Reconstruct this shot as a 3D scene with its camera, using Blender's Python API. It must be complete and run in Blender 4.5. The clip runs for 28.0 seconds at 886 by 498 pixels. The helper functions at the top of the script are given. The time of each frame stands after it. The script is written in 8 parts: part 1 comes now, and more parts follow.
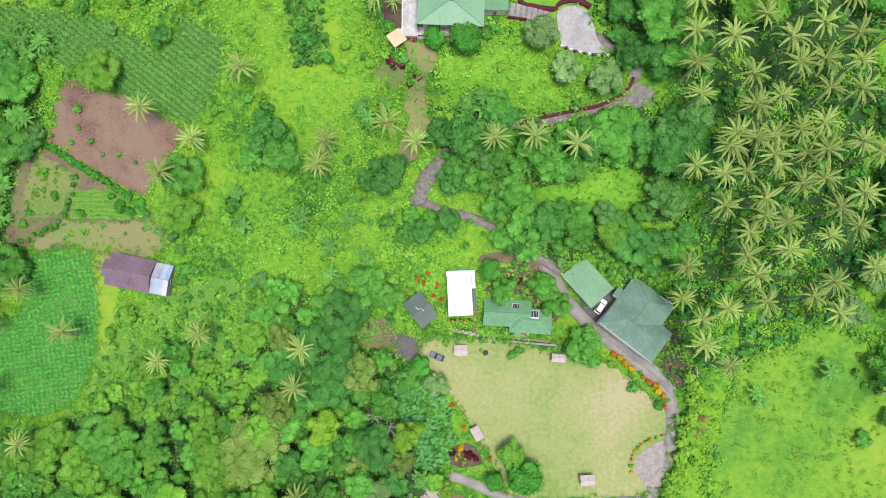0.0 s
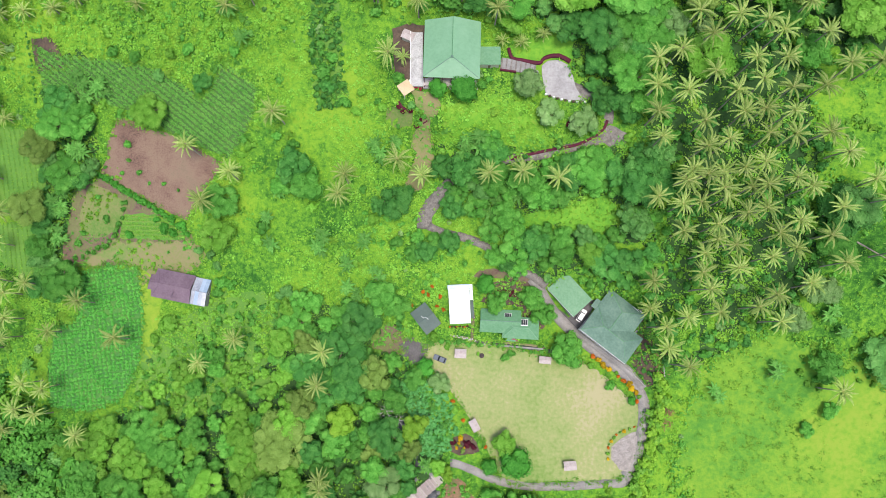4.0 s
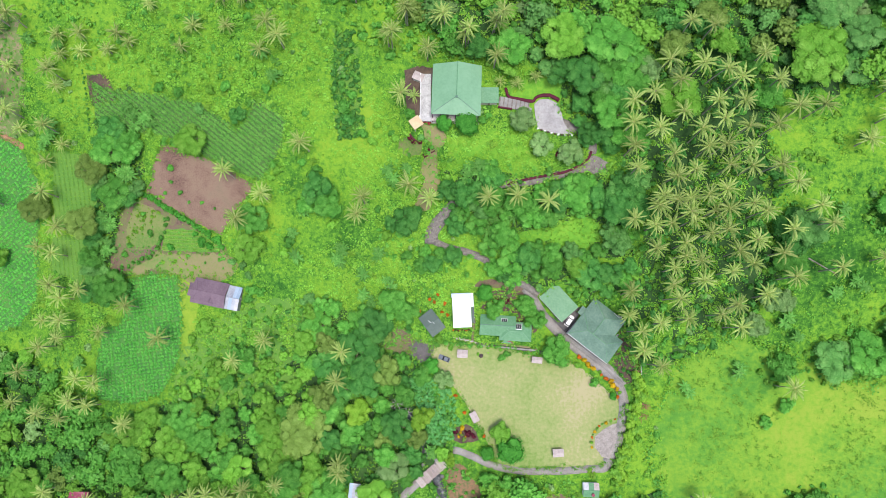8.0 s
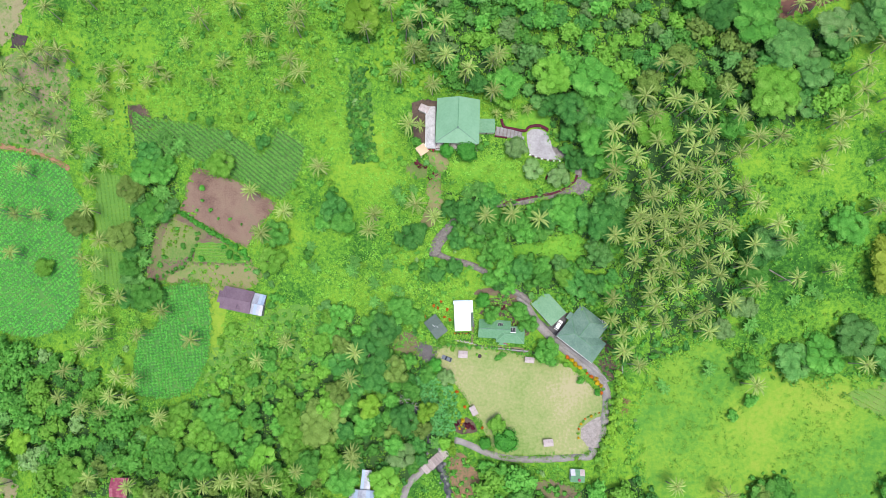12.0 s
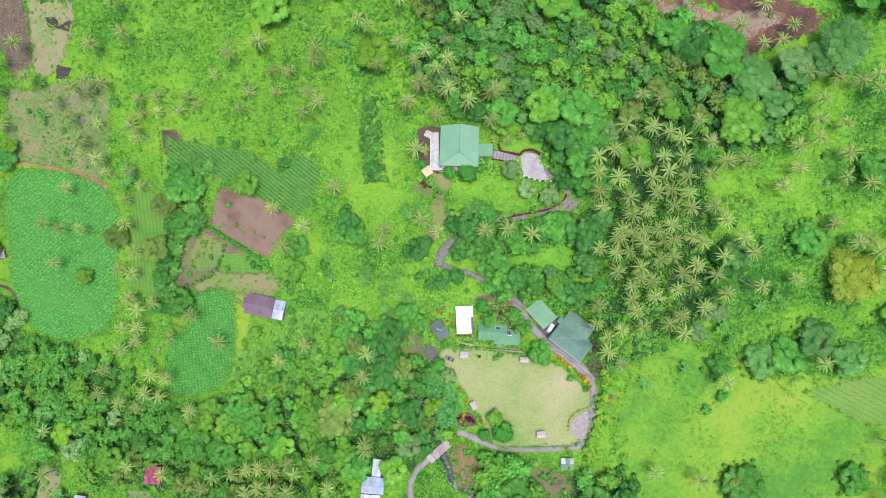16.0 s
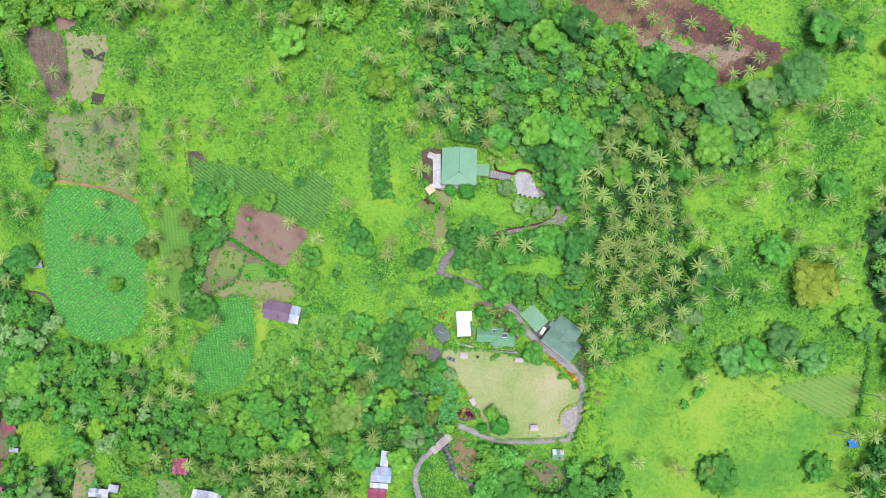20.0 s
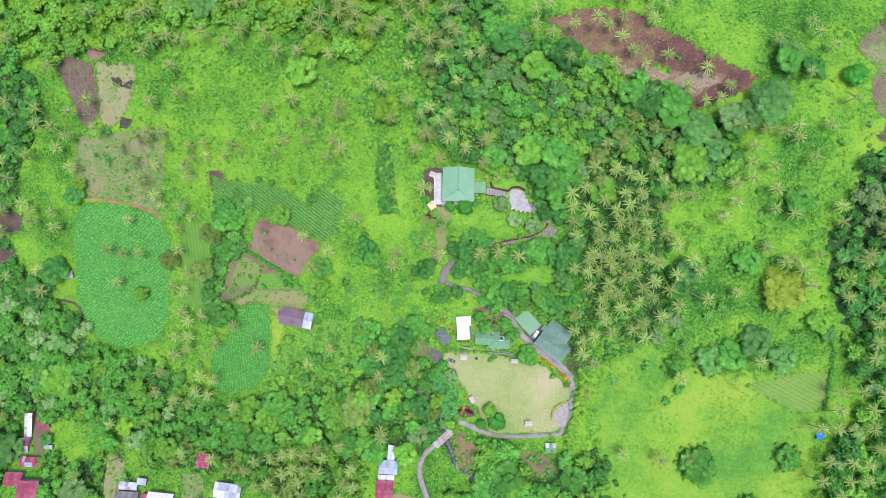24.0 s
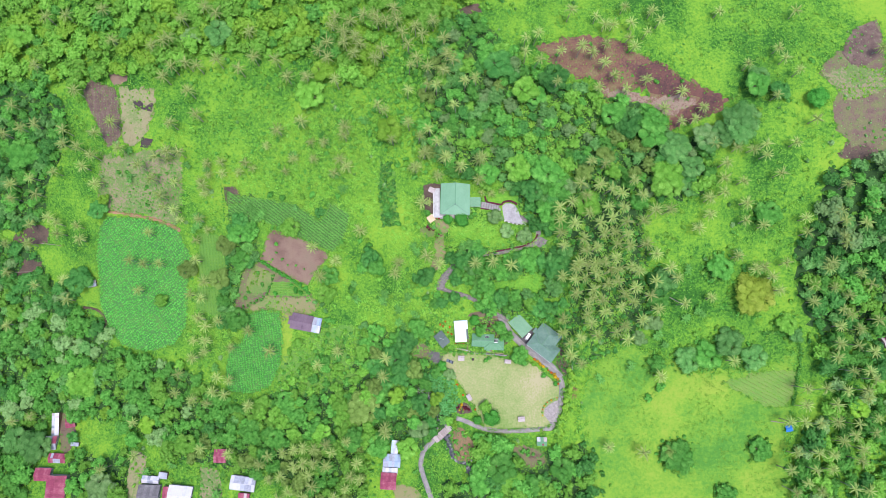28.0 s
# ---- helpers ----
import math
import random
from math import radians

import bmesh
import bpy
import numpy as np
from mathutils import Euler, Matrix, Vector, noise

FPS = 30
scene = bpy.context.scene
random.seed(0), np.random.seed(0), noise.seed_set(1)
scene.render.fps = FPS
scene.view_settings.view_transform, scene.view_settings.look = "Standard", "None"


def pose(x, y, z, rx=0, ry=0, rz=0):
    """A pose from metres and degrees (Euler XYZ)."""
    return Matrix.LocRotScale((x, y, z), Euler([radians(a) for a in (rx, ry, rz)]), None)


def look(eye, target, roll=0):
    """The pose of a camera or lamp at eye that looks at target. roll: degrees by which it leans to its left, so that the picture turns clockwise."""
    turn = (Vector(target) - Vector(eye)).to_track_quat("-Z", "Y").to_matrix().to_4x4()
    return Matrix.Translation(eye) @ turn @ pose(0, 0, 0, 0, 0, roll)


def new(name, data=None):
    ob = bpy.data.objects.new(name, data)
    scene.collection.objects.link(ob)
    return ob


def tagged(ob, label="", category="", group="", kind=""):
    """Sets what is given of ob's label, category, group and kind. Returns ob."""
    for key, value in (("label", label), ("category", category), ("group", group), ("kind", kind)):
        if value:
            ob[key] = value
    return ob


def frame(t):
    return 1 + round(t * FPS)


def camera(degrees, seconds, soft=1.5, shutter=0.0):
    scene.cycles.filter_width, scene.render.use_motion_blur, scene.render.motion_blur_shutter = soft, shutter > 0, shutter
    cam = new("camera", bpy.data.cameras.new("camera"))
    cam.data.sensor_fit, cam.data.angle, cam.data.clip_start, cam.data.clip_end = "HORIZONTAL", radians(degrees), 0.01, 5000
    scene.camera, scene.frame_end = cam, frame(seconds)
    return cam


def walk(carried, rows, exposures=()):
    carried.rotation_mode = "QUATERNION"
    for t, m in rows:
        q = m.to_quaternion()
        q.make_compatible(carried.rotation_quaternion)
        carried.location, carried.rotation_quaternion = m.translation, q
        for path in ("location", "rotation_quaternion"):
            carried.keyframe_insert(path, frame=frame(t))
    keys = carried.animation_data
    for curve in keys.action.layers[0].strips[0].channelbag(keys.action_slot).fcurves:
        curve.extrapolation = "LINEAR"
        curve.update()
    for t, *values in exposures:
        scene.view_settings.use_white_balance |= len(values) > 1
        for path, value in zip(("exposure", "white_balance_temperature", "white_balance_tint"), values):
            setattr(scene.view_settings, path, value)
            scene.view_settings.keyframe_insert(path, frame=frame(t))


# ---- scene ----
cam = camera(73.9, 28.0, soft=0.6)
PATH = [
    (0, pose(0.74, 6.38, 173.27, 8.089, -1.012, -0.200)),
    (1, pose(0.43, 6.50, 180.09, 8.236, -1.024, -0.197)),
    (2, pose(0.12, 6.58, 186.93, 8.347, -1.044, -0.217)),
    (3, pose(-0.21, 6.63, 193.80, 8.439, -1.056, -0.239)),
    (6, pose(-1.34, 6.73, 214.59, 8.677, -1.005, -0.140)),
    (8, pose(-2.17, 6.74, 228.47, 8.711, -0.927, 0.079)),
    (10, pose(-2.93, 6.80, 242.35, 8.759, -0.921, 0.138)),
    (12, pose(-3.63, 6.96, 256.25, 8.863, -0.899, 0.108)),
    (15, pose(-4.63, 7.19, 277.27, 8.947, -0.810, 0.059)),
    (17, pose(-5.23, 7.35, 291.29, 8.999, -0.753, 0.074)),
    (19, pose(-5.74, 7.50, 305.31, 9.042, -0.739, 0.016)),
    (21, pose(-6.19, 7.68, 319.30, 9.151, -0.711, -0.143)),
    (24, pose(-6.73, 7.96, 340.21, 9.304, -0.667, -0.373)),
    (26, pose(-6.99, 8.16, 354.08, 9.427, -0.687, -0.541)),
    (28, pose(-7.17, 8.33, 367.91, 9.444, -0.789, -0.716)),
]
# the picture turns a little cooler as the camera climbs
walk(cam, PATH, [(0, 0.80, 6620, 11), (8, 0.80, 6440, 11.5), (28, 0.86, 5980, 18)])

# thin bright overcast: soft high sun and open sky
world = bpy.data.worlds.new("sky")
scene.world = world
world.use_nodes = True
sky = world.node_tree.nodes.new("ShaderNodeTexSky")
sky.sky_type, sky.sun_disc = "NISHITA", False
sky.sun_elevation, sky.sun_rotation = radians(80), radians(150)
sky.air_density, sky.dust_density = 1.0, 3.0
back = world.node_tree.nodes["Background"]
back.inputs["Strength"].default_value = 0.132
world.node_tree.links.new(sky.outputs[0], back.inputs["Color"])
sun = new("sun", bpy.data.lights.new("sun", "SUN"))
sun.data.energy, sun.data.angle, sun.data.color = 1.5, radians(17), (1.0, 0.97, 0.9)
sun.matrix_world = look((14, -26, 180), (0, 0, 0))

# ---- materials ----
MATS = {}


def mat(name, cols, scale=0.3, rough=0.85, bump=0.0, fine=6.0, vary=0.0, island=0.0, metal=0.0, leaf=0.0, stretch=(1, 1, 1), spec=0.3, share=0.45, grain=0.6, spanned=0.3):
    """Two scales of noise through a colour ramp; vary: change from object to object, island: from piece to piece, leaf: light let through."""
    m = bpy.data.materials.new(name)
    MATS[name] = m
    m.use_nodes = True
    nt = m.node_tree
    n, link = nt.nodes, nt.links.new
    bsdf = n["Principled BSDF"]
    co = n.new("ShaderNodeTexCoord")
    mp = n.new("ShaderNodeMapping")
    mp.inputs["Scale"].default_value = stretch
    link(co.outputs["Object"], mp.inputs["Vector"])
    big = n.new("ShaderNodeTexNoise")
    big.inputs["Scale"].default_value, big.inputs["Detail"].default_value, big.inputs["Roughness"].default_value = scale, 6, 0.6
    small = n.new("ShaderNodeTexNoise")
    small.inputs["Scale"].default_value, small.inputs["Detail"].default_value = scale * fine, 5
    small.inputs["Roughness"].default_value = grain
    for t in (big, small):
        link(mp.outputs[0], t.inputs["Vector"])
    mixed = n.new("ShaderNodeMix")
    mixed.inputs["Factor"].default_value = share
    link(big.outputs["Fac"], mixed.inputs["A"])
    link(small.outputs["Fac"], mixed.inputs["B"])
    value = mixed.outputs["Result"]
    if island or vary:
        geo = n.new("ShaderNodeNewGeometry") if island else n.new("ShaderNodeObjectInfo")
        ma = n.new("ShaderNodeMath")
        ma.operation = "MULTIPLY_ADD"
        link(geo.outputs["Random Per Island" if island else "Random"], ma.inputs[0])
        amount = island or vary
        ma.inputs[1].default_value = amount
        sub = n.new("ShaderNodeMath")
        sub.operation = "SUBTRACT"
        link(value, sub.inputs[0])
        sub.inputs[1].default_value = amount / 2
        link(sub.outputs[0], ma.inputs[2])
        value = ma.outputs[0]
    ramp = n.new("ShaderNodeValToRGB")
    e = ramp.color_ramp.elements
    while len(e) < len(cols):
        e.new(0.5)
    for i, c in enumerate(cols):
        e[i].position = 0.5 - spanned / 2 + spanned * i / max(1, len(cols) - 1)
        e[i].color = (*c, 1)
    link(value, ramp.inputs["Fac"])
    colour = ramp.outputs["Color"]
    if island and vary:
        oi = n.new("ShaderNodeObjectInfo")
        hs = n.new("ShaderNodeHueSaturation")
        mr = n.new("ShaderNodeMapRange")
        mr.inputs["To Min"].default_value, mr.inputs["To Max"].default_value = 1 - vary, 1 + vary
        link(oi.outputs["Random"], mr.inputs["Value"])
        link(mr.outputs[0], hs.inputs["Value"])
        link(colour, hs.inputs["Color"])
        colour = hs.outputs["Color"]
    link(colour, bsdf.inputs["Base Color"])
    bsdf.inputs["Roughness"].default_value, bsdf.inputs["Metallic"].default_value = rough, metal
    bsdf.inputs["Specular IOR Level"].default_value = spec
    if bump:
        b = n.new("ShaderNodeBump")
        b.inputs["Strength"].default_value, b.inputs["Distance"].default_value = min(bump, 1.0), 0.3 if bump > 0.4 else 0.05
        link(small.outputs["Fac"], b.inputs["Height"])
        link(b.outputs[0], bsdf.inputs["Normal"])
    if leaf:
        tr = n.new("ShaderNodeBsdfTranslucent")
        link(colour, tr.inputs["Color"])
        mx = n.new("ShaderNodeMixShader")
        mx.inputs[0].default_value = leaf
        link(bsdf.outputs[0], mx.inputs[1])
        link(tr.outputs[0], mx.inputs[2])
        link(mx.outputs[0], n["Material Output"].inputs["Surface"])
    return m


def foliage(name, a, b, vary=0.24):
    a, b = (a[0], a[1], a[2] * 1.1), (b[0], b[1], b[2] * 1.1)
    mid = tuple((x + y) / 2 for x, y in zip(a, b))
    return mat(name, [tuple(0.75 * x for x in a), a, mid, b], scale=0.5, fine=6, rough=0.55, island=0.09, vary=vary, leaf=0.25, share=0.5, spanned=0.34, spec=0.12)


grass = mat("meadow_grass", [(0.025, 0.105, 0.016), (0.055, 0.18, 0.022), (0.115, 0.285, 0.028), (0.17, 0.35, 0.03), (0.22, 0.37, 0.034)], scale=0.032, fine=20, bump=1.0, share=0.5, grain=0.75, spanned=0.21, spec=0.08)
herb = foliage("meadow_herbs", (0.13, 0.33, 0.028), (0.28, 0.47, 0.046))
herb_dark = foliage("meadow_weed_leaves", (0.095, 0.31, 0.035), (0.20, 0.46, 0.065))
# floor green darkened in its colour to stand for shade under crowns
forest_shade_m = mat("forest_floor", [(0.016, 0.046, 0.012), (0.028, 0.082, 0.017), (0.05, 0.135, 0.025)], scale=0.12, fine=9, bump=0.7)
LEAF = {
    "d": foliage("dark_leaves", (0.06, 0.24, 0.038), (0.16, 0.42, 0.078)),
    "m": foliage("green_leaves", (0.09, 0.32, 0.038), (0.22, 0.53, 0.085)),
    "y": foliage("light_leaves", (0.15, 0.39, 0.035), (0.30, 0.57, 0.085)),
    "l": foliage("lime_leaves", (0.20, 0.43, 0.03), (0.37, 0.61, 0.07)),
    "g": foliage("dusty_leaves", (0.18, 0.345, 0.09), (0.33, 0.50, 0.175)),
    "b": foliage("bluish_leaves", (0.11, 0.31, 0.06), (0.24, 0.48, 0.12)),
    "o": foliage("olive_leaves", (0.15, 0.26, 0.042), (0.27, 0.40, 0.085)),
    "r": foliage("glossy_leaves", (0.065, 0.31, 0.03), (0.15, 0.50, 0.065)),
    "t": foliage("turquoise_leaves", (0.12, 0.44, 0.095), (0.25, 0.61, 0.19)),
    "s": foliage("straw_leaves", (0.31, 0.45, 0.04), (0.51, 0.61, 0.09)),
}
frond = foliage("palm_fronds", (0.21, 0.345, 0.06), (0.46, 0.565, 0.165))
rib = mat("palm_ribs", [(0.33, 0.38, 0.11), (0.46, 0.48, 0.19)], island=0.5, vary=0.15)
banana_leaf = foliage("banana_leaves", (0.10, 0.30, 0.045), (0.24, 0.47, 0.095))
bean_leaf = foliage("bean_leaves", (0.105, 0.44, 0.062), (0.23, 0.60, 0.11))
corn_leaf = foliage("corn_leaves", (0.14, 0.42, 0.06), (0.27, 0.56, 0.11))
corn_soil = mat("corn_soil", [(0.04, 0.115, 0.025), (0.06, 0.15, 0.033), (0.09, 0.165, 0.04)], scale=0.2, fine=7, bump=0.6)
bark = mat("bark", [(0.10, 0.075, 0.05), (0.22, 0.18, 0.13)], scale=1.5, vary=0.2, bump=0.3)
palm_bark = mat("palm_bark", [(0.22, 0.19, 0.15), (0.38, 0.34, 0.28)], scale=1.2, vary=0.2, bump=0.3, stretch=(1, 1, 4))
red_leaf = foliage("red_leaves", (0.095, 0.014, 0.024), (0.19, 0.03, 0.045))
crimson_leaf = foliage("crimson_leaves", (0.26, 0.018, 0.04), (0.42, 0.04, 0.08))
orange_leaf = foliage("orange_flowers", (0.50, 0.12, 0.012), (0.72, 0.25, 0.025))
yellow_leaf = foliage("yellow_leaves", (0.55, 0.36, 0.01), (0.80, 0.58, 0.03))
lawn_m = mat("lawn_grass", [(0.15, 0.26, 0.06), (0.21, 0.29, 0.085), (0.265, 0.315, 0.115), (0.315, 0.33, 0.14), (0.385, 0.35, 0.195)], scale=0.024, fine=34, bump=0.3, share=0.3, spanned=0.21, spec=0.1)
brown_m = mat("brown_soil", [(0.11, 0.068, 0.052), (0.175, 0.105, 0.078), (0.215, 0.14, 0.10), (0.24, 0.165, 0.115), (0.19, 0.145, 0.095)], scale=0.1, fine=20, bump=0.5, spanned=0.26, share=0.42)
plot_m = mat("mown_plot", [(0.075, 0.21, 0.03), (0.11, 0.255, 0.036), (0.145, 0.285, 0.045)], scale=0.12, fine=10, bump=0.5)
terrace_m = mat("worn_pale_terrace", [(0.27, 0.255, 0.25), (0.36, 0.345, 0.34), (0.46, 0.445, 0.44)], scale=0.15, fine=9, bump=0.15)
red_m = mat("red_soil", [(0.07, 0.042, 0.04), (0.12, 0.06, 0.05), (0.19, 0.095, 0.06), (0.17, 0.15, 0.06), (0.26, 0.17, 0.10)], scale=0.11, fine=9, bump=0.6, spanned=0.3, share=0.55)
dark_m = mat("dark_soil", [(0.05, 0.038, 0.032), (0.10, 0.068, 0.050), (0.15, 0.105, 0.072)], scale=0.2, fine=6, bump=0.6)
tilled_m = mat("tilled_soil", [(0.075, 0.05, 0.044), (0.14, 0.09, 0.072), (0.21, 0.165, 0.115)], scale=0.25, fine=7, bump=0.7)
tan_m = mat("dry_earth", [(0.115, 0.225, 0.04), (0.17, 0.235, 0.065), (0.22, 0.22, 0.085), (0.245, 0.21, 0.105), (0.15, 0.22, 0.05)], scale=0.07, fine=11, bump=0.4, spanned=0.28)
scrub_m = mat("bare_scrub", [(0.22, 0.135, 0.10), (0.14, 0.20, 0.055), (0.11, 0.215, 0.045), (0.20, 0.225, 0.085), (0.29, 0.20, 0.145), (0.12, 0.21, 0.045)], scale=0.09, spanned=0.3, fine=8, bump=0.5, share=0.5)
crop_m = mat("crop_ground", [(0.04, 0.155, 0.032), (0.065, 0.215, 0.042), (0.125, 0.26, 0.048)], scale=0.2, fine=7, bump=0.6)
lime_m = mat("sunlit_grass", [(0.07, 0.25, 0.02), (0.12, 0.33, 0.025), (0.17, 0.38, 0.03), (0.24, 0.37, 0.045)], scale=0.05, fine=14, bump=0.6)
fallow_m = mat("fallow_grass", [(0.06, 0.195, 0.03), (0.095, 0.25, 0.036), (0.13, 0.29, 0.037), (0.175, 0.325, 0.032), (0.23, 0.315, 0.05)], scale=0.024, fine=22, bump=0.8, grain=0.78, spanned=0.23, share=0.42)
pasture_m = mat("pasture_grass", [(0.075, 0.225, 0.032), (0.105, 0.27, 0.034), (0.15, 0.31, 0.034), (0.19, 0.34, 0.036), (0.24, 0.35, 0.045)], scale=0.021, fine=26, bump=0.7, grain=0.7, spanned=0.2, share=0.36, spec=0.06)
yellow_m = mat("yellowing_grass", [(0.12, 0.26, 0.025), (0.18, 0.33, 0.027), (0.235, 0.36, 0.03), (0.28, 0.36, 0.05)], scale=0.06, fine=12, bump=0.9, grain=0.75, spanned=0.28, share=0.5)
furrow_m = mat("furrow_grass", [(0.105, 0.25, 0.035), (0.15, 0.275, 0.045), (0.20, 0.26, 0.065)], scale=0.12, fine=9, bump=0.5)
ridge_m = mat("dry_ridges", [(0.12, 0.235, 0.04), (0.16, 0.225, 0.055), (0.20, 0.185, 0.085)], scale=0.3, fine=5, bump=0.4)
ember_m = mat("scorched_soil", [(0.05, 0.028, 0.028), (0.085, 0.042, 0.038), (0.15, 0.068, 0.05), (0.12, 0.06, 0.045)], scale=0.13, fine=9, bump=0.6, share=0.5)
stubble_m = mat("pale_stubble", [(0.13, 0.18, 0.06), (0.22, 0.18, 0.11), (0.30, 0.22, 0.16), (0.16, 0.085, 0.06), (0.20, 0.21, 0.08)], scale=0.12, fine=9, bump=0.5, share=0.5, spanned=0.3)
track_m = mat("trodden_track", [(0.115, 0.22, 0.04), (0.17, 0.23, 0.06), (0.235, 0.22, 0.09), (0.265, 0.205, 0.11), (0.16, 0.22, 0.05)], scale=0.22, fine=9, bump=0.4)
ash_m = mat("burnt_soil", [(0.032, 0.027, 0.03), (0.06, 0.045, 0.045), (0.10, 0.068, 0.055)], scale=0.15, fine=9, bump=0.6)
asphalt_m = mat("worn_concrete_road", [(0.18, 0.165, 0.152), (0.27, 0.25, 0.232), (0.36, 0.338, 0.315)], scale=0.3, fine=9, bump=0.2)
cobble_m = mat("cobbled_paving", [(0.11, 0.10, 0.09), (0.20, 0.18, 0.16), (0.30, 0.27, 0.25)], scale=0.9, fine=4, bump=0.5)
pebble_m = mat("pale_pebbles", [(0.21, 0.185, 0.17), (0.31, 0.275, 0.25), (0.40, 0.36, 0.335)], scale=0.9, fine=4, bump=0.5)
concrete_m = mat("pale_concrete", [(0.20, 0.195, 0.19), (0.28, 0.27, 0.265), (0.36, 0.35, 0.345)], scale=0.25, fine=10, bump=0.15)
red_paint = mat("dark_red_paint", [(0.075, 0.012, 0.026), (0.125, 0.02, 0.042)], scale=0.5, bump=0.1)
white_paint = mat("white_paint", [(0.66, 0.66, 0.65), (0.80, 0.80, 0.79)], scale=0.4, bump=0.05)
cream_m = mat("cream_wall", [(0.50, 0.46, 0.36), (0.62, 0.58, 0.48)], scale=0.4, bump=0.1)
roof_mint = mat("mint_roof", [(0.145, 0.30, 0.17), (0.175, 0.34, 0.20), (0.205, 0.365, 0.225)], scale=0.12, fine=9, rough=0.45, bump=0.05)
roof_green = mat("green_roof", [(0.085, 0.22, 0.105), (0.115, 0.265, 0.135), (0.15, 0.30, 0.165)], scale=0.18, fine=8, rough=0.5, bump=0.05)
roof_dull = mat("weathered_green_roof", [(0.085, 0.16, 0.115), (0.12, 0.21, 0.155), (0.17, 0.26, 0.20)], scale=0.2, fine=7, rough=0.55, bump=0.05)
roof_grey = mat("grey_green_roof", [(0.07, 0.10, 0.085), (0.10, 0.14, 0.12)], scale=0.3, rough=0.6, bump=0.05)
roof_white = mat("white_roof", [(0.60, 0.635, 0.65), (0.68, 0.715, 0.73)], scale=0.2, rough=0.4)
roof_tin = mat("faded_white_tin", [(0.42, 0.42, 0.45), (0.54, 0.54, 0.57), (0.50, 0.44, 0.45)], scale=0.4, fine=8, rough=0.5, vary=0.16)
roof_black = mat("blackened_grey_roof", [(0.09, 0.085, 0.088), (0.145, 0.135, 0.138), (0.21, 0.20, 0.20)], scale=0.3, fine=8, rough=0.7, vary=0.1, bump=0.1)
roof_purple = mat("purple_roof", [(0.13, 0.085, 0.11), (0.17, 0.115, 0.145), (0.21, 0.15, 0.18)], scale=0.2, fine=8, rough=0.5, bump=0.05)
zinc = mat("zinc_sheet", [(0.24, 0.25, 0.29), (0.36, 0.38, 0.43), (0.47, 0.49, 0.54)], scale=0.4, fine=8, rough=0.4, metal=0.2, vary=0.16)
zinc_blue = mat("bluish_zinc_sheet", [(0.26, 0.34, 0.44), (0.38, 0.47, 0.57)], scale=0.4, fine=6, rough=0.4, metal=0.15, vary=0.3)
rust = mat("rusty_red_sheet", [(0.17, 0.03, 0.055), (0.27, 0.05, 0.09), (0.36, 0.15, 0.17)], scale=0.3, fine=9, rough=0.7, vary=0.12)
roof_thatch = mat("faded_pink_roof", [(0.33, 0.27, 0.25), (0.45, 0.38, 0.36), (0.52, 0.47, 0.45)], scale=0.8, fine=5, bump=0.3)
roof_cream = mat("cream_roof", [(0.55, 0.42, 0.25), (0.66, 0.52, 0.33)], scale=0.6, bump=0.1)
glass = mat("dark_glass", [(0.015, 0.02, 0.025), (0.03, 0.035, 0.04)], rough=0.45, spec=0.12)
plank_m = mat("bleached_planks", [(0.30, 0.245, 0.225), (0.40, 0.335, 0.31), (0.48, 0.42, 0.39)], scale=0.8, vary=0.3, bump=0.2, stretch=(1, 5, 1))
wood_m = mat("weathered_wood", [(0.12, 0.08, 0.05), (0.24, 0.17, 0.11)], scale=1.0, bump=0.2, stretch=(1, 6, 1))
grey_wall = mat("grey_block_wall", [(0.22, 0.21, 0.20), (0.33, 0.32, 0.30)], scale=0.8, bump=0.2)
car_dark = mat("dark_blue_car_paint", [(0.095, 0.115, 0.15), (0.12, 0.14, 0.18)], rough=0.5, spec=0.25)
car_white = mat("white_car_paint", [(0.72, 0.72, 0.72), (0.80, 0.80, 0.80)], rough=0.25, spec=0.5)
rubber = mat("rubber", [(0.015, 0.015, 0.015), (0.03, 0.03, 0.03)])
lamp_glass = mat("lamp_glass", [(0.55, 0.55, 0.55), (0.7, 0.7, 0.7)], rough=0.15)
blue_tarp = mat("blue_tarpaulin", [(0.02, 0.13, 0.42), (0.04, 0.22, 0.60)], scale=1.0, rough=0.5, bump=0.3)
water_m = mat("stream_water", [(0.03, 0.035, 0.038), (0.065, 0.07, 0.075), (0.15, 0.155, 0.16)], scale=0.5, rough=0.45, bump=0.3, spec=0.25)
stone_m = mat("river_stone", [(0.13, 0.13, 0.13), (0.28, 0.27, 0.26)], scale=1.5, bump=0.3, vary=0.3)
stained_white = mat("stained_white_concrete", [(0.26, 0.25, 0.24), (0.46, 0.45, 0.44), (0.60, 0.59, 0.58)], scale=0.5, fine=6, bump=0.15)
veranda_m = mat("pinkish_tiles", [(0.40, 0.35, 0.345), (0.50, 0.45, 0.44), (0.58, 0.53, 0.52)], scale=0.5, fine=6, bump=0.1)
yard_m = mat("damp_paving", [(0.075, 0.07, 0.068), (0.11, 0.10, 0.10), (0.15, 0.14, 0.135)], scale=0.3, fine=8, bump=0.2)
worn_m = mat("worn_plot_grass", [(0.095, 0.205, 0.035), (0.14, 0.22, 0.05), (0.20, 0.225, 0.075), (0.20, 0.17, 0.085)], scale=0.12, fine=9, bump=0.5)
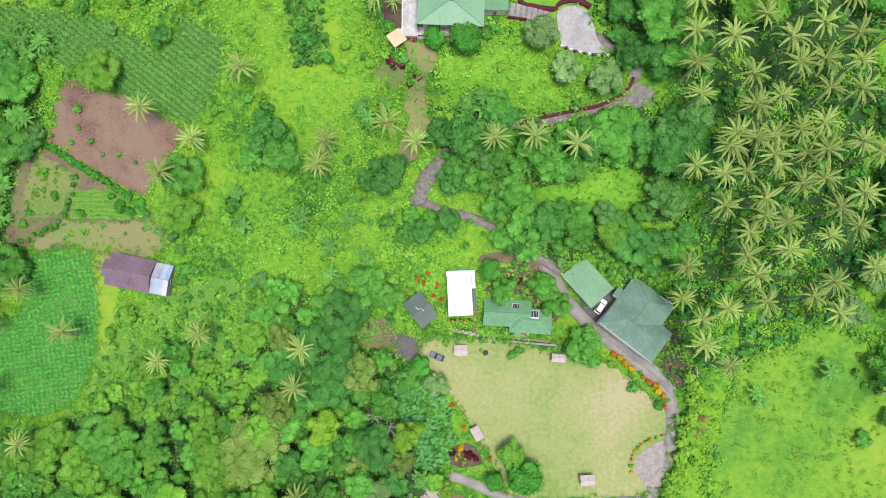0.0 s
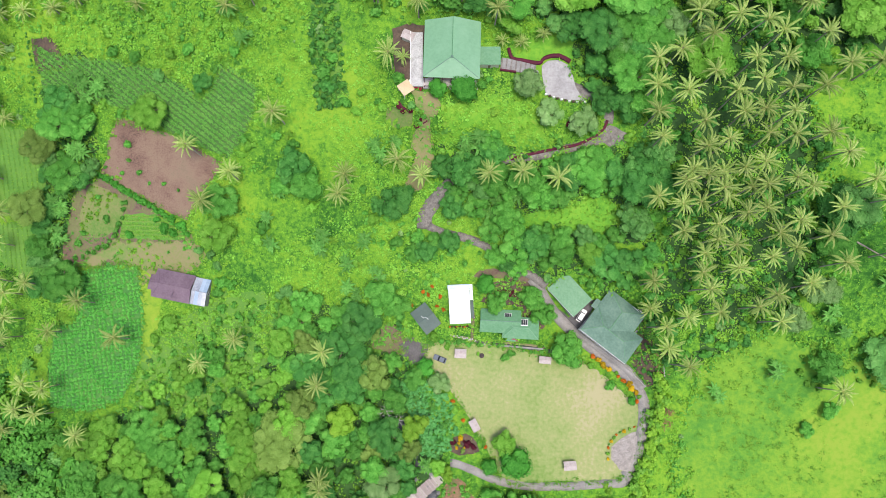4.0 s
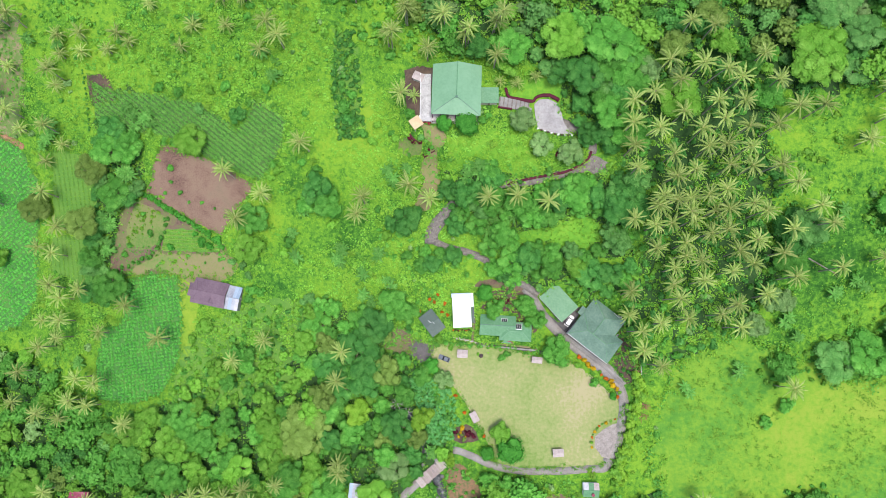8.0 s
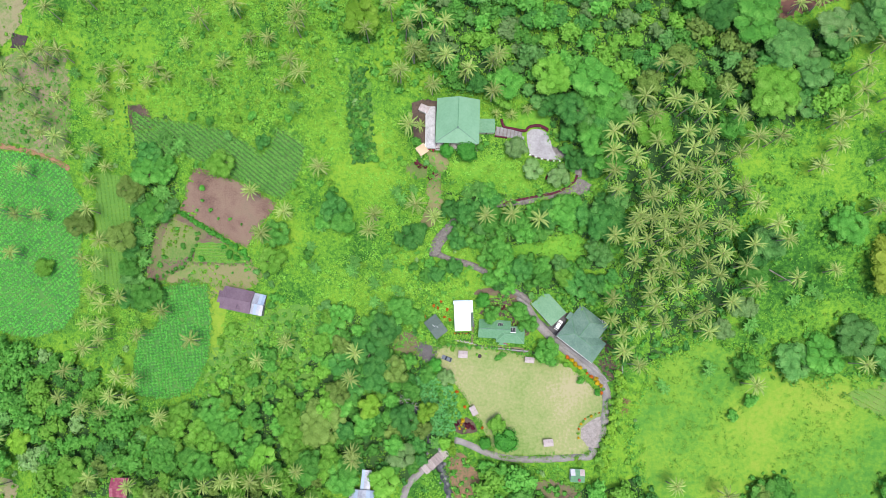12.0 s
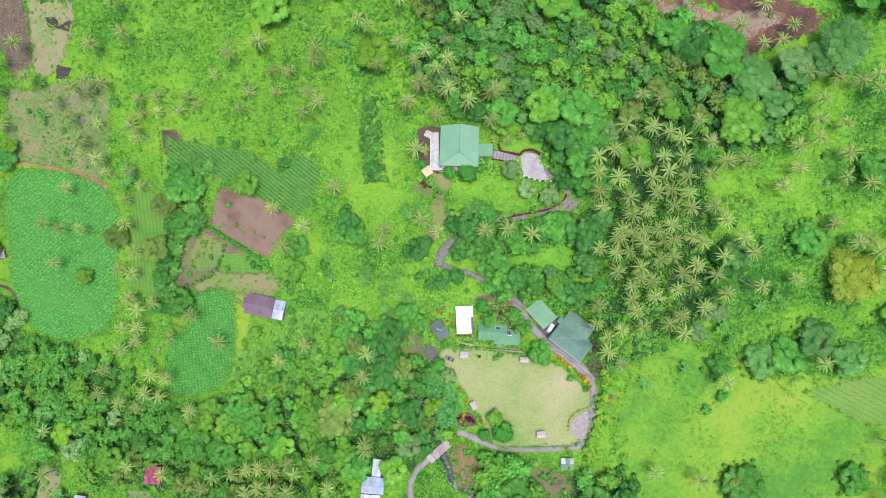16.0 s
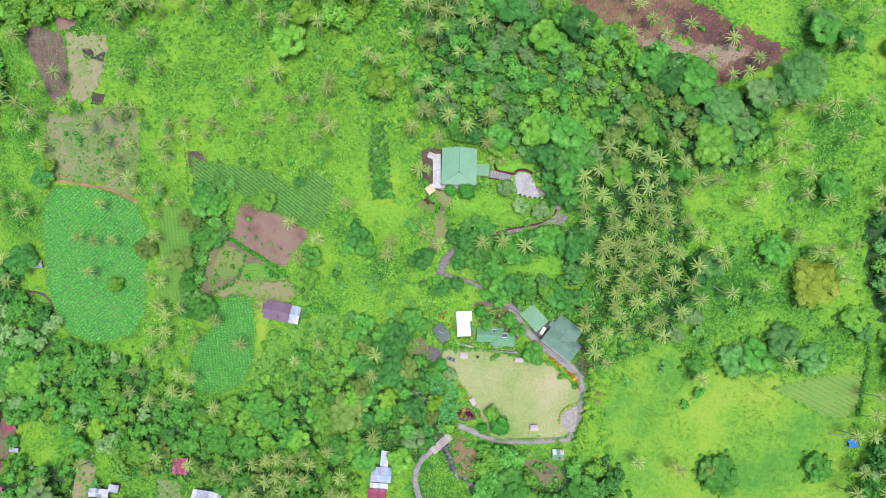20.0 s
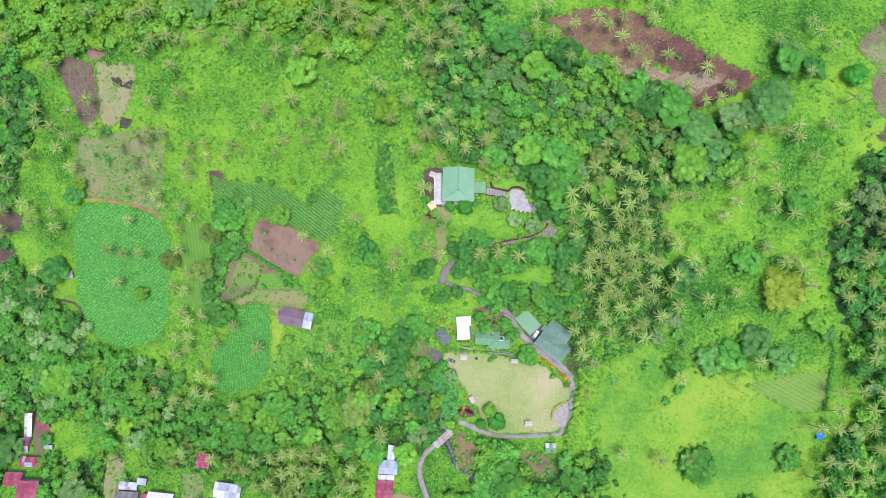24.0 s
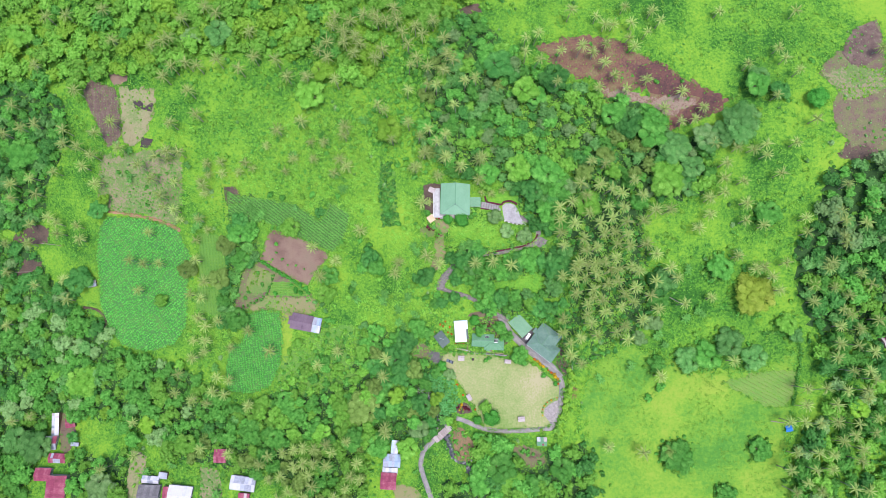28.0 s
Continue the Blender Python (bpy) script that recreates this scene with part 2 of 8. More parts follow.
farm_m = mat("weedy_soil", [(0.10, 0.06, 0.05), (0.17, 0.11, 0.085), (0.15, 0.17, 0.06), (0.20, 0.17, 0.09)], scale=0.15, fine=9, bump=0.6)
bank_m = mat("overgrown_clay", [(0.07, 0.17, 0.03), (0.15, 0.13, 0.06), (0.28, 0.16, 0.09), (0.16, 0.10, 0.06), (0.10, 0.20, 0.04)], scale=0.15, fine=8, bump=0.5)
pale_m = mat("cleared_earth", [(0.12, 0.21, 0.05), (0.19, 0.235, 0.08), (0.275, 0.255, 0.13), (0.26, 0.225, 0.12), (0.17, 0.225, 0.06)], scale=0.08, fine=9, bump=0.5)
clay_m = mat("orange_clay", [(0.20, 0.16, 0.07), (0.34, 0.18, 0.10), (0.42, 0.25, 0.15)], scale=0.2, fine=8, bump=0.4)
# grove floor, with the shade between palms put into its dark colour
grove_shade_m = mat("grove_floor_shade", [(0.016, 0.048, 0.012), (0.03, 0.085, 0.018), (0.05, 0.13, 0.025)], scale=0.2, bump=0.7)

# ---- plan: plots, lines and planting, in metres ----
GROVE_NORTH = [
    (64.5, 85.7), (65.4, 79.6), (73.2, 76.7), (66.1, 72.3), (67.6, 65.3), (78.7, 68.5),
    (80, 61.6), (86.6, 63.9), (88.1, 77.2), (92, 85.3), (100, 84.6), (94.4, 79.5),
    (102.4, 76.8), (90.3, 71.2), (96.4, 72), (102.6, 70), (97.5, 65), (104.2, 64.2),
    (97.3, 57.4), (76.2, 55.2), (80.4, 53.6), (85.8, 54.8), (90.5, 55.3), (74.7, 52.1),
    (85.6, 50), (98.4, 50.9), (105, 52), (109.8, 49.8), (94.4, 50.4),
]
GROVE_SOUTH = [
    (67.2, 48.1), (74.4, 45.9), (80.4, 46.7), (87.8, 47.8), (92.9, 42.9), (98.1, 44.1),
    (75.1, 38), (85.1, 39.9), (84.8, 35.3), (89.9, 33.7), (82.3, 31.7), (102.6, 37),
    (107.8, 32.6), (100.7, 30), (92.6, 27.2), (82.1, 25.9), (69.2, 24), (84, 20.8),
    (103.8, 19), (98.5, 15.4), (70, 15.7), (78.8, 12.5), (88, 14), (73.1, 9.6),
    (73.2, 3), (78.7, -2.6), (87.5, 97.6), (93.6, 94.4), (99.7, 92.8), (110.2, 90.8),
    (118, 83), (125.5, 82.8), (127, 51.2), (130.4, 45.2), (135.8, 31.1),
]
GARDEN_PALMS = [
    (-13.6, 91.1), (-80.8, 69.3), (-66.9, 60.8), (-77.4, 52.2), (-11.3, 61.5), (-3.8, 56.7),
    (17.1, 56.6), (27.4, 57.3), (38.7, 55.2), (-28.6, 58.5), (-30.5, 52.1), (-123.9, 19.8),
    (-110.6, 7.2), (-66.7, 6.2), (-79.5, -1.5), (-124.5, -26.5), (-37.2, 1.9), (-39, -9.1),
    (-37.8, -40.1), (-51, 77.6), (-11.9, 119), (-0.2, 116.7), (-18.4, 111.1), (-4.5, 106.8),
    (8.4, 110.4), (19.1, 114.2), (19.3, 103.6), (95.3, -51.2), (114.8, -54.4), (124.4, -10.1),
    (164.9, -1.8), (-61.7, 117.8), (-58.3, 113.9), (-84.7, 140.9), (-58.6, 136.4), (-59.5, 131.7),
]
SMALL_PALMS = [
    (-9.4, 93.2), (21.4, 98), (27.4, 97.1), (33.8, 98.6),
]
PALMS_NORTHWEST = [
    (-246.9, 214.1), (-201.1, 194.7), (-208.5, 214.9), (-233.1, 213.7), (-175.5, 189.2), (-168.4, 192.1),
    (-164.8, 193.6), (-156.9, 205), (-143.1, 211.3), (-136, 207.1), (-114.8, 193.4), (-112.4, 178.4),
    (-98.8, 175.9), (-92.1, 165.8), (-134.8, 178.1), (-121.1, 172.2), (-163.1, 176), (-168.7, 170.5),
    (-154.1, 177.6), (-147.1, 175.5), (-153, 161.4), (-272.3, 162.1), (-257.7, 150.1), (-268.4, 148.7),
    (-238, 145.2), (-281.6, 146.5), (-239.4, 137.2), (-229.7, 134.9), (-227, 166.9), (-204.7, 147.4),
    (-216.5, 142), (-220.6, 129.4), (-201.2, 132.2), (-177.1, 125.8), (-189.2, 121.7), (-169.4, 128.4),
    (-162, 127.3), (-165.7, 144), (-253.2, 184), (-149, 147.6), (-98.9, 136.1), (-80.4, 165.1),
]
PALMS_HILL = [
    (-63.9, 200), (-65.5, 194.8), (-58.8, 191), (-47.3, 201.1), (-54.8, 197.2), (-40.7, 200.8),
    (-39, 197.2), (-29.1, 204.5), (-27.5, 197.4), (-34, 196.9), (-16.7, 192.7), (-6.3, 195.8),
    (-0.4, 184.6), (-68.2, 185), (-58.3, 184.5), (-73.2, 180.1), (-68.2, 175.9), (-51.7, 187.5),
    (-49.1, 183), (-52.7, 177.5), (-36, 179.1), (-20.8, 181.7), (-15.9, 173.4), (-40.2, 174.2),
    (-12.6, 187.5), (-24.3, 189.5), (1.8, 175), (4.9, 171.5), (-9.5, 167.9), (-0.6, 165.2),
]
PALMS_HILL_LOW = [
    (-19.2, 167.7), (-63.4, 161.8), (-20.9, 154.9), (-9.6, 156), (-4.8, 155.8), (11.2, 157.6),
    (17.5, 159.5), (-38.7, 146.7), (-34.9, 143.4), (5.1, 144.5), (-21.2, 135.6), (-9.4, 131.4),
    (-14.2, 128.6), (0.2, 128.8), (-4.6, 125.1), (-30.5, 126.3), (-12.7, 119.3), (0.7, 115.5),
    (20.7, 114.4), (9.5, 110.6), (-16.8, 110.6), (54.1, 185.6), (46.6, 181.7), (46.4, 173.8),
    (66.8, 174), (77.9, 175.2), (73.2, 198.3), (54.1, 167.8), (63.1, 154.3),
]
PALMS_NORTHEAST = [
    (89, 198), (98.3, 191.5), (93.6, 192.4), (93.8, 179.7), (106.8, 182.8), (109, 192.6),
    (105.7, 202.9), (121.8, 200.5), (117.2, 186), (109.5, 177.3), (85.5, 174.8), (125.3, 193.1),
    (91.5, 167.6), (97.4, 160.6), (87.7, 152.7), (103.2, 152), (114.4, 156.4), (123.8, 139.7),
    (133.9, 148.9), (144.7, 139.1), (132.5, 131.5), (140.1, 132.6), (171, 163.8), (189.7, 173.4),
    (191.5, 166.2), (197.8, 158.7), (184.4, 143.9), (160.3, 199), (202.8, 197), (150.2, 118.9),
    (162.5, 116.1), (170.7, 114.2), (177.5, 116.7), (177.5, 110.7), (156.3, 107.4), (193.4, 117.4),
    (203.8, 129.1), (244, 169.9),
]
PALMS_WEST = [
    (-283.4, 117), (-267.7, 119.4), (-250.1, 122.1), (-265.7, 109.7), (-285.2, 108.5), (-259.9, 95.5),
    (-254, 91.7), (-275.4, 92.2), (-239.3, 89.1), (-253.2, 84.6), (-238.5, 81), (-295.3, 80.7),
    (-277.8, 79.9), (-298.2, 62.4), (-253.2, 55.8), (-252.4, 43), (-276.2, 53.1), (-228.9, 124),
    (-181.8, 113.7), (-177.5, 103.7), (-176.4, 97), (-168.9, 95), (-222.4, 113.6), (-148.2, 107.4),
    (-152.3, 88.2), (-188.2, 82.6), (-202.7, 66), (-192.9, 63.1), (-182.8, 63.4), (-156.8, 64.2),
    (-198.7, 47.1), (-162.9, 43.6), (-155.1, 40.7), (-152.3, 51), (-157.8, 28.5), (-152.2, 23),
    (-144.3, 26.4), (-299, 26.5), (-152.6, 14.1),
]
PALMS_SOUTHWEST = [
    (-273.2, -33.1), (-287, -36.8), (-199, -36.3), (-195.5, -56.4), (-173.3, -18.7), (-160.9, -22.9),
    (-151.4, -24.6), (-144.3, -9), (-136.7, -10.7), (-147.8, -17.7), (-140.2, -19.4), (-136.5, 9.4),
    (-161.5, 3.5), (-153.8, 7), (-161.4, 14.2), (-152.5, -51.7), (-134.4, -54.8), (-215.7, -64),
    (-109.3, -55.6), (-100.5, -53.9), (-93.5, -52.2), (-114.2, -60.5), (-93, -61.9), (-107.9, -69.3),
    (-101.3, -67.7), (-95.4, -75.5), (-102, -80.2), (-87.9, -51.2), (-81.3, -52.3), (-73.9, -49.5),
    (-70.6, -53.8), (-87.8, -60.3), (-80.9, -60.3), (-73.9, -61.9), (-84, -66.6), (-54.9, -60.2),
    (-58.1, -67.5), (-53, -69.1), (-81.8, -73.2), (-61.3, -74.4), (-86.6, -78.6), (-68, -78.5),
    (-170.8, -6.4),
]
PALMS_SOUTHWEST += [
    (-37.6, -42.9), (-61.7, -47.8),
]
PALMS_SOUTHEAST = [
    (203.2, -17.5), (214.9, -17.5), (224.9, -18.7), (234.2, -18.7), (205.2, -27), (221.3, -26.9),
    (204.2, -36.5), (213.1, -37.5), (221.8, -36.5), (232.4, -37.7), (195.2, -36.6), (231.2, -44.1),
    (225.1, -47.5), (241.2, -42.4), (240.9, -34.4), (234.2, -51.9), (199.8, -54.1), (210.3, -54),
    (219.2, -55.4), (232.7, -58.1), (195, -63.6), (208.6, -63.4), (219.1, -63.4), (205.1, -71.2),
    (212.4, -75.7), (229, -73.7), (237.7, -75.1), (197.3, -76), (237.3, -23.4), (237.9, -12.5),
    (226.1, -7.7), (234.6, -7.9), (217.8, -0.2), (227.6, 6.2), (218.4, 7.5), (237.7, 3),
]
PALMS_EAST = [
    (148.3, 89.1), (155.4, 91.7), (155.2, 99.2), (165.3, 97.2), (167.2, 85.3), (148.7, 80.2),
    (167.8, 76.4), (176.6, 73.1), (143.2, 73), (198.5, 76.1), (200.5, 68.6), (215.9, 78.8),
    (219, 74.3), (219.4, 93.4), (184.8, 100.4), (164.7, 57.2), (174, 49.4), (178.2, 50.7),
    (190.4, 52.6), (183.8, 45.2), (187.3, 37.5), (151.7, 34.6), (221.3, 62.4), (218.2, 65.5),
    (213, 51.8), (228.2, 45.8), (205.7, 40), (215.7, 38.2), (223.9, 34), (206.6, 30.9),
    (221.8, 26.4), (225, 23.3), (221.4, 17.2), (231.3, 15.5), (239.3, 19.9), (228.8, 72.4),
    (233.6, 80.9), (211.9, 48.9), (234.4, 39.7),
]
BANANAS = [
    (-19.9, 68.9), (-17.4, 66.5), (-11.6, 68.4), (9.4, 68.5), (12.7, 66.3), (14.8, 70.1),
    (8.6, 65.1), (20.9, 50.5), (16.2, 50.7), (18.6, 46.7), (26.5, 51.9), (-56.5, 47.4),
    (-56, 39), (-119.5, 93.1), (-124.8, 72.6), (-133.4, 56.2), (-133.2, 51), (-136, 45.7),
    (-137.9, 38.7), (-129.9, 59.4), (-123.2, 70.8), (-113.8, 92.7), (-113.4, 88.8), (-119.3, 88.4),
    (-24.2, 39.1), (-38.2, 41.1), (-29.7, 31.8), (-19.2, 28.2), (-25.5, 21.6), (-29.9, 24.2),
    (-39.2, 36.1), (-55.5, 10.6), (125.3, 13.5), (-52.5, 56.3), (-2.3, -35.6), 
]
BANANAS_OUTER = [
    (-136, 51.5), (-134.9, 41), (-128.9, 68.6), (-139.1, 35.7), (-143.1, 32.3), (-124.8, 71.8),
    (-131.6, 58.3), (-127.4, 63.3), (-125.8, 81.9), (-120.9, 95), (-158.4, 84.4), (-156.1, 87.7),
    (-150.1, -2), (-170.4, -8.3), (-164.3, -12), (105.6, 111.6), (140.2, 51.5), (129.9, 9.5),
    (109.5, -3.6), (91.7, -11.8), (141.8, 22.4), (148.1, 25.9), (167, 58.5), (-189, -67.6),
    (-172.7, -62.5), (-142.2, -79.3), (-199, 132.7), (-201.3, 117),
]
TREES_INNER = [
    (59.1, 85.7, 7.3, "m"), (52.9, 79, 7.7, "d"), (47.5, 77.7, 6.2, "d"), (60.9, 75.3, 6.1, "d"), (67.3, 59.8, 5.9, "d"),
    (65.5, 53.5, 8.6, "d"), (29.3, 83.6, 5.2, "g"), (36.6, 75.4, 4.7, "g"), (46.4, 72.6, 4.6, "g"), (1.1, 82.4, 3.4, "r"), (8.6, 81.4, 5.3, "r"),
    (57.8, 91.8, 6, "m"), (48.8, 88.8, 4.3, "d"), (49.2, 58.7, 7.1, "m"), (53.9, 61.9, 5.5, "m"), (43.4, 57.7, 6.3, "d"), (18.7, 64.5, 5.3, "d"),
    (9.4, 60.3, 6.1, "d"), (4.6, 55.6, 5.7, "d"), (-13.3, 50.8, 6, "d"), (-46.6, 62.9, 6, "d"), (-42.6, 57.3, 6.1, "m"), (-50.9, 58.1, 4.4, "m"),
]
TREES_INNER += [
    (-72.6, 52.7, 6.6, "m"), (-74.3, 42.1, 6.3, "y"), (-133, 27.1, 7.4, "m"),
]
TREES_YARD = [
    (-129, 79.3, 7.1, "m"), (-121.6, 79.5, 5.3, "m"), (-129, 63.2, 6.8, "m"), (-95.9, 82.2, 6.5, "y"), (-76.8, 90.8, 3.3, "d"), (-52.2, -28.8, 10.8, "o"),
    (-30.8, -21.3, 5.5, "l"), (-7, -22.3, 5, "l"), (22.9, -27.9, 4.6, "y"), (26.8, -35, 5.9, "r"), (45.8, 2.4, 6.1, "m"), (-3, -3.3, 3.7, "r"),
    (2.1, -8.3, 4, "g"), (20.5, 18.4, 4.3, "m"), (32.2, 19.2, 4.6, "m"), (17.2, 24.3, 3.7, "r"), (37, 14.4, 4.3, "m"), (50.7, 34, 4.8, "y"),
    (55.9, 30.6, 6.4, "d"), (40.1, 33.9, 6.5, "m"), (31.9, 37.1, 6.5, "d"), (19.3, 40.8, 4.9, "m"), (66.1, 44.3, 3.9, "m"), (-17.3, 20.3, 6.1, "m"),
]
TREES_YARD += [
    (-12.3, 17, 4.8, "m"), (-24, 12, 8.6, "d"), (-31.1, 3.6, 8.7, "d"), (119.6, 20.2, 5.4, "g"), (114.7, 12, 4.4, "g"),
]
TREES_PATH = [
    (6.3, 53.6, 4.2, "d"), (10.8, 56.6, 4.5, "m"), (16.2, 58.9, 4.2, "d"), (21.4, 59.4, 3.5, "m"), (14.4, 48.6, 4.9, "m"), (6.3, 49, 4.6, "d"),
    (20.3, 33, 3.9, "m"), (23.6, 30.6, 3.6, "d"), (28.6, 29, 3.9, "m"), (4.7, 38, 4.3, "d"), (1.4, 39.1, 3.3, "m"), (-5.3, 40, 3.7, "m"),
    (-2.8, 35.1, 4, "d"), (-7.1, 34.5, 3.3, "m"), (51, 60.6, 5.3, "m"), (45.2, 61.8, 4.4, "d"), (36.1, 59.9, 4.1, "m"), (59, 64.5, 3.4, "y"),
    (62.6, 65.9, 3.1, "y"), (-10.1, 52.7, 4, "d"), (-17.8, 49.9, 3.7, "d"), (24.8, 53.1, 3.5, "m"),
]
TREES_BEND = [
    (18.5, -36.5, 3.4, "r"), (19.5, -47, 4, "m"), (26, -48.5, 4.2, "m"), (32, -47.5, 3.6, "y"), (-17.6, -41.3, 6.5, "g"), (-20, -33, 5, "o"),
    (-132, 26, 6.2, "d"), (104.6, 131.5, 8.5, "d"), (117.7, 132.5, 8.5, "m"), (166, 131.5, 11, "b"), (129, 119, 8.5, "b"), (147, 123.5, 8, "g"), (32, 170, 9.5, "d"), (63, 160, 9, "d"), (32.2, -63, 9.5, "m"),
    (4.1, -38.9, 2.6, "l"),
    (57.5, 78.6, 5, "d"), (52.4, 76.8, 4.6, "d"), (60.5, 74.8, 3.6, "d"), (63.5, 78, 4.5, "m"),
]
SHRUBS_NEAR = [
    (-11.2, 86.8, 2.7, "m"), (-16.2, 80.1, 2.2, "y"), (-17.4, 81.9, 1.9, "m"), (-11.2, 79.1, 1.1, "p"), (-9.6, 77.7, 1.1, "p"), (-7.3, 77.1, 1.1, "p"),
    (-4.1, 74.8, 1.1, "p"), (-5.2, 73.5, 1.1, "p"), (-2.5, 75.1, 0.9, "p"), (-6.9, 78.7, 1.9, "b"), (-4, 76.6, 1.4, "y"), (-2.9, 75.3, 1.3, "m"),
    (-5.7, 74.1, 1.3, "y"), (-3.9, 85.1, 1.1, "p"), (-1.9, 84.9, 1.1, "p"), (-11.5, 74.5, 1.1, "m"), (13.8, 87.7, 2.2, "g"), (14.5, 83.7, 2.2, "m"),
    (16.8, 85.4, 1.9, "m"), (47.9, 74.5, 2.2, "y"), (42.9, 72.7, 1.6, "p"), (35.1, 73.5, 1.9, "g"), (50.5, 70.9, 2.2, "m"), (6.3, -28.5, 1.3, "p"),
]
SHRUBS_NEAR += [
    (8.8, -26.8, 1.3, "w"), (11.3, -29.2, 1.7, "p"), (13.4, -30.1, 1.5, "p"), (9.7, -31, 1.2, "x"), (6.8, -27.7, 0.8, "p"), (8.3, -28.6, 0.8, "w"),
    (10, -28, 0.8, "p"), (7.7, -30.2, 0.8, "w"), (11.7, -28.2, 0.8, "p"), (12.7, -29, 0.8, "p"), (10.5, -29.9, 0.7, "w"), (8.8, -29.4, 0.8, "x"),
    (7.3, -29.1, 0.7, "x"), (9.4, -26.6, 0.7, "w"), (15.2, 0.8, 1, "y"), (24.7, -0.1, 2, "m"), (37.2, 3, 1.4, "y"), (8.5, 5.2, 1.5, "m"),
    (11.7, 4.3, 1.4, "m"), (4.7, 3.5, 1.7, "y"), (-0.5, 6.9, 2.4, "y"), (-4.8, 12.1, 2, "m"), (3, 5.2, 1.5, "m"),
]
SHRUBS_FARM = [
    (-75.6, 31.8, 2.1, "b"), (-73.6, 26.4, 3.2, "m"), (-75.9, 22.2, 2.8, "m"), (-78.1, 35.2, 2.5, "b"), (-82, 37.1, 2.1, "b"), (-70.3, 24.7, 2.5, "m"),
    (-93.8, 12.5, 4.7, "y"), (-100, 7.2, 2.9, "y"), (-51.3, 22.7, 2.8, "b"), (-59, 44.8, 3.4, "m"), (-60.3, 39.9, 2.8, "y"), (-38.8, 27.8, 1.7, "y"),
    (-94.7, 45.2, 2.5, "r"), (-91.2, 43.5, 2.1, "r"), (-88.2, 45.9, 2.1, "r"), (-97.8, 48.1, 1.8, "r"), (-108, 43.2, 2, "r"), (-47.1, 70.2, 2.7, "m"),
    (-52.3, 73.7, 2.3, "m"), (-62.2, 71.1, 2.4, "y"), (-65.2, 68.2, 2, "y"), (-108.3, 102.9, 2.7, "m"), (-100.3, 99.9, 3, "m"), (-87.6, 99.9, 3, "y"),
]
SHRUBS_FARM += [
    (-81.3, 101.8, 2.7, "m"), (-92, 94.2, 2.7, "b"), (-65.8, 100, 2.6, "m"), (-29.3, 82.8, 2.9, "m"), (-35.5, 91.7, 3.6, "m"), (-35, 87.5, 3.3, "d"),
    (-32.3, 96.3, 2.6, "m"), (-22.7, 85.5, 2.3, "y"), (-25.4, 79.8, 2.3, "y"), (-41.2, 51, 2.7, "y"), (-20.5, 45.5, 3, "y"), (-23.7, 55.3, 2.3, "m"),
    (-12.1, 38.7, 3, "m"),
]
TREES_NORTH = [
    (-32.5, 134, 8, "l"), (-79.8, 157.8, 9.6, "y"), (-71.3, 170.7, 7.4, "l"), (-153.9, 197.3, 6.3, "g"), (-135.4, 196.9, 8.7, "b"), (-269.4, 206.9, 9.3, "y"),
    (-272.4, 135.5, 11.3, "m"), (177.4, 157.1, 6.9, "b"), (175, 151.8, 7.5, "m"), (208.4, 143.7, 6.8, "r"), (164.9, 126.6, 10, "b"), (156.2, 124.1, 7.8, "b"),
    (147.4, 121.5, 7.9, "b"), (129.5, 116.3, 8.9, "b"), (117.6, 126, 8.9, "m"), (125, 99, 10.2, "y"), (138.1, 96.7, 6.3, "b"), (92.3, 117.3, 5.8, "o"),
    (46.6, 154.6, 8.2, "y"), (53.2, 151.6, 6.5, "m"), (57.3, 107.7, 9.1, "m"), (96.4, 138, 7.7, "m"), (188.7, 148.4, 6.2, "d"),
]
TREES_HILL = [
    (42.3, 109.3, 8.4, "y"), (59.3, 112.1, 5.5, "d"), (49.5, 97.4, 7.2, "d"), (81.9, 89.1, 8.3, "y"), (72.2, 99, 4.7, "g"),
    (79.9, 107.3, 5.9, "o"), (95.6, 106.7, 5.8, "y"), (111.8, 89.6, 6.2, "m"), (125.9, 103.3, 10.3, "y"), (138.8, 106.6, 7.2, "b"), (127.1, 45.1, 7.1, "b"),
    (69.4, 77.7, 5.2, "m"), (24, 102.8, 4.1, "y"), (105.4, 99.4, 5, "m"),
]
TREES_EAST = [
    (181.5, 80.4, 7.8, "m"), (176.6, 36, 13, "s"), (157.7, 51.8, 8, "m"), (126.2, 44.3, 9.1, "d"), (124.1, 35.1, 6.5, "m"), (123.9, 20.9, 4.6, "g"),
    (142.5, -0.4, 8.2, "b"), (153.5, 1.5, 9.1, "m"), (165.2, 9.5, 9.1, "b"), (179.5, -0.3, 8.1, "b"), (137, -57.4, 10.5, "m"), (132.9, -56.1, 5.9, "o"),
    (184.8, -54, 7.2, "m"), (163.7, -79.1, 5.8, "m"), (235.3, -28.9, 6.4, "l"), (121.3, -23.6, 2.7, "m"), (127.5, -16.9, 3.3, "m"), (124.5, -3.5, 6, "m"),
    (195.7, 19.1, 6.4, "y"), (201.7, 12.7, 4.5, "b"), (112.9, 103.9, 3.2, "m"), (26.5, -57.6, 10.1, "y"), (21, -71.4, 10.1, "m"), (36.1, -71.4, 10, "y"),
]
TREES_EAST += [
    (52.4, -77.8, 10, "m"), (69.6, -65.1, 8, "m"),
]
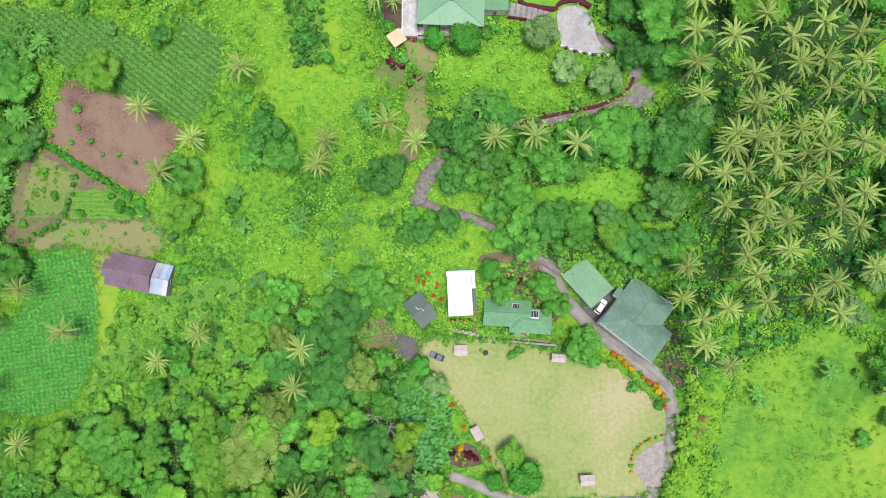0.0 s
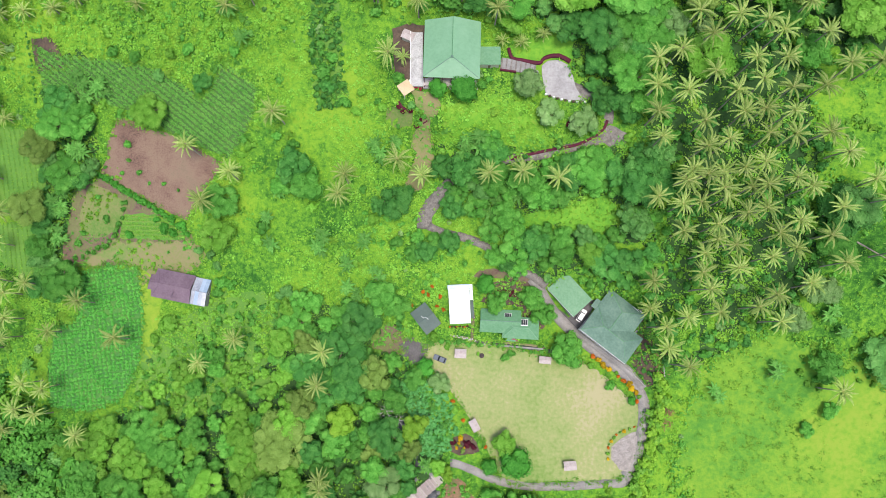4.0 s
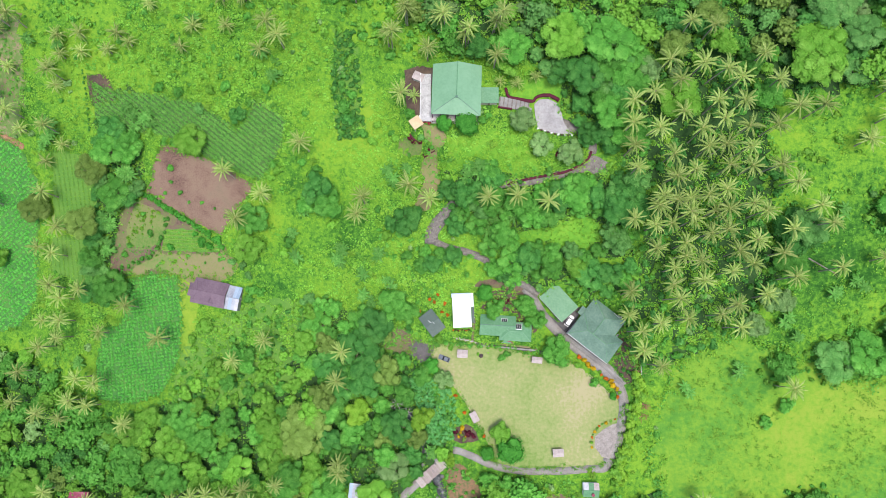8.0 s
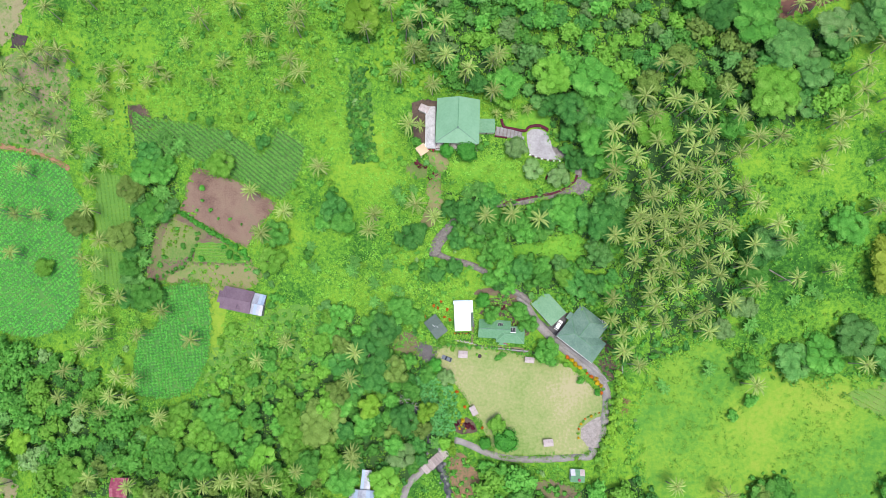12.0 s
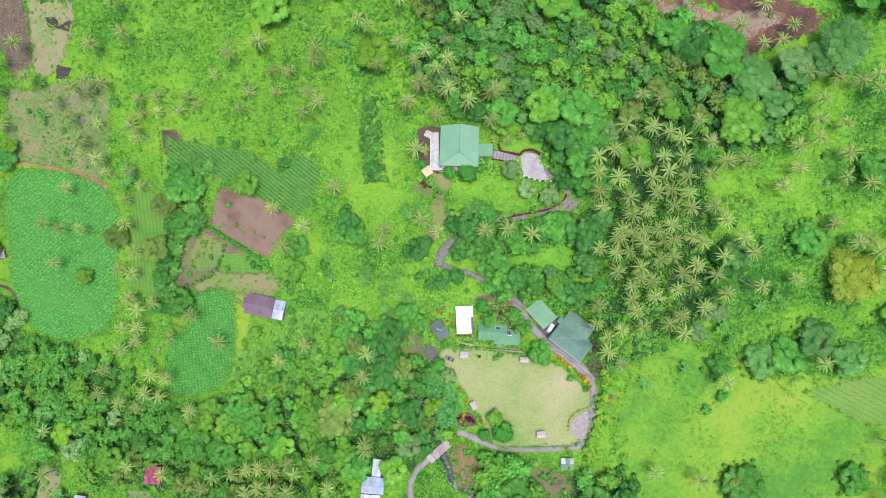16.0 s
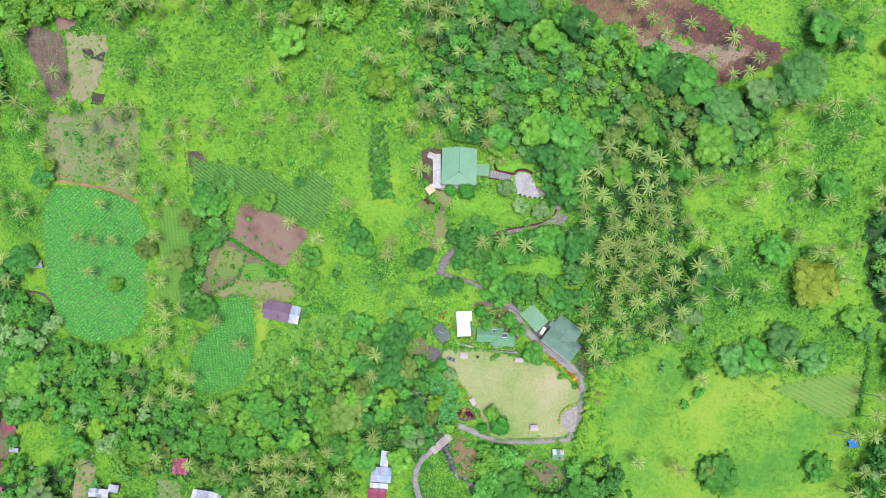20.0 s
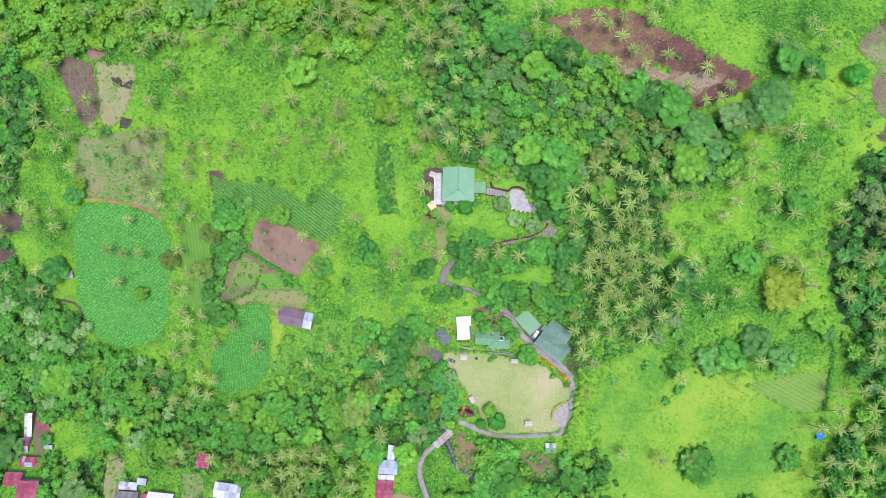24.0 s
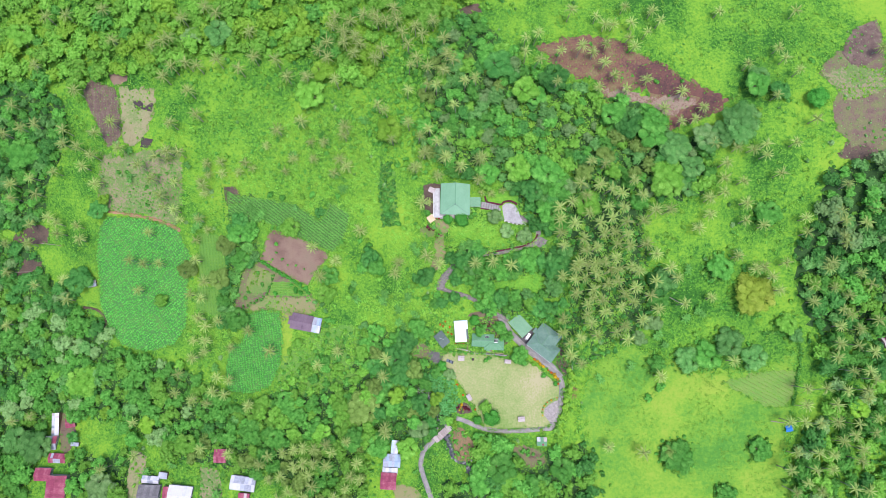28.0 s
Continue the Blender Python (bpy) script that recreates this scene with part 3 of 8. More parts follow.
TREES_WEST = [
    (-165, 59.8, 6.6, "o"), (-143.7, 52.8, 7.2, "o"), (-138.3, 73.3, 6.5, "o"), (-185.5, 41.1, 5.2, "y"), (-225, 99.4, 6.7, "d"), (-219.9, 105, 3.7, "l"),
    (-243.7, 55.8, 9.6, "d"), (-173.8, -1, 3.7, "y"), (-223.9, -31.3, 4.1, "l"), (-200.9, -47.4, 5.5, "m"), (-245.1, -47.3, 4.4, "d"), (-215.4, -75.9, 9.9, "g"),
    (-164.8, -50.1, 7.1, "y"), (-192.3, -38.6, 5.8, "l"), (-264.4, -7.5, 6.2, "y"), (-240.8, -11.2, 11.4, "y"), (-268.3, -52.5, 11.2, "b"), (-281.9, -49.3, 9.4, "b"),
    (-162.5, 60.1, 3.6, "o"), (-10.5, -50, 6.8, "m"), (-24.6, -52.8, 6.9, "y"), (-41.8, -51.2, 7.6, "m"), 
]
BROWN_FIELD = [
    (-108.9, 82.9), (-98.4, 78.3), (-87.1, 75), (-72.5, 66.4), (-75.8, 61.2), (-81.4, 56.4),
    (-86.6, 47.7), (-99.3, 53.7), (-109.6, 59.2), (-118.3, 63.8), (-115.1, 69.6), (-113.2, 76.1),
]
GRASS_PLOT = [
    (-121.5, 61.5), (-113, 57.5), (-108.9, 53.6), (-113, 45.2), (-122.3, 41), (-128.4, 44.5),
    (-126.1, 55),
]
WEED_BED = [
    (-130.9, 46.1), (-120.4, 44), (-112.8, 45.5), (-118.8, 39.5), (-128.5, 36.1), (-135.7, 33.9),
    (-134.3, 41.8),
]
LIGHT_CROP = [
    (-109.6, 50.3), (-98.6, 50.2), (-87.4, 45.5), (-87, 41.1), (-112.4, 42.3),
]
DIRT_YARD = [
    (-128.8, 33.5), (-123, 37), (-115.2, 41), (-100.4, 41), (-84.8, 40.5), (-81, 36),
    (-82.5, 31), (-90, 28.5), (-100.4, 27), (-104.8, 26.5), (-106.5, 31.6), (-115.5, 34.5),
    (-125.8, 31.8),
]
YELLOW_STRIP = [
    (-105.8, 31.7), (-100.8, 29.1), (-97.3, 20.1), (-100.3, 5.4), (-103.9, -5.6), (-106.9, -1.9),
    (-105.6, 12.8),
]
BEAN_FIELD = [
    (-128.5, 31), (-117, 33.4), (-105.4, 31.6), (-104, 16), (-106, 1), (-109.5, -9),
    (-114, -15.5), (-124, -19.6), (-134, -19), (-141.5, -17.5), (-143, -3), (-139.5, 10.5),
    (-131, 14.5),
]
CORN_FIELD = [
    (-136.5, 106), (-128.4, 102.8), (-113, 101), (-99, 98.4), (-86.4, 92.8), (-77.5, 86.5),
    (-73.5, 92), (-71, 97.5), (-64.8, 94), (-58.7, 89.1), (-60, 83), (-62, 78),
    (-66, 72), (-70.5, 67.6), (-80, 72), (-90.8, 77), (-98, 82.5), (-109.8, 86),
    (-119.8, 87.4), (-136, 91),
]
DARK_PLOT = [
    (-138.1, 108.9), (-129.9, 108.5), (-127, 99.2), (-137.2, 99),
]
LAWN = [
    (-3.6, 3.9), (4.8, 5.4), (23.5, 4.1), (40.4, -0.1), (53, -2.1), (62.4, -10),
    (70, -17.4), (69.4, -27.8), (67.6, -37.1), (63.5, -40.3), (55.4, -41.2), (37.6, -41.6),
    (23.7, -41.4), (17.5, -29.7), (11, -19), (5.1, -10.4), (-2.3, -2.7),
]
FARM_GROUND = [
    (-128.3, 60), (-117.5, 63.8), (-109, 58.9), (-85.6, 43.7), (-83.2, 31.9), (-105, 31.7),
    (-131.6, 32.5), (-136.6, 33.6), (-133, 46.1),
]
BARN_YARD = [
    (39.6, 18.7), (46.7, 13.4), (53.2, 19.1), (55.5, 19.4), (50.8, 7.7), (49, 6.3),
    (43.7, 12.2),
]
RED_BED = [
    (5.5, -27.1), (10.6, -25.4), (14.5, -27.9), (15.2, -31.2), (8.9, -33.1), (5.6, -31.3),
]
BROOK_EARTH = [
    (38.6, -52.9), (44.3, -51.3), (53.8, -53), (59.2, -56.5), (59.8, -62.5), (50.2, -64.9),
    (43.2, -60.5),
]
LAWN_WEST = [
    (-7.8, -5.3), (-3.4, -7), (3.2, -12.8), (6.4, -16), (6, -21.3), (8.2, -25.5),
    (5.4, -31), (-2.2, -33.4), (-6, -30.3), (-3.5, -23.6), (-11, -15.6), (-14, -9.8),
]
PARKING_EARTH = [
    (-12.8, 7.4), (-4.9, 6), (-2.3, 4.4), (-2.6, -1.7), (-7.2, -2.6), (-11.1, 0.9),
    (-14.6, 3.6),
]
GARDEN_EARTH = [
    (-7.2, 83.2), (-2.5, 82.4), (2.6, 79.8), (0.6, 76.3), (-0.9, 73.9), (-0.3, 69.5),
    (-0.2, 62.3), (-1.6, 59), (-3.4, 55.5), (-6.5, 54.6), (-9.2, 57.6), (-8.3, 61.1),
    (-6.2, 65.8), (-7.2, 71.1), (-5, 74.2), (-4.4, 76.7), (-6.6, 80.2),
]
GARDEN_BED = [
    (-14.4, 79.2), (-11.2, 79.7), (-6.7, 77.3), (-6.2, 75.1), (-10, 73.1), (-15.3, 75.4),
]
HOUSE_YARD = [
    (-13, 103.7), (-8.7, 105), (-2.6, 104.3), (-3, 97.9), (-6.3, 86), (-12.1, 88.9),
    (-13.1, 96.9),
]
HOUSE_LAWN = [
    (24.4, 96.9), (30.8, 99), (39.2, 98.7), (43, 97), (43, 91.8), (38.8, 93.2),
    (35, 93.2), (33.2, 91.9), (27.6, 92.8), (25.1, 93.5),
]
WEST_CROP = [
    (-221, 95.5), (-192.4, 92.3), (-172.5, 84.5), (-164.2, 67.8), (-168.3, 50.2), (-170.1, 24.7),
    (-178.7, 13), (-196.2, 7.7), (-216.6, 11.9), (-227.4, 25.5), (-232.4, 37.7), (-232.4, 71),
    (-228.5, 87),
]
STRIPED_PLOT = [
    (-157.1, 82.1), (-138.5, 77.9), (-140.9, 50.2), (-159.6, 52.5),
]
STRIPED_PLOT_LOW = [
    (-160.8, 49), (-141.9, 48.5), (-146.4, 28.9), (-164.2, 35.6),
]
TILLED_NW = [
    (-222.6, 178), (-206.7, 171.1), (-203.5, 161.2), (-204.5, 143.4), (-214.5, 136.5), (-219.6, 148.6),
    (-225.6, 161.5), (-228.8, 171.4),
]
PALE_NW = [
    (-205, 173.1), (-195.6, 170.3), (-179.9, 169.1), (-178.8, 160.8), (-184.5, 148.9), (-190.3, 139.7),
    (-198.8, 136.1), (-204, 140.6), (-203.6, 159.8),
]
ASH_PATCH = [
    (-194.5, 162.6), (-189.7, 162.6), (-186.9, 158.6), (-182.7, 161.1), (-180.2, 159.5), (-183.1, 155.9),
    (-188.6, 157.3), (-193.2, 158.8),
]
ASH_PATCH_SMALL = [
    (-190.1, 141), (-183.1, 139.2), (-185.9, 135.3), (-192.4, 135),
]
SCRUB_NW = [
    (-219.2, 133.4), (-204.4, 131), (-189.3, 134.1), (-165.4, 132.7), (-165.4, 116.2), (-167.5, 103.8),
    (-172, 88), (-180, 88), (-197, 95.2), (-218, 99), (-224.9, 107), (-222.5, 122.5),
]
DARK_W = [
    (-293.3, 87.8), (-278.6, 94.4), (-266.4, 90.9), (-270.5, 80.9), (-298.8, 81.8),
]
DARK_W_LOW = [
    (-289.6, 71), (-274.8, 69.6), (-281.2, 63.8), (-291.7, 55.9), (-297.8, 59.9),
]
RED_FIELD = [
    (54.4, 184.4), (71.1, 188.5), (87.7, 191), (103.7, 185), (113.8, 177), (127.7, 168.8),
    (137.6, 161), (148.7, 154), (164.1, 145.5), (154.2, 139.1), (146.4, 136.1), (129.6, 128.9),
    (128.4, 137), (118.3, 144.2), (117.4, 152.6), (109.5, 154.4), (93.4, 148.1), (86, 162.5),
    (75.2, 162.9), (66, 167.6), (63.5, 173.6),
]
NE_FIELD = [
    (213.2, 158.7), (215.7, 164), (221.4, 169.8), (227.9, 173.9), (237.7, 186.9), (251.6, 193.2),
    (252.3, 183.3), (248.5, 160.6), (245.2, 122.6), (243.7, 109.1), (229.5, 107.4), (219.5, 110.5),
    (224.1, 119.2), (218.6, 125.3), (217.4, 136.2), (217.3, 140.6), (222.8, 149.3),
]
NE_FIELD_DARK = [
    (228, 172.6), (233.4, 181.9), (239.5, 188.1), (250.4, 192.3), (251.7, 183.4), (247.3, 168.1),
    (239.2, 163.1), (231.3, 163.6), (228.8, 168.7),
]
NORTH_PLOT = [
    (8.8, 209.4), (20.8, 213.5), (23.1, 207.1), (12.2, 206),
]
FURROWS = [
    (163.3, -14.6), (176.5, -10.7), (190.9, -7.6), (203.9, -7.7), (205.2, -16.2), (200.7, -28.6),
    (192, -29.4), (177, -22.4),
]
SE_PASTURE = [
    (88.9, -3.4), (108.3, 9.2), (137.8, -3.7), (157.3, -8.4), (194.8, -3.4), (203.3, 4.7),
    (205.9, -10), (202.7, -36.4), (199.7, -56.3), (201.1, -84.9), (89.8, -88.4), (85.1, -57.1),
    (81.7, -30.5),
]
RED_BANK = [
    (-209.6, 179.8), (-198.4, 180.3), (-197.8, 174.6), (-206.7, 172.5),
]
SW_YARD = [
    (-202.6, -54.9), (-192.1, -58.1), (-189.7, -82.2), (-200.7, -83), (-202.2, -70.7),
]
SW_YARD_EAST = [
    (-154.8, -64.4), (-143.4, -66), (-138.7, -81.7), (-153, -82.4),
]
VILLAGE_YARD = [
    (-260.3, -33.1), (-249.8, -31.9), (-243.9, -47.8), (-247.1, -58.2), (-253.5, -54.8),
]
PATH_APRON = [
    (-33.1, -73.7), (-19.9, -75.6), (-15.5, -82.3), (-32, -84.8),
]
GARDEN_SOIL = [
    (67.1, -2.2), (68.7, 4.7), (70.1, 15.9), (72.6, 11.1), (74.2, 1.5), (75.1, -8.3),
    (72, -10),
]
GARDEN_SOIL_MID = [
    (13, 26.5), (15.3, 29), (20, 29.3), (27, 28.6), (34, 26.6), (33.5, 24.4),
    (26.8, 26), (20, 26.4),
]
TURN_PAD = [
    (51.4, 70.8), (55.4, 72.5), (61.4, 69.8), (60.4, 67), (55.8, 66), (53.4, 67.7),
]
TERRACE = [
    (33.8, 90.3), (35.5, 91.7), (38.9, 91.5), (42.1, 89.6), (43.3, 86.6), (44.2, 83.4),
    (46, 81), (47.2, 79.6), (43.7, 79.7), (39.5, 80.3), (35.2, 81.4), (34.2, 85.1),
    (33.8, 88.1),
]
GARDEN_MID = [
    (3.1, 9.5), (14.9, 8.2), (40.7, 4.7), (40.4, 0.4), (23.5, 4.7), (4.8, 6.2),
]
GARDEN_BACK = [
    (13.9, 26.1), (27.6, 25.9), (37.1, 18), (39, 6.3), (37.5, 14.7), (27.7, 21.2),
    (14.7, 21.2),
]
GARDEN_WEST = [
    (-10.1, 26.4), (4.9, 29.4), (6.5, 26.2), (4, 23), (-6.9, 19.8), (-12, 11.6),
    (-17.2, 11.6), (-15.3, 21.6),
]
BRUSH_WEST = [
    (-319.5, 83), (-281.4, 79.2), (-276.7, 66.7), (-267.9, 53.9), (-246.1, 43.7), (-273.7, 42.6),
    (-324.6, 45),
]
BARN_STRIP = [
    (49.1, 8.4), (55.3, 4), (60.8, -0.3), (66.2, -4.7), (70.9, -10.7),
]
ROAD_PATCH = [
    (60, -30.2), (62.8, -27.4), (68.3, -24.8), (67.4, -32.7), (65.2, -38.2), (62.3, -37.4),
    (59.7, -34),
]
STREAM_BANK = [
    (5.7, -39.5), (9.8, -41.5), (13.8, -47), (17.8, -51.6), (16.9, -58.5), (12.1, -61.2),
    (6.5, -60.2), (3.7, -53.4), (2.1, -46.4),
]
ROAD = [
    (32.9, 26.2), (36.9, 21.1), (41.6, 14.7), (50.3, 6.6), (59.8, -1.5), (66.2, -6.9),
    (70.4, -13.7), (70.7, -21.4), (68.4, -30.9), (66.4, -37.1), (63.5, -39.7),
]
ROAD_SOUTH = [
    (65.3, -35.9), (63.9, -41.4), (57.1, -42.1), (44.3, -43.1), (30.3, -43), (20.7, -41),
    (13.7, -38), (8.1, -35.8), (5.5, -35.4),
]
PATH_LOW = [
    (38.1, 23.5), (32.7, 27.1), (27.5, 29), (20.7, 34.5), (14.8, 37.9), (8.4, 40.1),
    (3.1, 41.3), (-1.7, 43.6),
]
PATH_MID = [
    (-3.1, 42.6), (-2.9, 46.9), (-0.6, 50.3), (2.8, 53.6), (6.3, 57), (12.9, 60.2),
    (19.3, 62.5), (25.6, 63.6), (31.9, 63.9), (38.3, 65), (45.2, 66.5), (52.1, 68),
    (55.9, 69.3),
]
RED_EDGE = [
    (24.8, 63.3), (31.9, 64.7), (38.9, 65.9), (45.9, 67), (51.2, 69.5), (53.7, 71.6),
    (54.5, 73.7),
]
PATH_TOP = [
    (54.8, 73), (54.9, 76.5), (52, 79.7), (47.8, 81.8), (43.4, 83.5),
]
ROAD_SW = [
    (-6.7, -47), (-10.6, -50.5), (-14.6, -54.8), (-16.3, -60.5), (-15.6, -67.3), (-9.5, -84),
    (-7.2, -89),
]
STREAM = [
    (-12.3, -21.7), (-7.1, -29.7), (-3.3, -39.4), (-0.8, -45.6), (1.6, -51.8), (4.4, -58.7),
    (12.1, -62.7), (13.6, -66.9), (19.9, -83.6),
]
HEDGE_SOUTH = [
    (-3.1, 7), (4.7, 4.9), (15.3, 4.4), (27.6, 3), (39.2, 1.2),
]
BEAN_PATH = [
    (-246.6, 38), (-235.6, 35.9), (-230.3, 30.2), (-229.6, 25.6), (-234.1, 21.9), (-239.4, 22.7),
]
FIELD_HEDGE = [
    (-127.7, 66.6), (-119.8, 65.1), (-110.6, 59.3), (-101.3, 53.8), (-92.1, 47.9), (-85.5, 42.5),
]
FIELD_HEDGE_LOW = [
    (-134, 34.4), (-123.1, 37.8), (-115.6, 41.1), (-111.6, 47.2), (-109.5, 54),
]
FENCE_HEDGE = [
    (203.6, -27.1), (204.6, -19.3), (206, -6.9), (206.5, 3.8), (202.5, 9.2), (193.6, 13.8),
    (185, 13.9),
]
CROTONS = [
    (55.2, -0.1), (58.6, -2.9), (62, -5.7), (66.2, -9.4), (68.6, -11.8), (69.2, -15),
]
LIME_HEDGE = [
    (75.2, -7.2), (76.4, -14.5), (73.2, -23.1), (72, -31.5), (69.8, -38.9), (68.1, -46.2),
]
WOOD_NORTH = [
    (-12, 159), (-6, 188), (15.6, 207.3), (44.9, 175.5), (62, 163), (86, 152),
    (105.5, 150.6), (118, 142), (127, 128), (147.6, 122.8), (151.1, 94.9), (120.5, 90.8),
    (89, 99.7), (69.9, 97.2), (47.3, 80.3), (42.2, 92.8), (30.9, 107.6), (4, 108),
    (-6, 118), (-14, 132),
]
WOOD_TOP = [
    (-293.5, 254), (40, 228.9), (15.6, 207.3), (-28.8, 194.2), (-49, 162.4), (-76.2, 178.9),
    (-132.5, 189), (-165.2, 177.3), (-206.5, 180.3), (-230.2, 177.1), (-263, 181.2), (-288.1, 179.9),
]
WOOD_WEST = [
    (-320, 50.7), (-273.3, 46.4), (-246.8, 36.1), (-227.4, 26.3), (-223.9, 9.8), (-171.6, -4.7),
    (-133, -29), (-130.2, -44.7), (-167.5, -54.5), (-239, -31.8), (-250.3, -39.1), (-269.7, -30.2),
    (-263.6, -53.5), (-269.3, -67.1), (-271.1, -90.2), (-298.8, -90.7),
]
WOOD_SOUTH = [
    (-108.6, -20.1), (-82.3, 3), (-67.4, 8.2), (-48.9, 21.9), (-18.9, 11.2), (-10.2, 4.2),
    (1.9, -19.9), (3.4, -39.1), (-16.3, -53.9), (-35.3, -47.7), (-67.4, -51.2), (-96.8, -52.3),
    (-134.2, -41.3), (-131.1, -29),
]
WOOD_BROOK = [
    (18.9, -49.2), (37.7, -50.5), (49.6, -53.9), (73.3, -55.5), (82, -50.5), (88.4, -57.2),
    (84.9, -86.7), (-4.6, -86.5), (-0.9, -73), (18, -73),
]
WOOD_EAST = [
    (216, 103.5), (222, 104.5), (236, 106), (251.3, 107.1), (257.9, 18.6), (232.2, 47.2),
    (207, 52), (199, 56), (202, 66), (207, 74.4), (208, 85.5), (211.6, 95),
]
WOOD_SOUTHWEST = [
    (-245, -58.2), (-206.6, -54.9), (-200, -88.8), (-232, -89.3),
]
WOOD_VILLAGE = [
    (-179.1, -54.6), (-115.6, -37.6), (-93.1, -54.1), (-53.1, -51.1), (-49.2, -88), (-80.2, -88),
    (-102.4, -73.1), (-121.2, -67.4), (-158.9, -61.1),
]
WOOD_SOUTHEAST = [
    (211.9, 9.5), (258.3, 15.5), (262.7, -87.3), (200.9, -88.1), (209.2, -49.7), (226.9, -22.8),
]
BRUSH_NORTHWEST = [
    (-300, 184.3), (-263.2, 177.8), (-242.9, 164.8), (-243.5, 144.7), (-257.1, 125.5), (-266.8, 113.2),
    (-266.9, 99.9), (-278.8, 93.3), (-297, 91.7), (-318.7, 86.8),
]
WOOD_PATH = [
    (3, 67.6), (19.1, 68.3), (44.6, 63.9), (58.4, 65.6), (69.2, 65.3), (76.7, 55.5),
    (71.2, 48.1), (70.1, 31.1), (64.7, 21.7), (57.1, 21.9), (50.1, 30.1), (38.8, 25.4),
    (28.2, 33.6), (19.8, 41.8), (14.7, 49.8), (1.4, 54.9),
]
WOOD_GROVE = [
    (73.1, 116.4), (69.7, 103.4), (66.6, 86.5), (65.7, 67.6), (72.3, 57.8), (75.2, 41.9),
    (70.1, 27.8), (72.8, 15.4), (72.8, -1.5), (87.7, -1.4), (97.6, 2.8), (114.7, 15.2),
    (121.4, 27.3), (123.7, 43), (113.5, 51), (120.3, 58.5), (113.2, 75.6), (115.7, 90.4),
    (107.5, 103.7), (94.1, 111.7),
]
MEADOW_NORTH = [
    (-165.1, 182.4), (-90.1, 172.9), (-49, 159), (-45.2, 135.1), (-28.7, 110.8), (-49.5, 105.4),
    (-77.7, 101.8), (-127.7, 112.3), (-155.5, 118.3), (-157.9, 151),
]
WOOD_FRINGE = [
    (-109, -16.3), (-106, -2), (-99.5, 10), (-86, 17), (-72.7, 22.5), (-51.6, 20.9),
    (-52, 6.2), (-60, -2.6), (-53.3, -11), (-73, -17.5), (-94.5, -23.6),
]
DARK_STRIP = [
    (-39, 118.8), (-32.1, 117.8), (-29.5, 101.2), (-28.5, 82.5), (-38, 81.5), (-39.6, 101.8),
]
BELT_WEST = [
    (-136.7, 104.5), (-118.3, 102), (-119.8, 65.2), (-125.8, 46.3), (-134.7, 26.8), (-145.8, 23.4),
    (-141.3, 55.5), (-136.1, 82.8),
]
HILL_GRASS = [
    (3.3, 77.7), (15.4, 79.5), (24.2, 80.1), (33.7, 74.3), (37.4, 68.6), (28.7, 65.8),
    (22.3, 67.2), (16.7, 70.5), (8.8, 68.8), (4.2, 63.3), (1.6, 62.5), (1, 70.6),
]
NE_FIELD_LOW = [
    (219.5, 111.1), (222.5, 116.1), (233.5, 116.5), (236.2, 111.7), (229.5, 107.9),
]
PATCH_RIM = [
    (59.2, -34.5), (59.3, -30.8), (60.3, -28.8), (62.3, -26.6), (64.8, -25.3), (68.2, -24),
]
GLADE_GRASS = [
    (44.7, 49.4), (48.6, 52), (54.7, 52.2), (58.9, 49.2), (60.2, 44.2), (57.4, 40.6),
    (49.3, 40.4), (43, 42.1), (34, 42), (27.3, 42.3), (26.1, 45.7), (33.4, 47.6),
    (39.6, 47.5),
]
CLAY_RIM = [
    (-220.3, 98.5), (-210.3, 96.8), (-200.3, 94.9), (-187.2, 91.8), (-176.8, 87.8), (-170.2, 84.1),
]
PLOT_HEDGE = [
    (-140, 110.5), (-139.4, 100.3), (-139.7, 89),
]
FALLEN = [
    (191.8, -37.5), (202.2, -39.1), (-274.2, 81.4), (-260.4, 79.3), (-301.7, 63.1), (-284.9, 63.2),
    (131.9, 35.6), (140.7, 30.6),
]
DEAD_TREE = [
    (-16.2, -17.8), (-11.8, -21.2),
]
ROSETTES = [
    (-159.7, 122.1), (-155.7, 91.6), (-92.9, 124.5), (-86.3, 143), (-48.2, 142), (-61.8, 104.3),
    (-67.1, 111.8), (-147.2, 120.1),
]
DEBRIS = [
    (76.3, -4.1), (76.6, -0.1), (78.6, -18.2), (77.7, -21.9),
]
KERB = [
    (35, 81.4), (47.3, 79.1),
]
WOOD_FAR_EAST = [
    (204.4, 60), (232.2, 47.2), (257.9, 18.6), (258.6, 12.4), (230.2, 8.9), (211, 19.1),
    (201.5, 41.4),
]
THICKET_BANK = [
    (-24.2, 51.1), (-10.4, 49.1), (-0.3, 40.6), (9.8, 35.5), (3.1, 32.4), (-10.8, 32.6),
    (-21.1, 39.5),
]

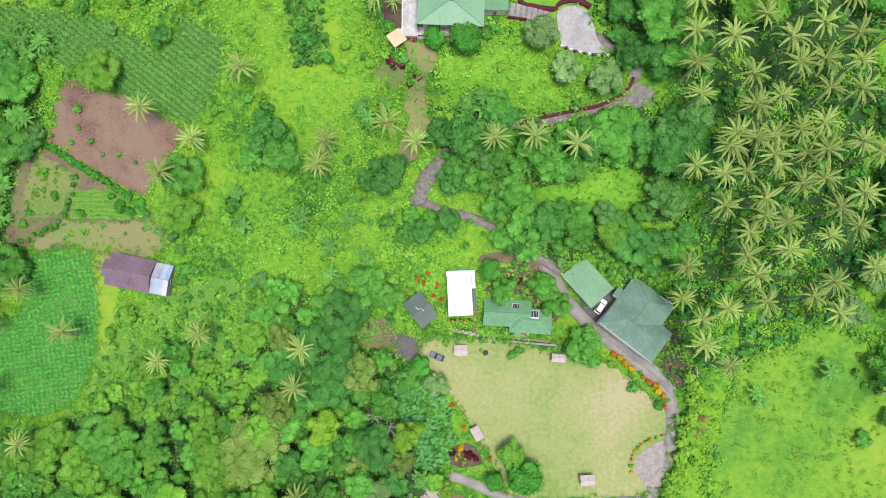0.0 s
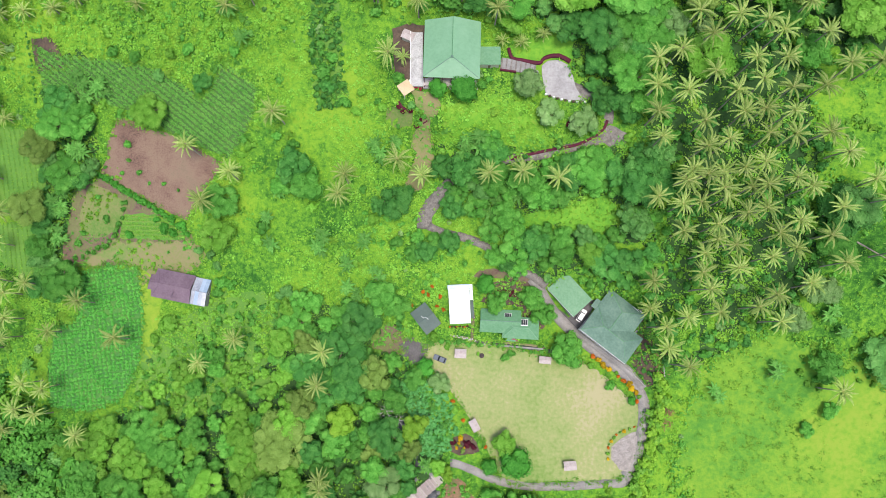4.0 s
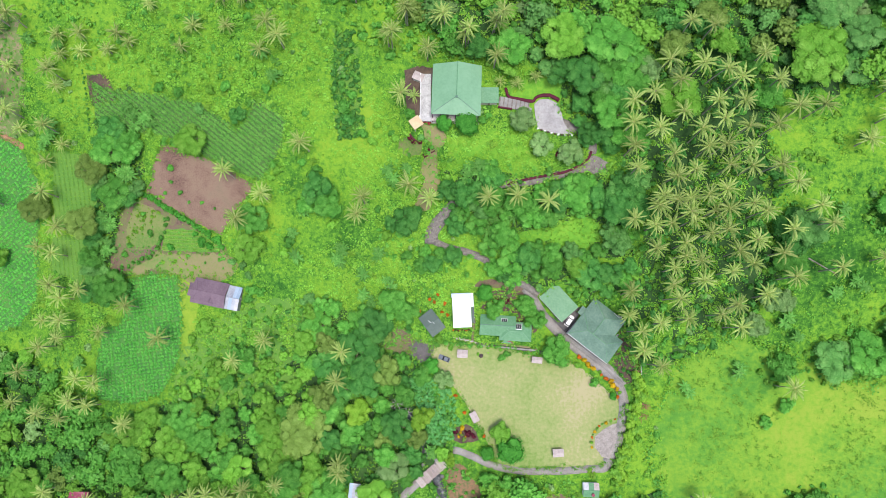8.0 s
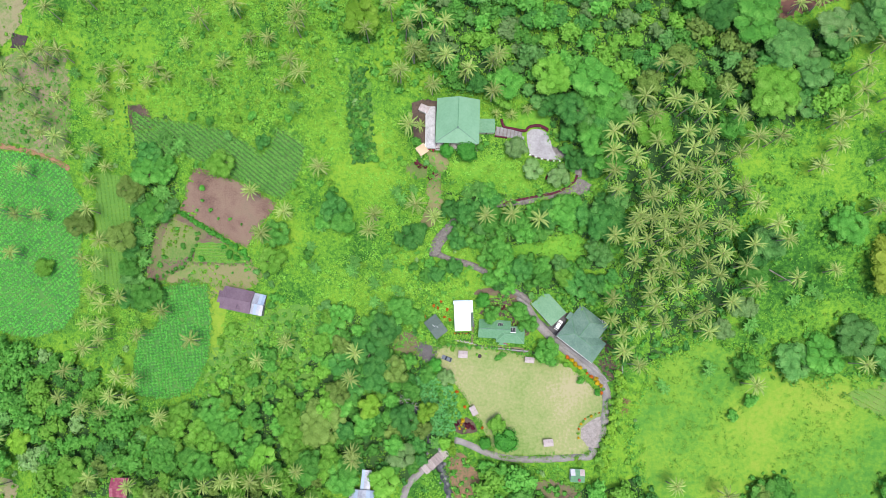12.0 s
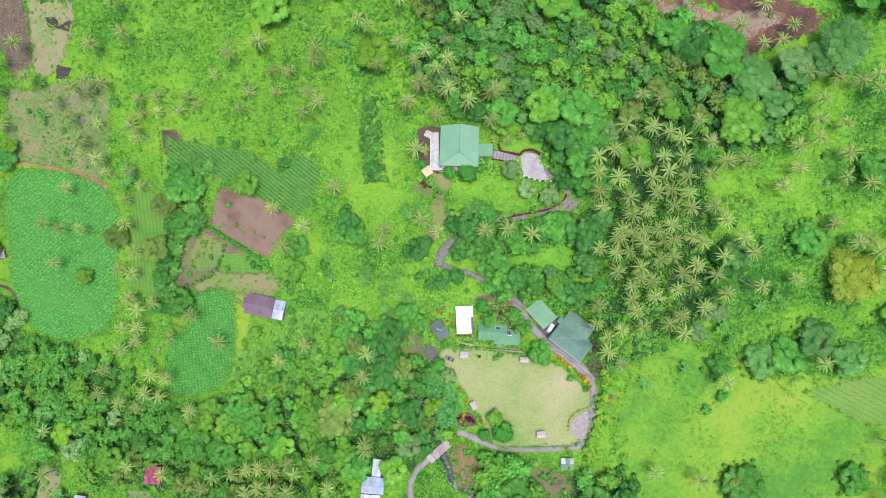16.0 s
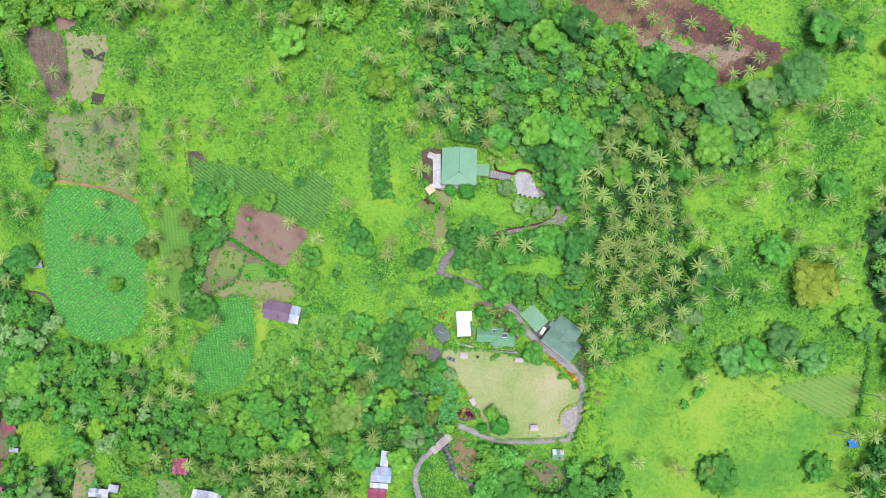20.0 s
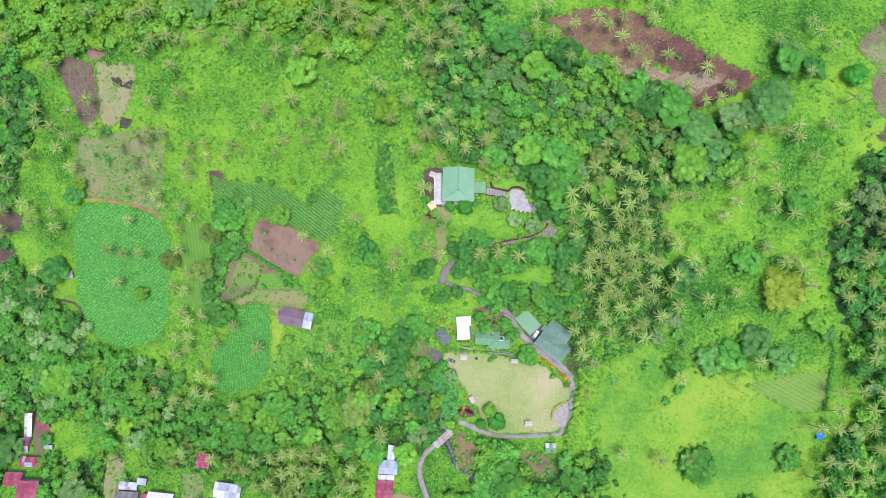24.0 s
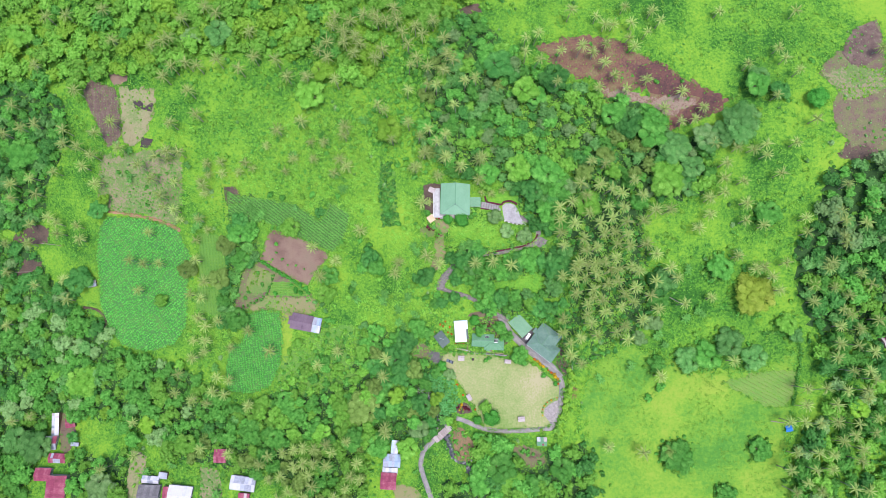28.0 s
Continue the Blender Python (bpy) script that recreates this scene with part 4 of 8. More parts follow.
RED_FIELD_MID = [
    (89, 154), (102, 155.5), (118, 150.5), (134, 149.5), (146, 145), (138, 141.5),
    (128.5, 138), (117, 144.5), (99, 148.5),
]
RED_FIELD_DARK = [
    (110, 167), (122, 172), (131.3, 166.5), (140.6, 158.6), (155, 149.5), (162, 145),
    (155, 140.2), (147, 136), (130, 130.5), (128.6, 135.9), (138, 140.5), (147, 145.5),
    (135, 151), (123, 151), (116, 158),
]
LEAF_BED = [
    (20.9, 22.1), (24.3, 22.8), (27.8, 21.9), (27.3, 19.9), (21.8, 19.9),
]
VILLAGE_GLADE = [
    (-220.7, -32.5), (-210.2, -33.9), (-209.1, -48.4), (-213, -59.6), (-229.4, -59.9), (-234.2, -48.7),
    (-222, -42.8),
]
HILL_WEST = [
    (-49, 162.4), (-28.8, 194.2), (-6, 188), (-12, 159), (-14, 132), (-6, 118),
    (4, 108), (-23.7, 108.9), (-45.2, 135.1),
]
YARD_EARTH = [
    (-23.5, 3), (-19.5, 7.5), (-17.5, 12), (-12.8, 11.2), (-10.5, 7), (-11, 1.5),
    (-18.5, 0.8),
]
PALMS_YOUNG = [
    (-172.8, 126.3), (-152.1, 112.4), (-146.8, 122), (-150.1, 104.8), (-137.8, 122.3), (-126.7, 115.8),
    (-79.1, 121.2), (-80.4, 130.9), (-66.7, 112.6), (-91.9, 121.9), (-146.6, 115.4), (-169.7, 112.7),
    (-158.1, 77.4), (-168, 90.3), (-149.9, 83.2), (-117.7, 117.8), (-97, 115), (-137.6, 115.7),
    (-72.3, 130.5), (-108.2, 130.2), (-122.2, 121.3),
]
BARN_BACK = [
    (47, 29), (53, 31), (62, 32), (72, 28), (71, 21), (63.5, 23.5),
    (55, 21.5), (51, 24),
]
GARDEN_NORTH = [
    (16.5, 18), (17, 24.5), (24, 26), (32, 25), (36.5, 19), (40.5, 13),
    (37, 9), (31.5, 11), (30, 16.6),
]
NE_FIELD_MID = [
    (216.2, 158.5), (227.3, 163.9), (238.8, 161.3), (248.3, 159.4), (246.1, 147.8), (233.7, 142.9),
    (223.9, 142.4), (220.4, 149.5),
]
# ---- the lie of the land ----
from mathutils import geometry


def soft(v, a, b, w):
    return a + w * (np.logaddexp(0, (v - a) / w) - np.logaddexp(0, (v - b) / w))


def flat(x, y, cx, cy, rx, ry):
    s = np.clip((1.5 - np.hypot((x - cx) / rx, (y - cy) / ry)) / 0.7, 0, 1)
    return s * s * (3 - 2 * s)


def ground(x, y):
    """Height of the hillside: it climbs to the north, with a level lawn and a levelled hilltop."""
    x, y = np.asarray(x, float), np.asarray(y, float)
    u, v = soft(x, -300, 300, 12) / 100, soft(y, -75, 190, 10) / 100
    z = -4.96 + 11.63 * u + 20.96 * v - 0.52 * u * u + 5.69 * u * v + 17.4 * v * v - 0.25 * u * u * v - 8.38 * v**3 + 0.47 * u**3 - 4.91 * u * v * v
    for cx, cy, rx, ry, level in ((30, -14, 36, 22, -5), (10, 88, 22, 14, 24)):
        k = flat(x, y, cx, cy, rx, ry)
        z = z * (1 - k) + level * k
    for cx, cy, rx, ry, lift in ((20, 86, 34, 24, 3.6), (47, 17, 16, 15, -5.2), (-82, 26, 30, 20, 1.6), (67, 15, 12, 11, -7.0)):
        z = z + lift * np.exp(-(((x - cx) / rx) ** 2) - ((y - cy) / ry) ** 2)
    return z


def gz(x, y):
    return float(ground(x, y))


def mesh_object(name, verts, quads, material, parent=None, label=""):
    """One mesh of quads from arrays."""
    me = bpy.data.meshes.new(name)
    verts, quads = np.asarray(verts, np.float32), np.asarray(quads, np.int32)
    me.vertices.add(len(verts))
    me.vertices.foreach_set("co", verts.ravel())
    me.loops.add(quads.size)
    me.loops.foreach_set("vertex_index", quads.ravel())
    me.polygons.add(len(quads))
    me.polygons.foreach_set("loop_start", np.arange(0, quads.size, 4, dtype=np.int32))
    me.polygons.foreach_set("loop_total", np.full(len(quads), 4, np.int32))
    me.update(calc_edges=True)
    me.materials.append(material)
    ob = new(name, me)
    ob.parent = parent
    if label:
        ob["label"] = label
    return ob


def part(name, bm, material, parent=None, label=""):
    me = bpy.data.meshes.new(name)
    bmesh.ops.recalc_face_normals(bm, faces=bm.faces)
    bm.to_mesh(me)
    bm.free()
    me.materials.append(material)
    ob = new(name, me)
    ob.parent = parent
    if label:
        ob["label"] = label
    return ob


def axis(lo, hi, step, far):
    inner = np.arange(lo, hi + step, step)
    grow = np.cumsum(step * 1.35 ** np.arange(1, 24))
    grow = grow[grow < far]
    return np.concatenate([(lo - grow)[::-1], inner, inner[-1] + grow])


gx, gy = axis(-330, 330, 2.8, 3600), axis(-130, 290, 2.8, 3600)
mx, my = np.meshgrid(gx, gy)
gv = np.stack([mx.ravel(), my.ravel(), ground(mx, my).ravel()], 1)
i0 = (np.arange(len(gy) - 1)[:, None] * len(gx) + np.arange(len(gx) - 1)).ravel()
land = mesh_object("ground", gv, np.stack([i0, i0 + 1, i0 + 1 + len(gx), i0 + len(gx)], 1), grass)
land.data.polygons.foreach_set("use_smooth", [True] * len(land.data.polygons))
tagged(land, "bright green hillside meadow of tall grass and weeds", "ground", kind="structure")


def inside(poly, x, y):
    x, y = np.asarray(x), np.asarray(y)
    r = np.zeros(x.shape, bool)
    for (ax, ay), (bx, by) in zip(poly, poly[1:] + poly[:1]):
        r ^= ((ay > y) != (by > y)) & (x < (bx - ax) * (y - ay) / (by - ay + 1e-12) + ax)
    return r


# what grows where: a plan of 1 m cells
CX, CY = np.meshgrid(np.arange(-340, 340) + 0.5, np.arange(-130, 290) + 0.5)
taken = np.zeros(CX.shape, bool)


def claim(poly):
    taken[inside(poly, CX, CY)] = True


def is_taken(x, y):
    i, j = np.clip(np.asarray(y + 130, int), 0, taken.shape[0] - 1), np.clip(np.asarray(x + 340, int), 0, taken.shape[1] - 1)
    return taken[i, j]


def ragged(poly, step=2.0, amount=0.5, seed=0):
    rng = random.Random(seed)
    pts = []
    n = len(poly)
    for k in range(n):
        p0, p1, p2, p3 = (Vector(poly[(k + d) % n]) for d in (-1, 0, 1, 2))
        m = max(1, int((p2 - p1).length / step))
        for s in range(m):
            t = s / m
            q = 0.5 * (2 * p1 + (p2 - p0) * t + (2 * p0 - 5 * p1 + 4 * p2 - p3) * t * t + (3 * p1 - p0 - 3 * p2 + p3) * t**3)
            q = p1.lerp(p2, t) * 0.75 + q * 0.25
            pts.append((q.x + rng.uniform(-amount, amount), q.y + rng.uniform(-amount, amount)))
    return pts


def drape(name, poly, material, lift=0.07, cell=3.0, amount=0.5, label="", category="", seed=1, claims=True, deep=0.0):
    """A plot that follows the ground, with an uneven rim."""
    if claims:
        claim(poly)
    rim = ragged(poly, amount=amount, seed=seed)
    xs, ys = [p[0] for p in rim], [p[1] for p in rim]
    ax, ay = np.meshgrid(np.arange(min(xs), max(xs), cell), np.arange(min(ys), max(ys), cell))
    ok = inside(rim, ax, ay)
    pts = [Vector(p) for p in rim] + [Vector((a, b)) for a, b in zip(ax[ok], ay[ok])]
    n = len(rim)
    co, _, tri, *_ = geometry.delaunay_2d_cdt(pts, [], [list(range(n))], 1, 1e-4)
    bm = bmesh.new()
    vs = [bm.verts.new((c.x, c.y, gz(c.x, c.y) + lift)) for c in co]
    for t in tri:
        try:
            bm.faces.new([vs[i] for i in t])
        except ValueError:
            pass
    bmesh.ops.recalc_face_normals(bm, faces=bm.faces)
    if bm.faces and sum(f.normal.z for f in bm.faces) < 0:
        bmesh.ops.reverse_faces(bm, faces=bm.faces)
    skirt = bmesh.ops.extrude_edge_only(bm, edges=[e for e in bm.edges if e.is_boundary])
    for v in [g for g in skirt["geom"] if isinstance(g, bmesh.types.BMVert)]:
        v.co.z -= lift + 0.3
    me = bpy.data.meshes.new(name)
    bm.to_mesh(me)
    bm.free()
    me.materials.append(material)
    return tagged(new(name, me), label, category, kind="structure")


def smooth_line(pts, step=1.5):
    out = []
    for k in range(len(pts) - 1):
        p0, p1, p2, p3 = (Vector(pts[min(max(k + d, 0), len(pts) - 1)]) for d in (-1, 0, 1, 2))
        m = max(2, int((p2 - p1).length / step))
        for s in range(m):
            t = s / m
            out.append(0.5 * (2 * p1 + (p2 - p0) * t + (2 * p0 - 5 * p1 + 4 * p2 - p3) * t * t + (3 * p1 - p0 - 3 * p2 + p3) * t**3))
    return out + [Vector(pts[-1])]


def ribbon(name, line, width, material, lift=0.1, thick=0.4, label="", category="", wobble=0.0, seed=3, clear=0.3):
    """A strip of given width along a line on the ground, with real thickness."""
    rng = random.Random(seed)
    pts = smooth_line(line)
    v = []
    for k, p in enumerate(pts):
        d = (pts[min(k + 1, len(pts) - 1)] - pts[max(k - 1, 0)]).normalized()
        s = Vector((-d.y, d.x)) * (width / 2 + rng.uniform(-wobble, wobble))
        a, b, mid = p + s, p - s, gz(p.x, p.y)
        za, zb = (max(gz(q.x, q.y), mid - 0.3) + lift for q in (a, b))
        v += [(a.x, a.y, za), (b.x, b.y, zb), (b.x, b.y, zb - thick), (a.x, a.y, za - thick)]
        i, j = int(p.y + 130), int(p.x + 340)
        w = int(width / 2 + clear)
        taken[max(i - w, 0):i + w + 1, max(j - w, 0):j + w + 1] = True
    f = []
    for k in range(len(pts) - 1):
        for a, b in ((0, 1), (1, 2), (2, 3), (3, 0)):
            f.append((4 * k + b, 4 * k + a, 4 * k + 4 + a, 4 * k + 4 + b))
    n = len(v) - 4
    f += [(0, 1, 2, 3), (n + 3, n + 2, n + 1, n)]
    return tagged(mesh_object(name, v, f, material), label, category, kind="structure")


drape("lawn", LAWN, lawn_m, label="pale worn lawn with dry yellowish patches", category="lawn", amount=0.4)
drape("brown_field", BROWN_FIELD, brown_m, label="bare reddish-brown tilled field with scattered shrubs", category="field")
drape("farm_ground", FARM_GROUND, farm_m, lift=0.045, label="brown weedy ground between the farm plots", category="field")
drape("grass_plot", GRASS_PLOT, worn_m, label="grazed olive-green plot inside hedges", category="field")
drape("weed_bed", WEED_BED, farm_m, label="dark soil bed with sprouting weeds", category="field")
drape("vegetable_plot", LIGHT_CROP, fallow_m, label="small light green vegetable plot in rows", category="field")
drape("dirt_yard", DIRT_YARD, tan_m, amount=1.3, label="pale trodden earth yard beside the purple-roofed house", category="yard")
drape("grass_strip", YELLOW_STRIP, yellow_m, label="bright yellow-green grass strip along the bean field", category="grass")
drape("bean_field", BEAN_FIELD, crop_m, label="deep green bean field planted in rows", category="field")
drape("corn_field", CORN_FIELD, corn_soil, label="green corn field on a slope", category="field")
drape("dark_plot", DARK_PLOT, dark_m, label="small freshly dug dark plot", category="field")
drape("village_glade", VILLAGE_GLADE, grass, lift=0.08, label="bright grass clearing behind the tin-roofed houses", category="grass", amount=1.6)
drape("earth_parking", PARKING_EARTH, yard_m, label="dark gravelly earth beside the lawn", category="ground")
drape("yard_earth", YARD_EARTH, farm_m, lift=0.09, label="eroded rusty earth beside the parking place", category="ground", amount=1.6)
drape("garden_path", GARDEN_EARTH, track_m, lift=0.4, cell=1.5, amount=0.9, label="trodden tan earth path below the hilltop house", category="path")
drape("garden_bed", GARDEN_BED, worn_m, lift=0.14, cell=1.5, amount=0.8, label="round grassy garden bed", category="garden bed")
drape("house_yard", HOUSE_YARD, dark_m, lift=0.08, label="dark earth yard beside the hilltop house", category="yard", amount=0.3)
drape("house_lawn", HOUSE_LAWN, lime_m, lift=0.12, cell=1.5, label="short yellow-green lawn behind the hilltop house", category="lawn")
drape("crop_field", WEST_CROP, crop_m, label="large blue-green crop field in fine rows", category="field", amount=0.9)
drape("striped_plot", STRIPED_PLOT, plot_m, label="mown green plot with faint rows", category="field")
drape("striped_plot", STRIPED_PLOT_LOW, plot_m, label="mown green plot with faint rows", category="field")
drape("tilled_field", TILLED_NW, tilled_m, label="dark purplish tilled field with rows of sprouts", category="field")
drape("pale_field", PALE_NW, pale_m, label="pale dry cleared field", category="field", amount=1.6)
drape("ash_patch", ASH_PATCH, ash_m, lift=0.14, label="black burnt patch on the cleared field", category="field")
drape("ash_patch", ASH_PATCH_SMALL, ash_m, lift=0.14, label="black burnt patch on the cleared field", category="field")
drape("scrub_field", SCRUB_NW, scrub_m, label="half-bare brownish scrub field under palms", category="field", amount=2.2)
drape("dark_plot", DARK_W, dark_m, label="dark cleared soil between palms", category="field", amount=1.0)
drape("dark_plot", DARK_W_LOW, dark_m, label="dark cleared soil between palms", category="field", amount=1.0)
drape("red_field", RED_FIELD, red_m, label="burnt reddish-brown cleared hillside", category="field", amount=2.4)
drape("burnt_patch", RED_FIELD_DARK, ember_m, lift=0.12, label="dark purplish burnt soil along the clearing", category="field", amount=2.2)
drape("scrub_field", RED_FIELD_MID, stubble_m, lift=0.14, label="pale pinkish stubble on the cleared hillside", category="field", amount=2.2)
drape("tilled_field", NE_FIELD, farm_m, label="greyish brown planted field on the hillside", category="field", amount=0.8)
drape("scrub_field", NE_FIELD_MID, scrub_m, lift=0.12, label="olive regrowth across the planted field", category="field", amount=2.0)
drape("dark_plot", NE_FIELD_DARK, tilled_m, lift=0.14, label="dark freshly tilled end of the field", category="field", amount=1.0)
drape("dark_plot", NORTH_PLOT, dark_m, label="small dark cleared plot in the woods", category="field")
drape("furrowed_plot", FURROWS, furrow_m, lift=0.09, label="yellow-green plot ploughed in slanting furrows", category="field", amount=1.5)
drape("pasture", SE_PASTURE, pasture_m, lift=0.05, label="short pale green pasture with yellowish patches", category="field", amount=2.5, claims=False)
drape("earth_bank", RED_BANK, brown_m, label="small eroded red earth bank", category="ground")
drape("village_yard", SW_YARD, pale_m, label="pale earth yard between village houses", category="yard")
drape("village_yard", SW_YARD_EAST, scrub_m, label="cleared earth yard with rubble", category="yard")
drape("village_yard", VILLAGE_YARD, farm_m, label="brown earth yard between tin-roofed houses", category="yard")
drape("village_yard", PATH_APRON, tan_m, label="pale earth clearing beside the lane", category="yard")
drape("stream_bank", STREAM_BANK, bank_m, label="eroded brown bank above the stream", category="ground")

drape("hill_grass", HILL_GRASS, lime_m, lift=0.14, cell=1.5, label="bright yellow-green slope of tall grass", category="grass", amount=1.5, claims=False)
drape("tilled_field", NE_FIELD_LOW, dark_m, lift=0.14, label="purplish brown lower end of the planted field", category="field", amount=1.8)
ribbon("garden_edge", [(-11.2, 80.7), (-9.8, 78.6), (-6.7, 77.1)], 0.7, red_paint, lift=0.35, thick=0.8, label="curved dark red garden edging", category="wall")
ribbon("garden_edge", [(-5.7, 72.7), (-4.4, 73.6), (-2, 74.4)], 0.7, red_paint, lift=0.35, thick=0.8, label="curved dark red garden edging", category="wall")
ribbon("garden_walk", [(13.2, 5.6), (13.3, 9.4), (13.7, 15.2)], 1.1, farm_m, lift=0.12, wobble=0.12, label="narrow brown walk between two houses", category="path")
ribbon("garden_walk", [(14.4, 5), (24.2, 3.9), (34.9, 2.7), (41.2, 1.6)], 1.2, yard_m, lift=0.16, wobble=0.08, label="dark paved walk in front of the guest house", category="path")
ribbon("garden_walk", [(6, 7.2), (11.5, 6.2), (18.3, 4.7), (30.3, 4), (38.9, 2.7)], 1.1, pale_m, lift=0.12, wobble=0.15, label="narrow tan garden walk behind the lawn", category="path")
drape("glade", GLADE_GRASS, lime_m, lift=0.1, cell=1.5, label="bright sunlit grass glade between trees", category="grass", amount=1.7)
ribbon("earth_rim", CLAY_RIM, 1.8, clay_m, lift=0.12, wobble=0.5, label="orange clay rim between the fields", category="ground")
ribbon("stream", STREAM, 3.2, water_m, lift=0.02, wobble=0.7, label="narrow dark rocky stream", category="stream")
ribbon("road", ROAD, 3.5, asphalt_m, label="worn grey concrete access road", category="road", wobble=0.06)
ribbon("road", ROAD_SOUTH, 2.8, asphalt_m, lift=0.08, label="worn grey concrete access road", category="road", wobble=0.06)
ribbon("path", PATH_LOW, 2.6, cobble_m, label="grey cobbled path climbing through trees", category="path", wobble=0.1)
ribbon("path", PATH_MID[:5], 5.0, cobble_m, lift=0.09, label="wide grey cobbled path climbing the hill", category="path", wobble=0.15)
ribbon("path", PATH_MID[4:], 2.6, cobble_m, lift=0.07, label="grey cobbled path along the red wall", category="path", wobble=0.1, clear=-1.0)
ribbon("path", PATH_TOP, 3.0, cobble_m, lift=0.08, label="cobbled path to the hilltop terrace", category="path", wobble=0.1)
ribbon("path_edge", RED_EDGE, 0.8, red_paint, lift=0.55, thick=0.9, label="low dark red painted retaining wall", category="wall")
ribbon("lane", ROAD_SW, 3.0, asphalt_m, label="grey lane curving from the bridge", category="road", wobble=0.06)
ribbon("field_path", BEAN_PATH, 1.8, dark_m, label="dark curved footpath round the field", category="path", wobble=0.2)
drape("turning_area", TURN_PAD, cobble_m, lift=0.13, label="cobbled turning area at the bend", category="pavement", amount=0.2)
drape("terrace", TERRACE, terrace_m, lift=0.3, label="round pale concrete terrace by the hilltop house", category="terrace", amount=0.04)
drape("paved_corner", ROAD_PATCH, pebble_m, lift=0.13, label="triangular cobbled patch beside the road", category="pavement", amount=0.2)

# sheets under the woods whose dark colour paints the shade in canopy gaps
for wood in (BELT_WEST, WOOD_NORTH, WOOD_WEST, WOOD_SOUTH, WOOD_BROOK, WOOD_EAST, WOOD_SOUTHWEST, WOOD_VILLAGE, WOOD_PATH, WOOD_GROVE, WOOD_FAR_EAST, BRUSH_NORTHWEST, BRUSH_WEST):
    drape("forest_floor", wood, grove_shade_m if wood in (WOOD_GROVE, WOOD_SOUTHEAST) else forest_shade_m, lift=0.03 if wood is not WOOD_PATH else 0.045, cell=6.0, amount=2.6, claims=False, label="green forest floor, coloured near black for the shade between crowns", category="forest floor")
drape("forest_floor", DARK_STRIP, plot_m, lift=0.06, amount=1.8, claims=False, label="rank dark green weeds in a strip", category="weeds")
drape("thicket_floor", WOOD_FRINGE, plot_m, lift=0.07, amount=2.2, claims=False, label="low green growth below the thicket", category="weeds")
drape("garden_soil", GARDEN_NORTH, dark_m, lift=0.07, cell=1.5, amount=0.8, claims=False, label="dark planted soil behind the guest house", category="garden bed")
drape("garden_soil", GARDEN_SOIL, dark_m, lift=0.05, claims=False, label="dark planted soil beside the hall", category="garden bed")
drape("garden_soil", GARDEN_SOIL_MID, farm_m, lift=0.09, cell=1.5, label="brown earth walk behind the guest house", category="path", amount=0.3)
drape("garden_soil", LEAF_BED, dark_m, lift=0.08, cell=1.5, claims=False, label="dark bed of red-leaved plants", category="garden bed", amount=0.3)
drape("yard_paving", BARN_YARD, yard_m, lift=0.06, claims=True, label="damp dark paving between shed and hall", category="pavement", amount=0.2)
drape("flower_bed", RED_BED, dark_m, lift=0.06, label="dark flower bed beside the lawn", category="garden bed", amount=0.3)
drape("earth_clearing", BROOK_EARTH, farm_m, lift=0.06, label="brown earth clearing with timber below the road", category="ground")
ribbon("hall_apron", BARN_STRIP, 2.6, asphalt_m, lift=0.12, label="paved strip along the hall", category="pavement")

# ---- buildings ----
def slab(pts, thick):
    """A plate over a flat outline, thick below it."""
    bm = bmesh.new()
    top = bm.faces.new([bm.verts.new(p) for p in pts])
    bm.normal_update()
    n = top.normal if top.normal.z > 0 else -top.normal
    ext = bmesh.ops.extrude_face_region(bm, geom=[top])
    bmesh.ops.translate(bm, verts=[v for v in ext["geom"] if isinstance(v, bmesh.types.BMVert)], vec=-n * thick)
    return bm


def block(x0, y0, z0, x1, y1, z1, bevel=0.0):
    bm = bmesh.new()
    bmesh.ops.create_cube(bm, size=1, matrix=Matrix.Translation(((x0 + x1) / 2, (y0 + y1) / 2, (z0 + z1) / 2)) @ Matrix.Diagonal((x1 - x0, y1 - y0, z1 - z0, 1)))
    if bevel:
        bmesh.ops.bevel(bm, geom=bm.edges[:], offset=bevel, segments=2, affect="EDGES")
    return bm


def tube(a, b, r, sides=8, r2=None):
    a, b = Vector(a), Vector(b)
    bm = bmesh.new()
    m = Matrix.Translation((a + b) / 2) @ (b - a).to_track_quat("Z", "Y").to_matrix().to_4x4()
    bmesh.ops.create_cone(bm, cap_ends=True, segments=sides, radius1=r, radius2=r if r2 is None else r2, depth=(b - a).length, matrix=m)
    return bm


def footprint(cx, cy, w, d, ang, grow=1.0):
    c, s = math.cos(radians(ang)), math.sin(radians(ang))
    return [(cx + c * a - s * b, cy + s * a + c * b) for a, b in ((-w / 2 - grow, -d / 2 - grow), (w / 2 + grow, -d / 2 - grow), (w / 2 + grow, d / 2 + grow), (-w / 2 - grow, d / 2 + grow))]


def thing(name, x, y, z, ang, label, category, group=""):
    ob = new(name)
    ob.matrix_basis = pose(x, y, z, 0, 0, ang)
    return tagged(ob, label, category, group)


def sheets(root, pts, thick, roof_mats, n, rng, name="roof_sheet"):
    """A roof face laid with n overlapping sheets that run down the slope. pts: low left, low right, high right, high left."""
    a, b, c, d = (Vector(p) for p in pts)
    for k in range(n):
        t0, t1 = k / n, (k + 1) / n
        up = Vector((0, 0, 0.025 * (k % 2)))
        part(name, slab([a.lerp(b, t0) + up, a.lerp(b, t1) + up, d.lerp(c, t1) + up, d.lerp(c, t0) + up], thick), rng.choice(roof_mats), root)


